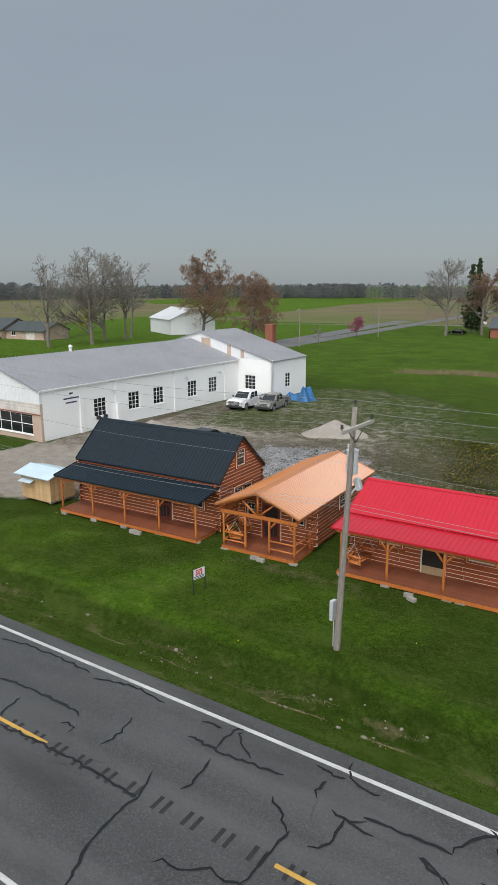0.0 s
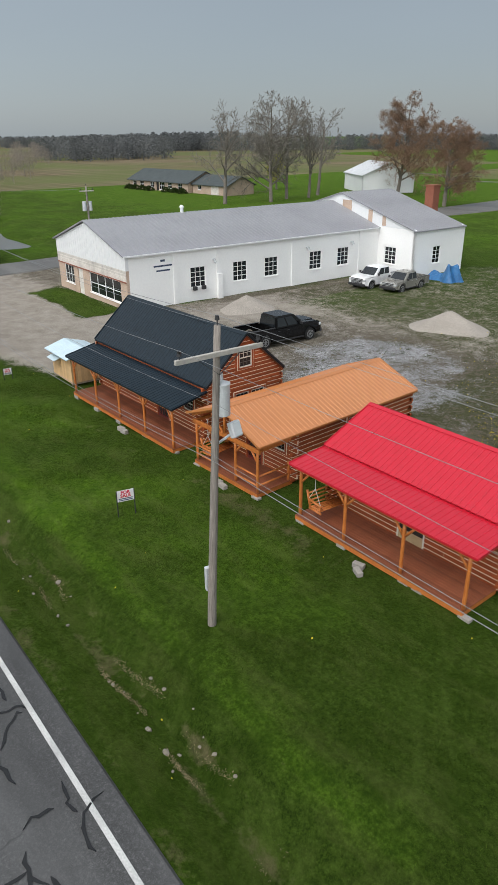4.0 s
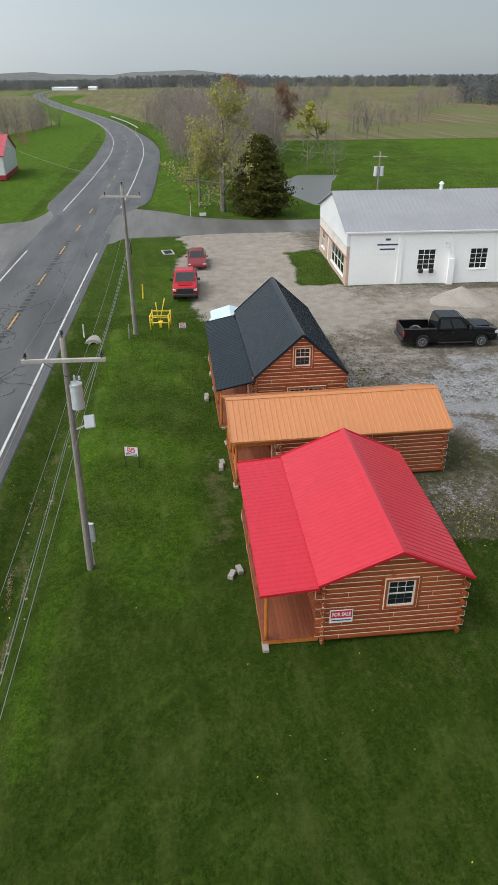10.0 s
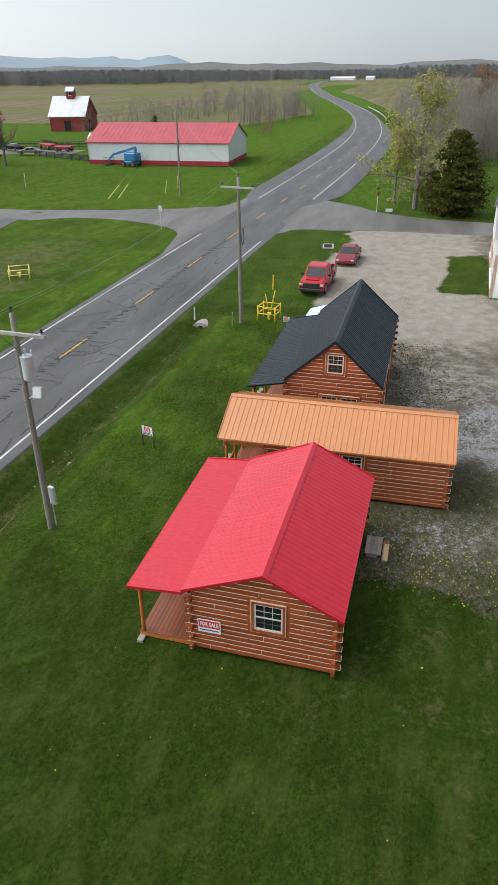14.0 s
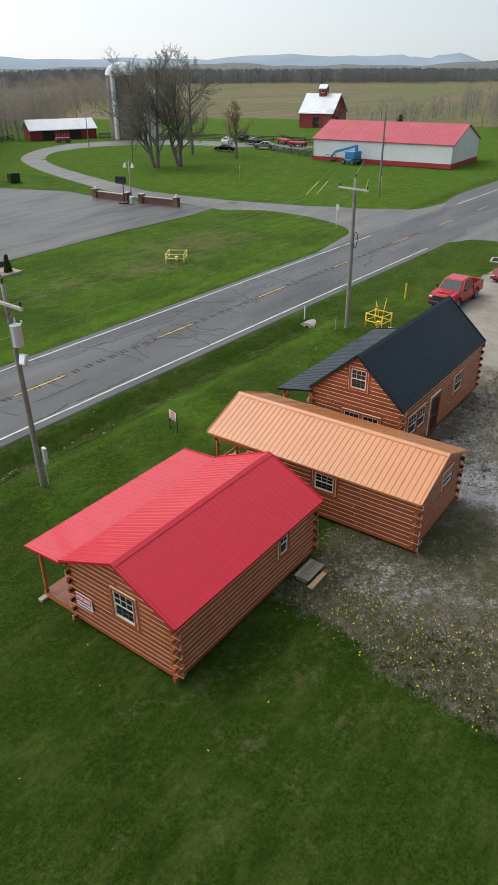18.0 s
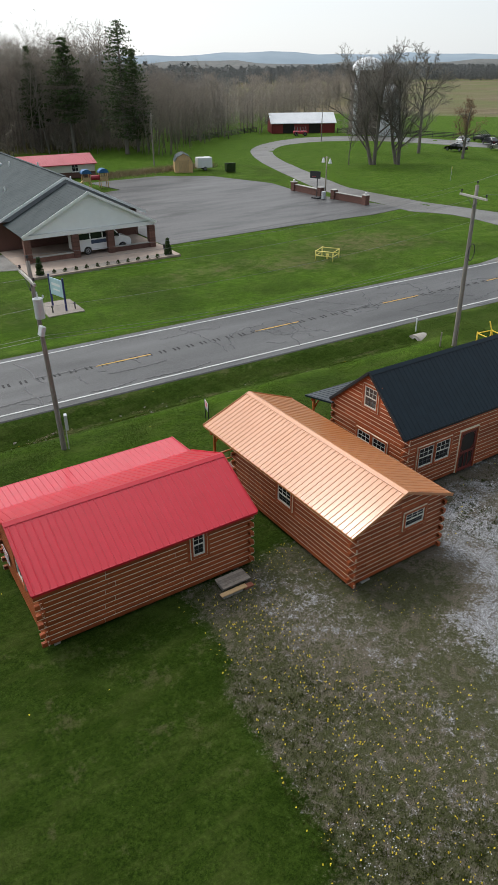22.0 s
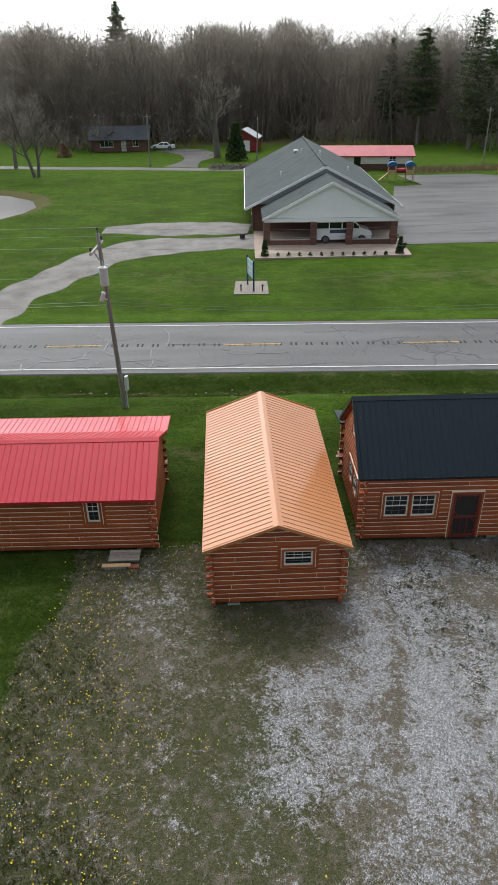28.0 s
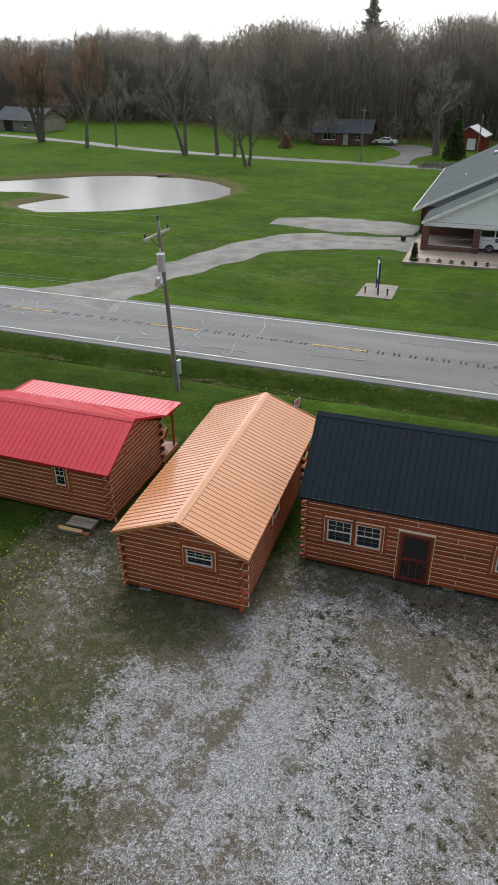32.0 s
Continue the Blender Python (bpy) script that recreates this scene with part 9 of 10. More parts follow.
# ---- farm ----
def silo(x, y, r, h, cap, label, dark):
    e = thing("silo", pose(x, y, -0.3), label, "silo", "farm silos")
    bm = bm_new()
    rod(bm, (0, 0, 0), (0, 0, h), r, None, 28)
    part("shell", bm, M["silo"] if dark else M["grey_metal"], e, smooth=False)
    for k in range(int(h / 0.9)):
        bm = bm_new()
        rod(bm, (0, 0, 0.6 + k * 0.9), (0, 0, 0.66 + k * 0.9), r + 0.03, None, 28)
        part("hoop", bm, M["dark_metal"] if dark else M["grey_metal"], e)
    bm = bm_new()
    for i in range(5):
        a0, a1 = i / 5 * math.pi / 2, (i + 1) / 5 * math.pi / 2
        rod(bm, (0, 0, h + cap * math.sin(a0)), (0, 0, h + cap * math.sin(a1)), r * math.cos(a0) + 0.04, max(r * math.cos(a1), 0.05), 28, i == 4)
    part("dome", bm, M["roof_white"], e, "pale metal dome", True)
    if dark:
        bm = bm_new()
        box(bm, -r - 0.7, -1.5, 0, -r + 0.1, -0.6, h + 0.6, bevel=0.05)
        part("chute", bm, M["roof_white"], e, "white filling chute")


silo(125, 116.2, 4.0, 14.6, 3.0, "tall brown stave silo with white dome and chute", True)
silo(127.5, 109.5, 2.6, 10.2, 1.3, "shorter pale metal silo beside a taller one", False)


def boom_lift():
    e = thing("boom_lift", pose(106.5, 40.6, -0.3, 0, 0, 75), "blue boom lift with folded arm on the grass", "boom lift")
    bm = bm_new()
    box(bm, -1.4, -1.0, 0.5, 1.4, 1.0, 1.0, bevel=0.08)
    part("chassis", bm, M["paint_blue"], e)
    bm = bm_new()
    box(bm, -1.6, -1.0, 1.05, 0.9, 1.0, 2.4, bevel=0.12)
    part("turret", bm, M["paint_blue"], e)
    wheels(e, (-1.1, 1.1), 1.15, 0.5, 0.35)
    bm = bm_new()
    bar(bm, (-1.4, 0.2, 3.3), (4.0, 0.2, 1.9), 0.35, 0.4)
    bar(bm, (4.0, 0.2, 1.9), (5.2, 0.2, 0.9), 0.25, 0.25)
    part("boom", bm, M["paint_blue"], e)
    bm = bm_new()
    bar(bm, (-1.2, 0.2, 2.3), (-1.3, 0.2, 3.3), 0.4, 0.4)
    part("riser", bm, M["paint_blue"], e)
    bm = bm_new()
    box(bm, 4.8, -0.9, 0.25, 5.7, 1.3, 0.35)
    for x in (4.85, 5.65):
        for y in (-0.85, 1.25):
            bar(bm, (x, y, 0.3), (x, y, 1.35), 0.05)
    for z in (0.8, 1.35):
        bar(bm, (4.85, -0.85, z), (5.65, -0.85, z), 0.05)
        bar(bm, (4.85, 1.25, z), (5.65, 1.25, z), 0.05)
        bar(bm, (5.65, -0.85, z), (5.65, 1.25, z), 0.05)
    part("basket", bm, M["dark_metal"], e)


boom_lift()


def fence_run(p, q, n, label, h=1.3, rails=4, material="dark_metal"):
    e = thing("fence", pose(0, 0, 0), label, "fence", "farm fences")
    p, q = Vector((*p, -0.3)), Vector((*q, -0.3))
    for i in range(n + 1):
        c = p.lerp(q, i / n)
        bm = bm_new()
        bar(bm, c, c + Vector((0, 0, h)), 0.12)
        part("post", bm, M[material], e)
    for k in range(rails):
        bm = bm_new()
        z = Vector((0, 0, 0.25 + (h - 0.35) * k / (rails - 1)))
        bar(bm, p + z, q + z, 0.04, 0.14)
        part("rail", bm, M[material], e)


fence_run((78, 126), (106, 138), 10, "dark board fence by the cattle barn")
fence_run((121, 122), (133, 96), 10, "dark board fence along the farm yard")
fence_run((133, 96), (138, 58), 14, "dark board fence along the farm yard")
fence_run((112, 52), (118, 66), 6, "dark pipe fence beside the pole barn", 1.2, 5)
# parked farm machines
for x, y, turn, paint, L, lab in ((126, 84, 20, "paint_white", 4.6, "white car parked in the farm yard"), (128, 78, 70, "paint_black", 5.0, "dark car parked in the farm yard"),
                                  (121, 70, 110, "paint_grey", 4.8, "grey car parked in the farm yard"), (112, 74, 100, "paint_black", 4.6, "dark car parked under a tree")):
    sedan(pose(x, y, -0.15, 0, 0, turn), paint, lab, L)


def implement(x, y, turn, w, paint, label):
    e = thing("farm_implement", pose(x, y, -0.28, 0, 0, turn), label, "farm machine", "farm machines")
    bm = bm_new()
    box(bm, -w / 2, -0.9, 0.45, w / 2, 0.9, 1.1, bevel=0.1)
    part("frame", bm, M[paint], e)
    for k in range(5):
        bm = bm_new()
        bar(bm, (-w / 2 + 0.3 + k * (w - 0.6) / 4, -0.8, 1.1), (-w / 2 + 0.3 + k * (w - 0.6) / 4, 0.6, 2.0), 0.12)
        part("arm", bm, M["dark_metal"], e)
    wheels(e, (-w / 3, w / 3), 1.2, 0.45, 0.3)


implement(133, 72, 60, 5, "barn_trim", "red hay tool standing in the farm yard")
implement(129, 66, 95, 4, "barn_trim", "red farm tool standing in the farm yard")
implement(135, 86, 20, 6, "dark_metal", "dark spidery farm tool in the yard")
implement(108.5, 122, -30, 3.5, "barn_trim", "red loader tractor by the cattle barn")
for x, y, h in ((137, 63, 3.2), (139, 62, 3.0)):
    bm = bm_new()
    rod(bm, (0, 0, 0.6), (0, 0, 2.2), 0.9, None, 16)
    rod(bm, (0, 0, 2.2), (0, 0, h), 0.9, 0.15, 16)
    for a in range(4):
        bar(bm, (0.7 * math.cos(a * 1.57), 0.7 * math.sin(a * 1.57), 0), (0.7 * math.cos(a * 1.57), 0.7 * math.sin(a * 1.57), 0.7), 0.1)
    ob = link("feed_bin", bm, M["grey_metal"])
    ob.matrix_world = pose(x, y, -0.3)
    tagged(ob, "pale metal feed bin in the farm yard", "feed bin", "feed bins")


# road signs
def road_sign(x, y, turn, h, plate, material, label, z=-0.3):
    e = thing("road_sign", pose(x, y, z, 0, 0, turn), label, "road sign", "road signs")
    bm = bm_new()
    bar(bm, (0, 0.03, -0.1), (0, 0.03, h), 0.06)
    part("post", bm, M["grey_metal"], e)
    bm = bm_new()
    r = plate
    pts = [(r * math.cos(a), 0, h - r * 0.9 + r * math.sin(a)) for a in (np.arange(8) + 0.5) * math.tau / 8]
    prism(bm, pts, (0, -0.02, 0))
    part("plate", bm, M[material], e)
    return e


road_sign(55.5, 15.9, 60, 2.5, 0.38, "grey_metal", "octagonal stop sign seen from its grey back")
stop2 = road_sign(69.4, -7.4, 345, 2.6, 0.36, "sign_red", "red stop sign at the side road")
bm = bm_new()
box(bm, -0.5, -0.02, 2.75, 0.5, 0.02, 2.95)
part("street_plate", bm, M["needle"], stop2, "green street plate")
road_sign(80.5, 47.5, 40, 2.0, 0.34, "yellow", "yellow warning sign on a post")
road_sign(196, 1.6, 180, 2.2, 0.5, "yellow", "yellow curve sign beside the road")
bm = bm_new()
box(bm, -0.42, -0.03, 0.15, 0.42, 0.03, 0.55, bevel=0.01)
ob = link("small_board", bm, M["sign_white"])
ob.matrix_world = pose(69.2, -8.9, -0.3, 0, 0, -80)
tagged(ob, "low white board in the grass by the road", "sign")
# guard rail on the curve
rail = thing("guard_rail", pose(0, 0, 0), "pale steel guard rail along the curve", "guard rail")
pts = [Vector((x, float(road_y(x)) - 6.3, 0.35)) for x in np.arange(226, 300, 8.0)]
for a, b in zip(pts, pts[1:]):
    bm = bm_new()
    bar(bm, a, b, 0.06, 0.3)
    part("beam", bm, M["grey_metal"], rail)
    bm = bm_new()
    bar(bm, a - Vector((0, 0, 0.75)), a + Vector((0, 0, 0.1)), 0.12)
    part("post", bm, M["plank_grey"], rail)


# ---- trees ----
class Soup:
    """Plain lists of points and faces for many small tubes."""

    def __init__(self):
        self.v, self.f = [], []

    def tube(self, p, q, r0, r1, n):
        d = q - p
        u = d.orthogonal().normalized()
        w = d.cross(u).normalized()
        k = len(self.v)
        for c, r in ((p, r0), (q, r1)):
            for i in range(n):
                a = math.tau * i / n
                self.v.append(c + u * (r * math.cos(a)) + w * (r * math.sin(a)))
        for i in range(n):
            j = (i + 1) % n
            self.f.append((k + i, k + j, k + n + j, k + n + i))

    def leaf(self, c, s, rr):
        u = Vector((rr.gauss(0, 1), rr.gauss(0, 1), rr.gauss(0, 1))).normalized() * s
        w = u.orthogonal() * 0.6
        k = len(self.v)
        self.v += [c + u, c + w, c - u, c - w]
        self.f.append((k, k + 1, k + 2, k + 3))

    def sliver(self, p, d, w):
        k = len(self.v)
        u = d.orthogonal().normalized() * w
        self.v += [p - u, p + u, p + d]
        self.f.append((k, k + 1, k + 2))

    def mesh(self, name, material):
        me = bpy.data.meshes.new(name)
        me.from_pydata([tuple(p) for p in self.v], [], self.f)
        me.materials.append(material)
        return me

    def arrays(self):
        return np.array([tuple(p) for p in self.v]), self.f


def bare_tree(seed, h, r, spread=0.5, levels=4, kids=(7, 6, 5), bole=0.28, twig=0.014, up=0.12, stems=1, leaf=0.0, leaf_n=0, droop=0.0, sl=9, slw=1.0, slk=1.0, haze=False, fan=0.55):
    """Trunk and limbs in one soup, branches and twigs in another, leaves or buds in a third."""
    rr = random.Random(seed)
    wood, fine, leaves = Soup(), Soup(), Soup()

    def grow(p, d, length, rad, level):
        n = 4 if level == 0 else 3 if level < 3 else 2
        sides = 8 if level == 0 else 5 if level == 1 else 3
        to = wood if level < 2 else fine
        pts = [p]
        for i in range(n):
            wob = 0.05 if level == 0 else 0.2
            d = (d + Vector((rr.gauss(0, wob), rr.gauss(0, wob), rr.gauss(0, wob) + (up - droop * level * 0.3) * (level > 0)))).normalized()
            q = pts[-1] + d * (length / n)
            ra = rad * (1 - 0.72 * i / n)
            rb = max(rad * (1 - 0.72 * (i + 1) / n), twig * 0.6)
            if haze and level >= levels - 1:
                to.sliver(pts[-1], (q - pts[-1]) * 1.25, rb * 0.75)
            else:
                to.tube(pts[-1], q, ra, rb, sides)
            pts.append(q)
        if level >= levels - 1:
            for _ in range(sl):
                t = rr.uniform(0.15, 1.0) * n
                i = min(int(t), n - 1)
                sd = (d + Vector((rr.gauss(0, fan), rr.gauss(0, fan), rr.gauss(0.1, fan * 0.9)))).normalized()
                fine.sliver(pts[i].lerp(pts[i + 1], t - i), sd * length * slk * rr.uniform(0.35, 0.8), twig * slw)
            for _ in range(leaf_n):
                leaves.leaf(pts[rr.randrange(1, len(pts))] + Vector((rr.gauss(0, 0.25), rr.gauss(0, 0.25), rr.gauss(0, 0.25))), leaf * rr.uniform(0.6, 1.3), rr)
            return
        m = kids[min(level, len(kids) - 1)]
        for k in range(m):
            t = (bole if level == 0 else 0.2) + (1 - (bole if level == 0 else 0.2)) * (k + rr.random() * 0.8) / m
            t = min(t, 0.98)
            i = min(int(t * n), n - 1)
            base = pts[i].lerp(pts[i + 1], t * n - i)
            ang = rr.uniform(0, math.tau)
            side = d.orthogonal().normalized()
            side = (Matrix.Rotation(ang, 3, d) @ side)
            lift = spread * rr.uniform(0.75, 1.3)
            nd = (d * (1 - lift * 0.6) + side * lift * 1.2).normalized()
            shrink = (1 - 0.55 * t) if level == 0 else (1 - 0.4 * t)
            grow(base, nd, length * (0.62 if level == 0 else 0.52) * shrink * rr.uniform(0.8, 1.2), max(rad * (1 - 0.6 * t) * 0.52, twig), level + 1)

    for s in range(stems):
        a = rr.uniform(0, math.tau)
        lean = 0.0 if stems == 1 else 0.22
        grow(Vector((0.3 * math.cos(a), 0.3 * math.sin(a), -0.2)) * (stems > 1), Vector((lean * math.cos(a), lean * math.sin(a), 1)).normalized(), h * 0.78 * rr.uniform(0.9, 1.05), r, 0)
    return wood, fine, leaves


def plant(name, x, y, z, seed, label, bark="bark", twigs="twig", leaf_mat=None, turn=0.0, group="bare trees", **kw):
    wood, fine, leaves = bare_tree(seed, **kw)
    e = thing(name, pose(x, y, z, 0, 0, turn), label, "tree", group)
    o = new("trunk", wood.mesh("trunk", M[bark]))
    o.parent = e
    o = new("crown", fine.mesh("crown", M[twigs]))
    o.parent = e
    if leaf_mat and leaves.f:
        o = new("foliage", leaves.mesh("foliage", M[leaf_mat]))
        o.parent = e
    return e


fine_tree = dict(levels=4, kids=(14, 9, 6), twig=0.021, sl=12, slk=0.8, fan=0.6)
big = dict(levels=4, kids=(11, 7, 5), twig=0.018, sl=13)
plant("bare_tree", 101.5, -94, -0.4, 11, "tall pale bare tree with a fan of upright twigs", twigs="twig", h=23, r=0.42, spread=0.8, up=0.12, bole=0.12, levels=4, kids=(20, 9, 5), twig=0.018, sl=18)
plant("bare_tree", 104, -101, -0.4, 18, "tall pale bare tree with a fan of upright twigs", h=22, r=0.38, spread=0.8, up=0.12, bole=0.12, levels=4, kids=(18, 9, 5), twig=0.018, sl=18)
plant("bare_tree", 104.8, -84, -0.4, 12, "broad dark bare tree near the ranch house", h=18.5, r=0.42, spread=0.6, **big)
plant("bare_tree", 107, -114, -0.4, 13, "broad bare tree near the outbuilding", h=19, r=0.4, spread=0.6, **big)
plant("bare_tree", 103, -107, -0.4, 19, "slim bare tree near the outbuilding", h=17, r=0.35, spread=0.45, **big)
cyp = dict(twigs="twig_red", leaf_mat="twig_red", levels=4, twig=0.02, sl=14, leaf=0.085, leaf_n=22, up=0.04, group="cypresses")
plant("cypress_tree", 95, -129, -0.4, 14, "tall rusty-brown feathery tree behind the workshop", h=22, r=0.45, spread=0.72, bole=0.16, kids=(26, 8, 5), **cyp)
plant("cypress_tree", 70, -112, -0.4, 15, "broad rusty-brown feathery tree behind the workshop", h=18.5, r=0.42, spread=0.85, bole=0.2, kids=(22, 8, 5), **cyp)
plant("bare_tree", 38, -157, -0.4, 16, "broad pale bare tree beside the far lane", h=21, r=0.4, spread=0.6, **fine_tree)
plant("bare_tree", 30, -162, -0.4, 17, "rusty bare tree beside the far house", twigs="twig_red", h=16, r=0.4, spread=0.5, leaf=0.17, leaf_n=7, leaf_mat="twig_red", **big)
plant("bare_tree", 24, -164, -0.4, 27, "rusty bare tree beside the far house", twigs="twig_red", h=18, r=0.4, spread=0.5, leaf=0.17, leaf_n=7, leaf_mat="twig_red", **big)
plant("blossom_tree", 57.0, -143, -0.4, 21, "small round tree in deep pink blossom", twigs="twig_red", leaf_mat="blossom", h=5.2, r=0.14, spread=0.6, levels=4, kids=(9, 6, 5), bole=0.2, leaf=0.16, leaf_n=4, group="")
plant("bare_tree", 55.7, -117.9, -0.4, 22, "small bare tree beside the far lane", h=4.8, r=0.1, spread=0.4, levels=4, kids=(8, 6, 4))
plant("budding_tree", 72.9, -11.9, -0.4, 23, "tree with yellow-green spring buds beside an evergreen", leaf_mat="bud", h=15.0, r=0.3, spread=0.82, bole=0.16, levels=4, kids=(16, 8, 5), leaf=0.12, leaf_n=8, twig=0.02, group="budding trees")
plant("budding_tree", 77.0, -9.0, -0.4, 33, "smaller tree with yellow-green spring buds", leaf_mat="bud", h=9, r=0.2, spread=0.55, bole=0.12, levels=4, kids=(10, 7, 5), leaf=0.12, leaf_n=8, twig=0.02, group="budding trees")
plant("bare_tree", 173, -23, -0.4, 34, "big brown feathery bare tree beyond the side road", h=17.5, r=0.45, spread=0.7, bole=0.14, kids=(22, 8, 5), **cyp)
plant("bare_tree", 188, -38, -0.4, 35, "round brown feathery bare tree beyond the side road", h=14.5, r=0.4, spread=0.7, bole=0.16, kids=(18, 8, 5), **cyp)
plant("budding_tree", 159, -44, -0.4, 24, "round yellow-green budding tree at the field edge", leaf_mat="bud", h=10, r=0.28, spread=0.6, bole=0.15, levels=4, kids=(10, 7, 5), leaf=0.24, leaf_n=7, twig=0.02, group="budding trees")
plant("bare_tree", 172, -60, -0.4, 25, "small bare tree at the field edge", h=8, r=0.18, spread=0.45, levels=4, kids=(10, 6, 5))
plant("budding_tree", 128, -120, -0.4, 26, "round yellow-green tree behind the ranch house", leaf_mat="bud", h=10, r=0.28, spread=0.6, bole=0.15, levels=4, kids=(10, 7, 5), leaf=0.24, leaf_n=7, twig=0.02, group="budding trees")
plant("farm_tree", 84.2, 69, -0.4, 41, "tall bare double-stemmed tree on the farm lawn", h=22, r=0.36, spread=0.55, stems=2, bole=0.14, up=0.14, **fine_tree)
plant("farm_tree", 88.2, 66.7, -0.4, 42, "tall bare tree on the farm lawn", h=20, r=0.36, spread=0.55, up=0.14, stems=2, bole=0.12, **fine_tree)
plant("farm_tree", 103.8, 76.5, -0.4, 43, "tall bare tree behind the farm lawn", h=20, r=0.34, spread=0.58, up=0.12, **fine_tree)
plant("farm_tree", 97, 82, -0.4, 45, "tall bare tree near the silos", h=19, r=0.34, spread=0.58, up=0.12, **fine_tree)
plant("farm_tree", 104.1, 65.4, -0.4, 44, "smaller reddish budding tree on the farm lawn", twigs="twig_red", h=10.5, r=0.3, spread=0.6, leaf=0.14, leaf_n=2, leaf_mat="twig_red", **big)
plant("bare_tree", 80.6, 71.5, -0.4, 46, "slim bare sapling on the farm lawn", h=9, r=0.1, spread=0.4, levels=4, kids=(9, 5, 4))
plant("bare_tree", -62.9, 100.5, -0.4, 51, "tall rusty-twigged tree beyond the pond", twigs="twig_red", h=21, r=0.42, spread=0.36, up=0.24, leaf=0.16, leaf_n=1, leaf_mat="twig_red", **big)
plant("bare_tree", -79, 109, -0.4, 52, "broad leaning bare tree beyond the pond", twigs="twig_red", h=20, r=0.55, spread=0.5, stems=3, **big)
plant("bare_tree", -38.8, 94.6, -0.4, 53, "tall bare double-stemmed tree beside the back lane", h=19, r=0.4, spread=0.4, stems=2, **big)
plant("bare_tree", -33.5, 97, -0.4, 54, "tall bare tree beside the back lane", h=19, r=0.42, spread=0.42, **big)
plant("bare_tree", -29.5, 95.2, -0.4, 55, "bare tree beside the back lane", h=15, r=0.36, spread=0.5, **big)
plant("bare_tree", -23.6, 84.7, -0.4, 56, "small bare tree in the lawn beyond the pond", h=13, r=0.3, spread=0.5, stems=2, **big)
plant("bare_tree", -58, 103.7, -0.4, 57, "slim bare tree beyond the pond", h=15, r=0.25, spread=0.4, **big)
plant("oak_tree", 5.5, 106, -0.4, 58, "gnarled broad oak in front of the woods", h=17, r=0.7, spread=0.62, **big)
shrub(-23.9, 110, -0.3, 1.6, 2.6, "twig_red", "round reddish bush beside the bungalow", 61, 700, "round_bush", 0.2)
shrub(8.9, 100.9, -0.3, 2.2, 6.2, "needle", "dense dark arborvitae beside the red shed", 62, 2200, "arborvitae", 0.26)
for k in range(9):
    shrub(4.5 + k * 0.95, 89.6 + 0.3 * (k % 3), -0.3, 0.7, 0.8, "twig", "dry brush along the back lane", 70 + k, 130, "brush", 0.14)
for k, x in enumerate((134, 137.5, 141, 149, 152.5, 156, 159)):
    shrub(x, -93.6, -0.3, 1.5, 1.2, "shrub", "clipped dark hedge by the ranch house", 90 + k, 260, "hedge", 0.22)


def evergreen(name, x, y, h, r, seed, label, material="needle", bole=0.08, dense=1.0, gap=0.75, leaf=0.30, shape=1.0):
    """A conifer: trunk, whorled branches and needle clumps."""
    rr = random.Random(seed)
    e = thing(name, pose(x, y, -0.4), label, "tree", "evergreens")
    wood, leaves = Soup(), Soup()
    wood.tube(Vector((0, 0, 0)), Vector((0, 0, h * 0.98)), 0.02 * h, 0.02, 8)
    z = bole * h
    while z < h * 0.98:
        u = (z / h - bole) / (1 - bole)
        rad = r * ((1 - u) ** shape) * min(1, 0.45 + 2.2 * u) * rr.uniform(0.6, 1.2) + 0.15
        n = max(4, int(7 * dense * (1 - 0.4 * u)))
        off = rr.uniform(0, math.tau)
        for i in range(n):
            a = off + math.tau * i / n + rr.gauss(0, 0.25)
            L = rad * rr.uniform(0.65, 1.12)
            tip = Vector((L * math.cos(a), L * math.sin(a), z + L * rr.uniform(-0.30, 0.30)))
            base = Vector((0, 0, z + rr.gauss(0, 0.25 * gap)))
            wood.tube(base, tip, 0.012 * h * (1 - 0.7 * u) * 0.4 + 0.01, 0.008, 3)
            for k in range(int(5 + L * 4.5 * dense)):
                t = rr.uniform(0.18, 1.0)
                c = base.lerp(tip, t) + Vector((rr.gauss(0, 0.16 + 0.06 * L), rr.gauss(0, 0.16 + 0.06 * L), rr.gauss(-0.05, 0.10)))
                leaves.leaf(c, leaf * rr.uniform(0.6, 1.25), rr)
        z += gap * rr.uniform(0.7, 1.25) * (1 - 0.45 * u)
    o = new("trunk", wood.mesh("trunk", M["bark"]))
    o.parent = e
    o = new("crown", leaves.mesh("crown", M[material]))
    o.parent = e
    return e


evergreen("pine_tree", 55.5, 112, 24.4, 8.6, 1, "tall dark pine at the edge of the woods", bole=0.14, gap=0.85, leaf=0.19, dense=1.35, shape=0.72)
evergreen("pine_tree", 59.5, 115, 19.5, 5.4, 2, "tall dark pine at the edge of the woods", bole=0.16, gap=0.8, leaf=0.22, dense=1.7, shape=0.7)
evergreen("pine_tree", 47.5, 121, 21.5, 6.6, 3, "dark pine inside the woods", bole=0.3, gap=0.9, leaf=0.22, dense=1.6, shape=0.7)
evergreen("pine_tree", -22, 196, 31.5, 9.0, 4, "tall dark pine rising over the bare woods", bole=0.3, gap=1.0, leaf=0.28, dense=1.7)
evergreen("pine_tree", 42.5, 128, 20, 4.0, 6, "dark pine inside the woods", bole=0.25, gap=0.9, leaf=0.24, dense=1.6)
evergreen("cedar_tree", 69.6, -16.3, 9.6, 4.1, 5, "broad bronze-green cedar beside the side road", "cedar", 0.01, 4.8, 0.22, 0.14, 0.55)
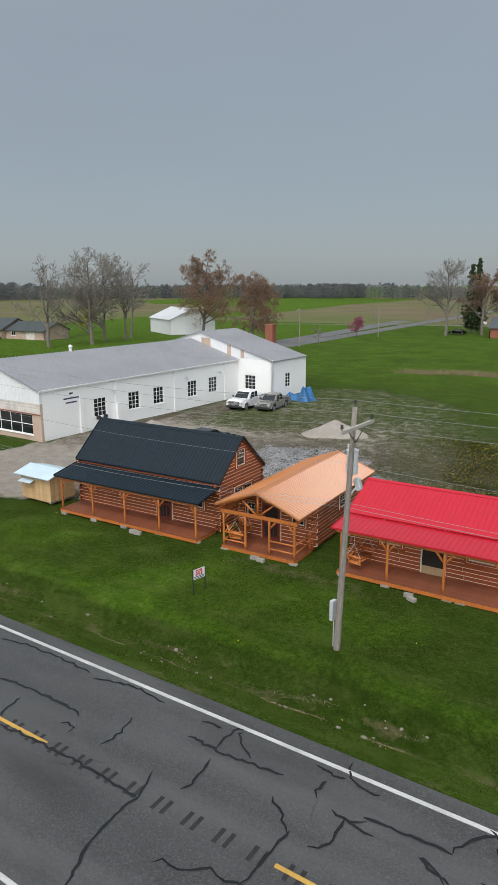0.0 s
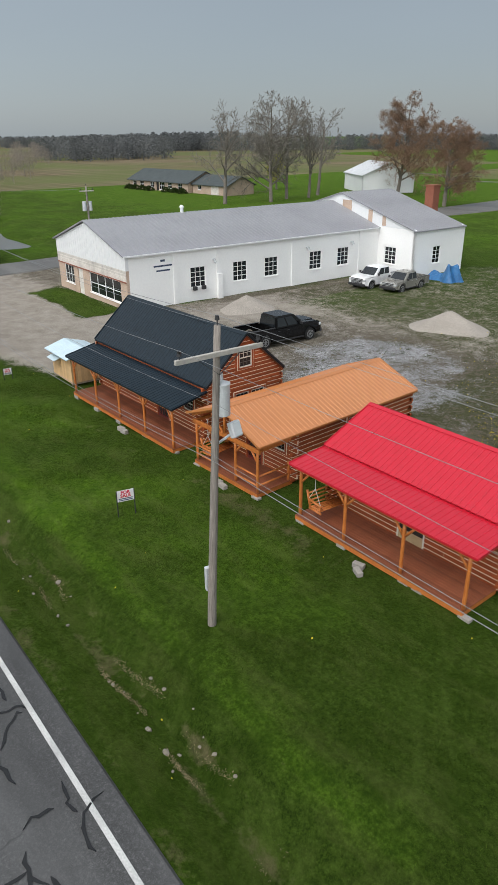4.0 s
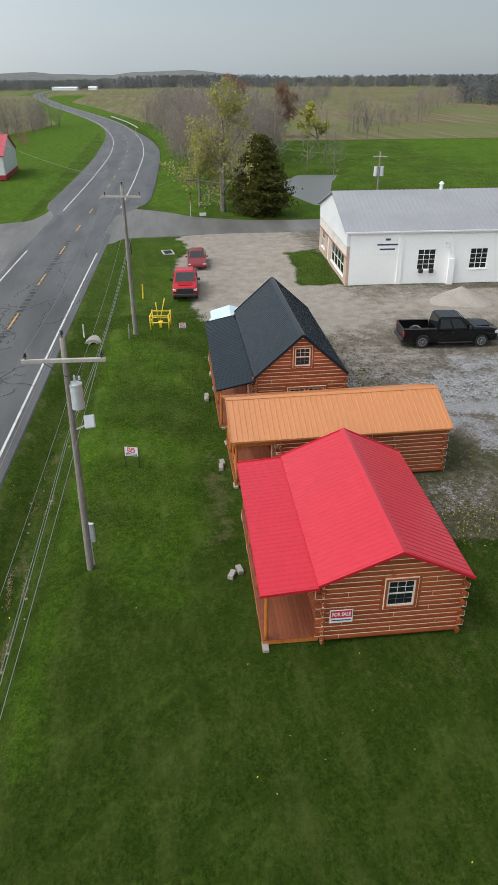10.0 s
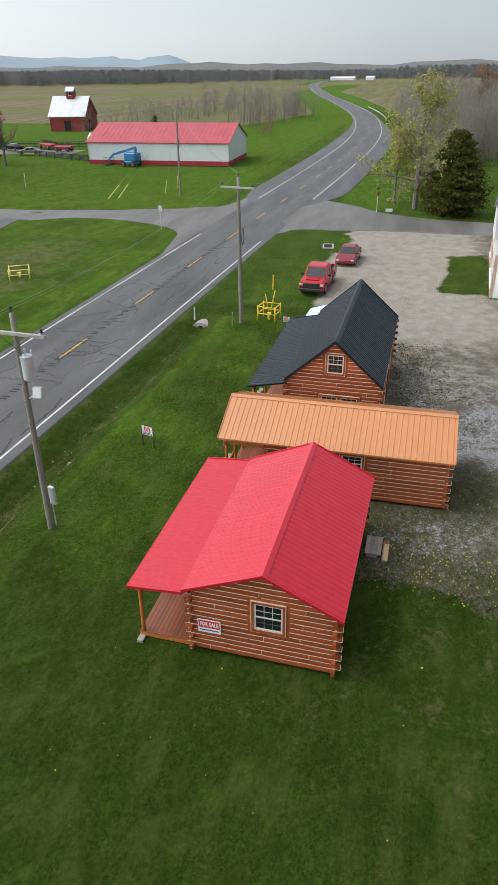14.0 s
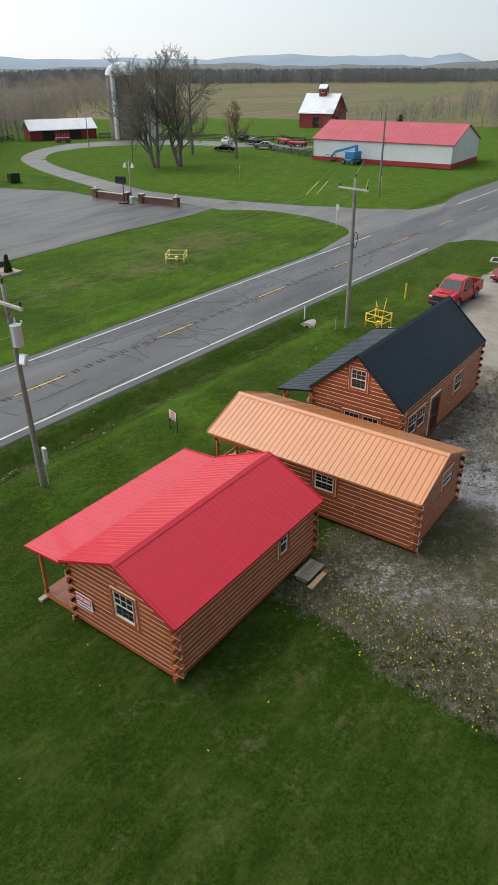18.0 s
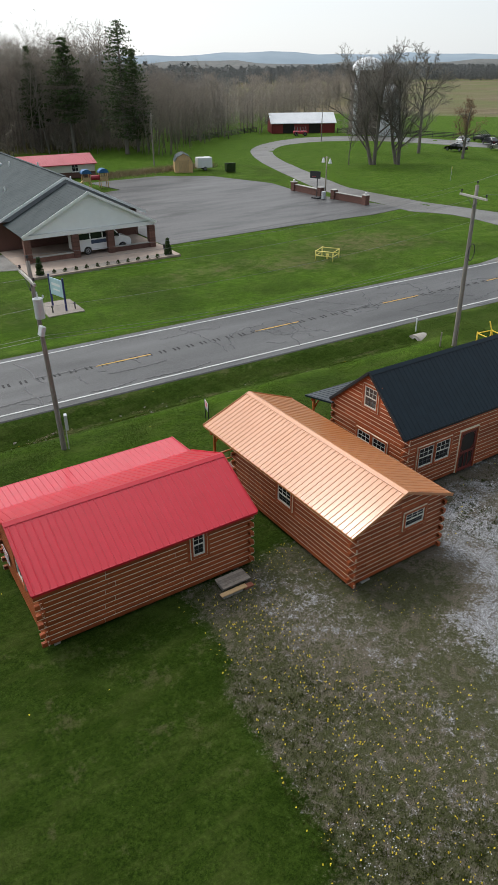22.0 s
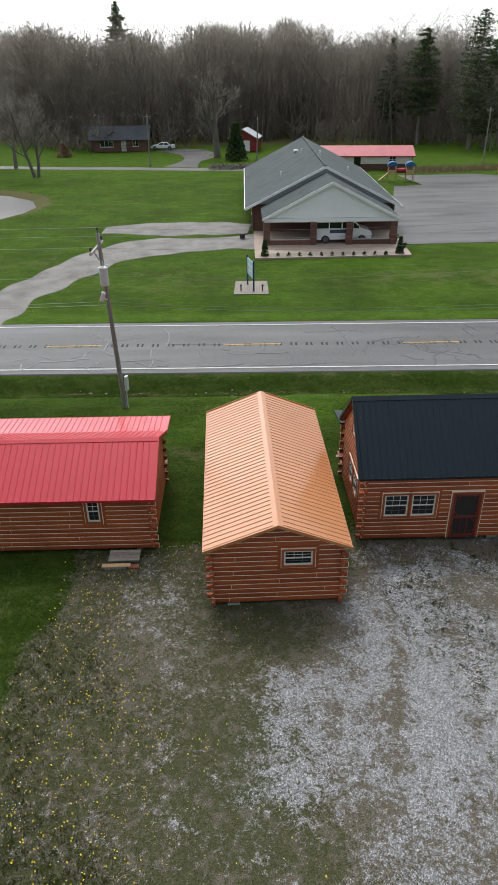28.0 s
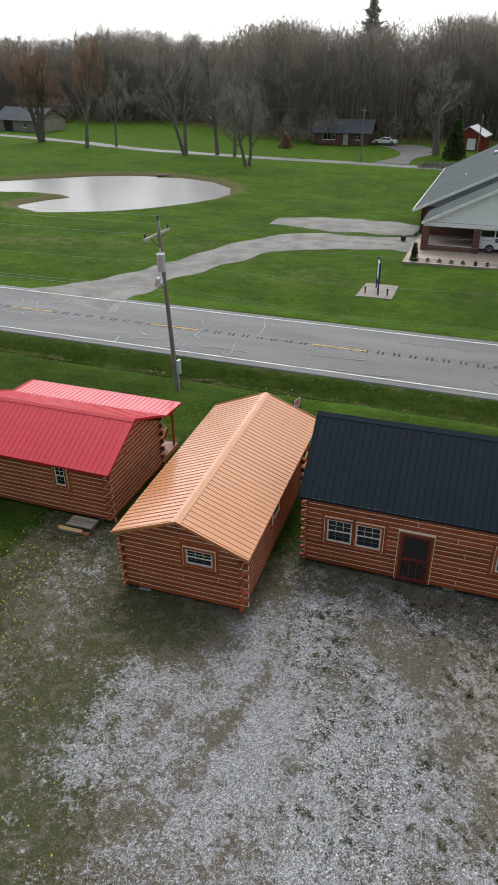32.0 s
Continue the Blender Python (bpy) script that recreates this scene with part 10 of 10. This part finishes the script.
evergreen("pine_tree", 176, 62, 4.8, 1.8, 7, "small dark spruce behind the pole barn", leaf=0.3)
evergreen("pine_tree", 33.5, -170, 20, 3.5, 8, "dark pine near the far house", gap=1.0, leaf=0.42)
evergreen("pine_tree", 36.5, -176, 19, 3.5, 9, "dark pine near the far house", gap=1.0, leaf=0.42)


def scatter(name, variants, spots, material, label, category="woods"):
    """One object of many plants: variants are (points, faces); spots are x, y, z, size, turn."""
    V, F, k = [], [], 0
    for i, (x, y, z, s, sz, a) in enumerate(spots):
        pts, faces = variants[i % len(variants)]
        c, n = math.cos(a), math.sin(a)
        P = np.empty_like(pts)
        P[:, 0] = x + s * (pts[:, 0] * c - pts[:, 1] * n)
        P[:, 1] = y + s * (pts[:, 0] * n + pts[:, 1] * c)
        P[:, 2] = z + sz * pts[:, 2]
        V.append(P)
        F += [tuple(j + k for j in f) for f in faces]
        k += len(pts)
    me = bpy.data.meshes.new(name)
    me.from_pydata(np.concatenate(V).tolist(), [], F)
    me.materials.append(M[material])
    return tagged(new(name, me), label, category, kind="stuff")


def merged(*soups):
    v, f = [], []
    for s in soups:
        k = len(v)
        v += [tuple(p) for p in s.v]
        f += [tuple(j + k for j in q) for q in s.f]
    return np.array(v), f


wood_kinds = [merged(*bare_tree(100 + k, h=23.2, r=0.12 + 0.02 * (k % 3), spread=0.66, levels=4, kids=(10, 5, 3), bole=0.30, twig=0.022, up=0.10, sl=8, slw=0.75, slk=0.75, haze=True, fan=0.7)[:2]) for k in range(8)]
rw = random.Random(12)
edge = lambda x: 126 + 34 * float(smooth(-20, -75, x)) + 5 * math.sin(x * 0.09)
spots = []
for k in range(400):
    x = rw.uniform(-160, 62)
    y = edge(x) + (abs(rw.gauss(0, 1)) * 14 if k % 3 else rw.uniform(0, 55))
    s = rw.uniform(0.88, 1.12)
    spots.append((x, y, -0.4, s, s * rw.uniform(0.95, 1.06), rw.uniform(0, 6.28)))
scatter("bare_woods", wood_kinds, spots[::2], "twig", "dense bare spring woods of slim grey-brown trees")
scatter("bare_woods", wood_kinds[::-1], spots[1::2], "twig_wood", "dense bare spring woods of slim grey-brown trees")
brush_kinds = [merged(*bare_tree(400 + k, h=5, r=0.05, spread=0.6, levels=2, kids=(9,), bole=0.02, twig=0.025, up=0.3, stems=2, sl=15, slw=1.3, slk=0.6, haze=True)[:2]) for k in range(5)]
spots = []
for k in range(640):
    x = rw.uniform(-160, 62)
    s = rw.uniform(0.6, 1.6)
    spots.append((x, edge(x) + rw.uniform(-4, 40), -0.4, s * 1.3, s, rw.uniform(0, 6.28)))
def crown_haze(seed):
    """Trunk and a tall crown of many thin upright twigs."""
    rr = random.Random(seed)
    s = Soup()
    s.tube(Vector((0, 0, -1)), Vector((0, 0, 18)), 0.2, 0.06, 4)
    for _ in range(420):
        u = rr.uniform(0.02, 1) ** 0.8
        r = 4.2 * math.sin((0.12 + 0.80 * u) * math.pi) ** 0.8 + 0.3
        a, q = rr.uniform(0, 6.28), rr.random() ** 0.5
        c = Vector((r * q * math.cos(a), r * q * math.sin(a), u * 20.0))
        d = Vector((math.cos(a) * 0.45 + rr.gauss(0, 0.4), math.sin(a) * 0.45 + rr.gauss(0, 0.4), rr.gauss(0.75, 0.45))).normalized()
        s.sliver(c, d * rr.uniform(1.4, 3.0), rr.uniform(0.035, 0.075))
    return merged(s)


haze_kinds = [crown_haze(700 + k) for k in range(6)]
for material, n in (("twig_wood", 430), ("twig", 250)):
    S = []
    for k in range(n):
        x = rw.uniform(-165, 64)
        s = rw.uniform(0.92, 1.2) * (0.92 + 0.08 * math.sin(x * 0.11) + 0.06 * math.sin(x * 0.31))
        S.append((x, edge(x) + rw.uniform(6, 62), -0.4, s * 1.05, s, rw.uniform(0, 6.28)))
    scatter("woods_crowns", haze_kinds, S, material, "hazy crowns deeper in the bare spring woods")
scatter("woods_brush", brush_kinds, spots, "twig_wood", "leafless brush at the foot of the woods", "brush")
spots = []
for k in range(170):
    x = rw.uniform(58, 96)
    y = 106 + 0.9 * (x - 58) + rw.uniform(-5, 30)
    s = rw.uniform(0.42, 0.78)
    spots.append((x, y, -0.4, s, s, rw.uniform(0, 6.28)))
scatter("young_woods", wood_kinds, spots, "twig_wood", "thin young trees behind the dumpster")
low_kinds = [merged(*bare_tree(200 + k, h=10, r=0.09, spread=0.75, levels=3, kids=(9, 4), bole=0.06, twig=0.02, up=0.12, sl=18, slw=0.9, slk=0.55, haze=True, fan=0.85)[:2]) for k in range(6)]
low_kinds = low_kinds[:3] + [(P * 0.5, F) for P, F in haze_kinds[:5]]


def row(p, q, n, wide, lo, hi, name, material, label):
    S = []
    for _ in range(int(n * 0.72)):
        t = rw.random()
        s = rw.uniform(lo, hi)
        x, y = p[0] + (q[0] - p[0]) * t + rw.gauss(0, wide), p[1] + (q[1] - p[1]) * t + rw.gauss(0, wide)
        if abs(y - float(road_y(x))) < 10:
            continue
        S.append((x, y, -0.4, s * 1.2, s * rw.uniform(0.8, 1.2), rw.uniform(0, 6.28)))
    return scatter(name, low_kinds, S, material, label, "hedgerow")


row((112, -16), (300, -14), 480, 8, 0.5, 1.1, "roadside_thicket", "twig_wood", "brown leafless thicket beside the curve")
row((116, -18), (165, -24), 120, 6, 0.7, 1.3, "roadside_trees", "twig_wood", "bare brown trees beside the creek")
row((190, -62), (560, -260), 150, 5, 0.4, 1.0, "field_hedge", "twig_wood", "leafless hedgerow between stubble fields")
row((300, -60), (560, -140), 110, 5, 0.5, 1.1, "field_hedge", "twig", "leafless hedgerow between stubble fields")
row((160, 74), (330, 66), 120, 5, 0.4, 0.9, "field_hedge", "twig", "leafless hedgerow behind the farm")
row((118, 182), (330, 330), 240, 8, 0.7, 1.4, "field_hedge", "twig_wood", "leafless hedgerow behind the farm")
row((90, 145), (160, 190), 150, 8, 0.6, 1.2, "field_hedge", "twig_wood", "brown brush behind the cattle barn")
row((70, 128), (98, 150), 60, 7, 0.7, 1.3, "field_hedge", "twig", "bare trees behind the cattle barn")
row((196, 44), (258, 33), 80, 3, 0.5, 1.1, "field_hedge", "twig_wood", "leafless hedgerow inside the curve")
row((172, 30), (190, 34), 16, 1.5, 0.2, 0.45, "field_hedge", "twig_red", "dry brush on the inside of the curve")
row((-150, -190), (60, -215), 90, 8, 0.4, 0.9, "field_hedge", "twig", "leafless hedgerow across the far field")


# distant woods: long uneven belts of trunks and clouded twig tops
def far_tree(seed):
    rr = random.Random(seed)
    s = Soup()
    s.tube(Vector((0, 0, -1)), Vector((0, 0, 13)), 0.35, 0.15, 4)
    for _ in range(170):
        u = rr.uniform(0.03, 1) ** 0.85
        r = 6.2 * math.sin(min(1, u * 0.85 + 0.2) * math.pi) ** 0.6 + 0.6
        a, q = rr.uniform(0, 6.28), rr.random() ** 0.5
        c = Vector((r * q * math.cos(a), r * q * math.sin(a), u * 17.5))
        s.sliver(c, Vector((rr.gauss(0, 1), rr.gauss(0, 1), rr.gauss(0.1, 0.7))).normalized() * rr.uniform(0.8, 1.6), rr.uniform(0.28, 0.6))
    return merged(s)


far_kinds = [far_tree(500 + k) for k in range(7)]


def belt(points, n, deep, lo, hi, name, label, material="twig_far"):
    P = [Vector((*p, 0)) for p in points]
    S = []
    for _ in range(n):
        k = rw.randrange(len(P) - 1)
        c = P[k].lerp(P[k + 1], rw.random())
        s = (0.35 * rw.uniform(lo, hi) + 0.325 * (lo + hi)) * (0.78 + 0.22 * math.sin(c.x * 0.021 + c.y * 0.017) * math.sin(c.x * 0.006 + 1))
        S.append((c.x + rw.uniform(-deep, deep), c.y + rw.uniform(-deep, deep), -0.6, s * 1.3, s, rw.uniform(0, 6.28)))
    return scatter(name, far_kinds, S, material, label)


far_label = "dark distant belt of bare woods"
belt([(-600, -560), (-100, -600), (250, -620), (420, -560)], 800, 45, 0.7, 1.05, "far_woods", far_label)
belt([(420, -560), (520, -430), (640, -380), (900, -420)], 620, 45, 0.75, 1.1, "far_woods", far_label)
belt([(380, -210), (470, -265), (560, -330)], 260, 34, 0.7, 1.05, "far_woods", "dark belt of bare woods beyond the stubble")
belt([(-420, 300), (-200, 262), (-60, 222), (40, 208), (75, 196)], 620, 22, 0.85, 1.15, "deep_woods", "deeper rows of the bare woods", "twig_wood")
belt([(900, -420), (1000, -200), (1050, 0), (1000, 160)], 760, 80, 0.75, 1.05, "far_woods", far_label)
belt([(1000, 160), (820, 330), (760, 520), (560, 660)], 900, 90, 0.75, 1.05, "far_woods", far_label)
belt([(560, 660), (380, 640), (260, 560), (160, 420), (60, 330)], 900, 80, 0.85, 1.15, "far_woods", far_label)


def ridge(points, h, wide, name, label, material):
    """A long wooded hill."""
    bm = bm_new()
    rows = []
    P = np.array(points, float)
    n = 60
    t = np.linspace(0, len(P) - 1, n)
    xs, ys = np.interp(t, range(len(P)), P[:, 0]), np.interp(t, range(len(P)), P[:, 1])
    for i, (x, y) in enumerate(zip(xs, ys)):
        d = Vector((x, y, 0)).normalized()
        hh = h * (0.80 + 0.07 * math.sin(i * 0.41) + 0.06 * math.sin(i * 0.93 + 1) + 0.04 * math.sin(i * 2.3)) * min(1, i / 5, (n - 1 - i) / 5)
        rows.append([bm.verts.new((x + d.x * o * wide, y + d.y * o * wide, z * max(hh, 0.0) - 3)) for o, z in ((-1, 0), (-0.5, 0.6), (0, 1.0), (0.6, 0.7), (1.2, 0))])
    for a, b in zip(rows, rows[1:]):
        for k in range(4):
            bm.faces.new((a[k], a[k + 1], b[k + 1], b[k]))
    bmesh.ops.recalc_face_normals(bm, faces=bm.faces)
    return tagged(link(name, bm, M[material], smooth=True), label, "hills", kind="structure")


M["hill_woods"] = plain("wooded_hill", (0.085, 0.092, 0.088), (0.15, 0.148, 0.135), 0.12, 0.012, 0.95, bump=0)
# distance haze is put straight into this base colour: pale and blue
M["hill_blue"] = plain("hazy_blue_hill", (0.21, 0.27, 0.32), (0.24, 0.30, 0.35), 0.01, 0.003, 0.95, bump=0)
ridge([(1150, -250), (1250, 200), (1100, 620), (700, 900), (200, 980)], 27, 160, "wooded_hills", "low wooded hills on the horizon", "hill_woods")
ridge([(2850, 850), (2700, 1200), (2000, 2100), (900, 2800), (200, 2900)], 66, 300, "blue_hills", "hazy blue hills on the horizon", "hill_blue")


# ---- small growth and stones on the ground ----
def strew(name, n, where, build, material, label, category, seed):
    """Many tiny faces laid on the ground as one object. build(P, rs) gives points and faces."""
    rs = np.random.RandomState(seed)
    P = where(rs, n)
    P = np.column_stack([P, land(P[:, 0], P[:, 1])])
    V, F = build(P, rs)
    me = bpy.data.meshes.new(name)
    me.from_pydata(V.tolist(), [], F.tolist())
    me.materials.append(M[material])
    return tagged(new(name, me), label, category, kind="stuff")


def blades(h0, h1, w, flat=0.0):
    def make(P, rs):
        n = len(P)
        a = rs.uniform(0, 6.28, n)
        L = rs.uniform(h0, h1, n)
        lean = rs.uniform(0.25, 0.9, n) + flat
        b = rs.uniform(0, 6.28, n)
        u = np.column_stack([np.cos(a), np.sin(a), np.zeros(n)]) * w
        d = np.column_stack([np.cos(b) * lean, np.sin(b) * lean, np.ones(n)]) * L[:, None]
        V = np.empty((n, 3, 3))
        V[:, 0], V[:, 1], V[:, 2] = P - u, P + u, P + d
        return V.reshape(-1, 3), np.arange(3 * n).reshape(n, 3)
    return make


def discs(r0, r1, z, k=6):
    def make(P, rs):
        n = len(P)
        r = rs.uniform(r0, r1, n)
        a = np.arange(k) * math.tau / k
        V = np.empty((n, k, 3))
        V[:, :, 0] = P[:, :1] + r[:, None] * np.cos(a)
        V[:, :, 1] = P[:, 1:2] + r[:, None] * np.sin(a)
        V[:, :, 2] = P[:, 2:] + z + 0.02 * np.cos(a + rs.uniform(0, 6.28, (n, 1)))
        return V.reshape(-1, 3), np.arange(k * n).reshape(n, k)
    return make


LAWN_CUT = [(-5.0, -5.6), (2.7, -5.9), (4.4, -5.9), (20, -5.9), (20, -12), (2.6, -12.2), (-5.0, -12.0)]


def on_lawn(rs, n):
    out = np.empty((0, 2))
    while len(out) < n:
        Q = np.column_stack([rs.uniform(-26, 30, n), rs.uniform(-34, 4.2, n)])
        keep = (inside(Q[:, 0], Q[:, 1], LOT) < 0.2) & (inside(Q[:, 0], Q[:, 1], LAWN_CUT) < -0.05) & (Q[:, 1] - road_y(Q[:, 0]) < -4.7)
        keep &= rs.uniform(0, 1, n) < 0.45 + 0.35 * wave(Q[:, 0], Q[:, 1], 1.6, 61)
        out = np.concatenate([out, Q[keep]])
    return out[:n]


def on_lot(bias):
    def pick(rs, n):
        out = np.empty((0, 2))
        while len(out) < n:
            Q = np.column_stack([rs.uniform(-3, 24, n), rs.uniform(-36, -11, n)])
            d = inside(Q[:, 0], Q[:, 1], LOT)
            core_stone = smooth(6.5, 9, Q[:, 0])
            p = np.exp(-((d - 2.2) / 2.6) ** 2) * (1 - bias * core_stone) + (0.06 + 0.25 * np.maximum(0, wave(Q[:, 0], Q[:, 1], 0.8, 62))) * (1 - bias * core_stone)
            keep = (d > -0.5) & (rs.uniform(0, 1, n) < p) & (inside(Q[:, 0], Q[:, 1], [(4.5, -15.1), (8.9, -15.1), (8.9, -11), (4.5, -11)]) < -0.1) & ~((Q[:, 0] > 9.8) & (Q[:, 1] > -12.2)) & ~((Q[:, 0] < 2.5) & (Q[:, 1] > -12.2))
            out = np.concatenate([out, Q[keep]])
        return out[:n]
    return pick


strew("lawn_grass", 220000, on_lawn, blades(0.05, 0.12, 0.005), "blade", "short rough lawn grass", "grass", 71)
strew("lot_weeds", 34000, on_lot(0.9), blades(0.05, 0.13, 0.012), "weed_blade", "low weeds growing through the gravel", "weeds", 72)
strew("dandelions", 3000, on_lot(0.9), discs(0.013, 0.025, 0.05), "dandelion", "yellow dandelion heads among the weeds", "flowers", 73)
strew("lawn_dandelions", 110, on_lawn, discs(0.014, 0.024, 0.07), "dandelion", "scattered yellow dandelion heads in the lawn", "flowers", 74)


def clumps(P, rs):
    n = len(P)
    k = 14
    C = np.repeat(P, k, 0)
    C[:, :2] += rs.normal(0, 0.05, (n * k, 2))
    return blades(0.02, 0.05, 0.012, 1.6)(C, rs)


strew("weed_clumps", 3800, on_lot(0.45), clumps, "weed_blade", "dark weed clumps in the gravel", "weeds", 75)


def on_stone(rs, n):
    out = np.empty((0, 2))
    while len(out) < n:
        Q = np.column_stack([rs.uniform(-1.5, 22, n), rs.uniform(-32, -11, n)])
        x, y = Q[:, 0], Q[:, 1]
        d = inside(x, y, STONE) + 0.35 * wave(x, y, 1.3, 24) + 0.3 * wave(x, y, 3.5, 25)
        p = 0.85 * smooth(-0.6, 0.9, d) + 0.14 * np.exp(-((x - 3.4) / 0.9) ** 2 - ((y + 15.8) / 2.4) ** 2) + 0.015
        p *= np.clip(0.6 + 0.5 * wave(x, y, 1.9, 63) + 0.4 * wave(x, y, 5.0, 64), 0.05, 1.3)
        keep = (inside(x, y, LOT) > -0.3) & (rs.uniform(0, 1, n) < p) & (inside(x, y, [(4.5, -15.2), (8.9, -15.2), (8.9, -11), (4.5, -11)]) < -0.1) & ~((x > 9.6) & (y > -12.3)) & ~((x < 2.7) & (y > -12.3))
        out = np.concatenate([out, Q[keep]])
    return out[:n]


def chips(P, rs):
    """Little three-sided stones."""
    n = len(P)
    r = rs.uniform(0.010, 0.024, n) * (1 + 0.7 * (rs.uniform(0, 1, n) > 0.93))
    a = rs.uniform(0, 6.28, n)
    V = np.empty((n, 4, 3))
    for k in range(3):
        b = a + k * 2.1 + rs.uniform(-0.4, 0.4, n)
        V[:, k] = P + np.column_stack([r * np.cos(b), r * np.sin(b), rs.uniform(-0.004, 0.004, n)])
    V[:, 3] = P + np.column_stack([rs.normal(0, 0.3, n) * r, rs.normal(0, 0.3, n) * r, r * rs.uniform(0.25, 0.5, n)])
    i = np.arange(n)[:, None] * 4
    F = np.concatenate([i + [0, 1, 3], i + [1, 2, 3], i + [2, 0, 3]])
    return V.reshape(-1, 3), F


def in_gravel(rs, n):
    Q = np.column_stack([rs.uniform(5, 18, n * 3), rs.uniform(-28, -12, n * 3)])
    return Q[inside(Q[:, 0], Q[:, 1], STONE) > 0.2][:n]


strew("gravel_weeds", 900, in_gravel, clumps, "weed_blade", "small dark weed tufts in the crushed stone", "weeds", 84)
M["chip"] = plain("crushed_limestone", (0.36, 0.362, 0.37), (0.56, 0.563, 0.575), 9, 0.8, 0.9, bump=0, island=0.45, spec=0.2)
strew("gravel", 60000, on_stone, chips, "chip", "loose pale crushed limestone chips over dirt", "gravel", 76)


def among_weeds(rs, n):
    """Patches of stray stones between the weeds."""
    out = np.empty((0, 2))
    while len(out) < n:
        Q = np.column_stack([rs.uniform(-1.5, 9, n), rs.uniform(-30, -11.4, n)])
        x, y = Q[:, 0], Q[:, 1]
        p = np.clip(0.10 + 1.1 * wave(x, y, 1.3, 81) + 0.5 * wave(x, y, 3.6, 82), 0.03, 1)
        keep = (inside(x, y, LOT) > 0.2) & (rs.uniform(0, 1, n) < p) & (inside(x, y, [(4.5, -15.2), (8.9, -15.2), (8.9, -11), (4.5, -11)]) < -0.1) & ~((x < 2.7) & (y > -12.3))
        out = np.concatenate([out, Q[keep]])
    return out[:n]


strew("stray_gravel", 4000, among_weeds, lambda P, rs: chips(P, rs), "chip", "stray pale stones among the weeds", "gravel", 83)


def on_reeds(rs, n):
    u = rs.uniform(0, 1, n)
    return np.column_stack([23 - 30 * u + rs.normal(0, 0.8, n), -77.5 - 2.5 * u + rs.normal(0, 0.5, n) + 0.6 * np.sin(u * 17)])


M["straw"] = plain("dry_reed_straw", (0.22, 0.17, 0.10), (0.36, 0.29, 0.18), 2.0, 0.5, 0.95, bump=0, island=0.3, spec=0.0)
strew("dry_reeds", 5000, on_reeds, blades(0.35, 0.95, 0.02), "straw", "strip of tall dry straw-coloured weeds across the lawn", "weeds", 78)


def on_bank(rs, n):
    u = rs.uniform(0, 1, n)
    return np.column_stack([36 + 24 * u + rs.normal(0, 0.5, n), 83.5 + 2.5 * u + rs.normal(0, 1.3, n)])


strew("bank_straw", 6000, on_bank, blades(0.3, 0.9, 0.03), "straw", "dry straw-coloured weeds behind the parking lot", "weeds", 79)
log_ob = thing("pond_log", pose(-33.5, 72.6, -0.72, 0, 0, 8), "short dark log lying on the far pond bank", "log")
bm = bm_new()
rod(bm, (-1.1, 0, 0.12), (1.1, 0.1, 0.12), 0.2, 0.16, 10)
part("trunk", bm, M["bark"], log_ob)


def in_ditch(rs, n):
    x = rs.uniform(-16, 22, n * 5)
    keep = rs.uniform(0, 1, n * 5) < np.clip(0.15 + 1.3 * wave(x, x * 0, 1.7, 91), 0, 1)
    x = x[keep][:n]
    return np.column_stack([x, road_y(x) - np.where(rs.uniform(0, 1, len(x)) < 0.6, 6.05, 6.6) + rs.normal(0, 0.05, len(x)) + 0.12 * np.sin(x * 1.7)])


strew("ditch_straw", 7000, in_ditch, blades(0.008, 0.026, 0.009, 1.3), "straw", "tan dead grass along the ditch bottom", "weeds", 85)


def pebble(seed):
    bm = bm_new()
    bmesh.ops.create_icosphere(bm, subdivisions=1, radius=1.0)
    rr = random.Random(seed)
    for v in bm.verts:
        v.co = Vector((v.co.x * rr.uniform(0.75, 1.2), v.co.y * rr.uniform(0.6, 0.95), v.co.z * rr.uniform(0.4, 0.7)))
    return mesh_of("ditch_stone", bm, M["stone"])


pebbles = [pebble(k) for k in range(5)]
rs = random.Random(77)
for k in range(34):
    x = rs.gauss(-2.0, 4.5) if k < 24 else rs.uniform(-14, 22)
    y = float(road_y(x)) - (5.95 if k % 2 else 6.75) + rs.gauss(0, 0.12)
    s = rs.uniform(0.03, 0.08) if rs.random() < 0.88 else rs.uniform(0.09, 0.14)
    ob = new("ditch_stone", pebbles[k % 5])
    ob.matrix_world = pose(x, y, float(land(x, y)) + s * 0.05, 0, 0, rs.uniform(0, 360)) @ Matrix.Scale(s, 4)
    tagged(ob, "pale rough stone lying in the grassy ditch", "stone", "ditch stones")
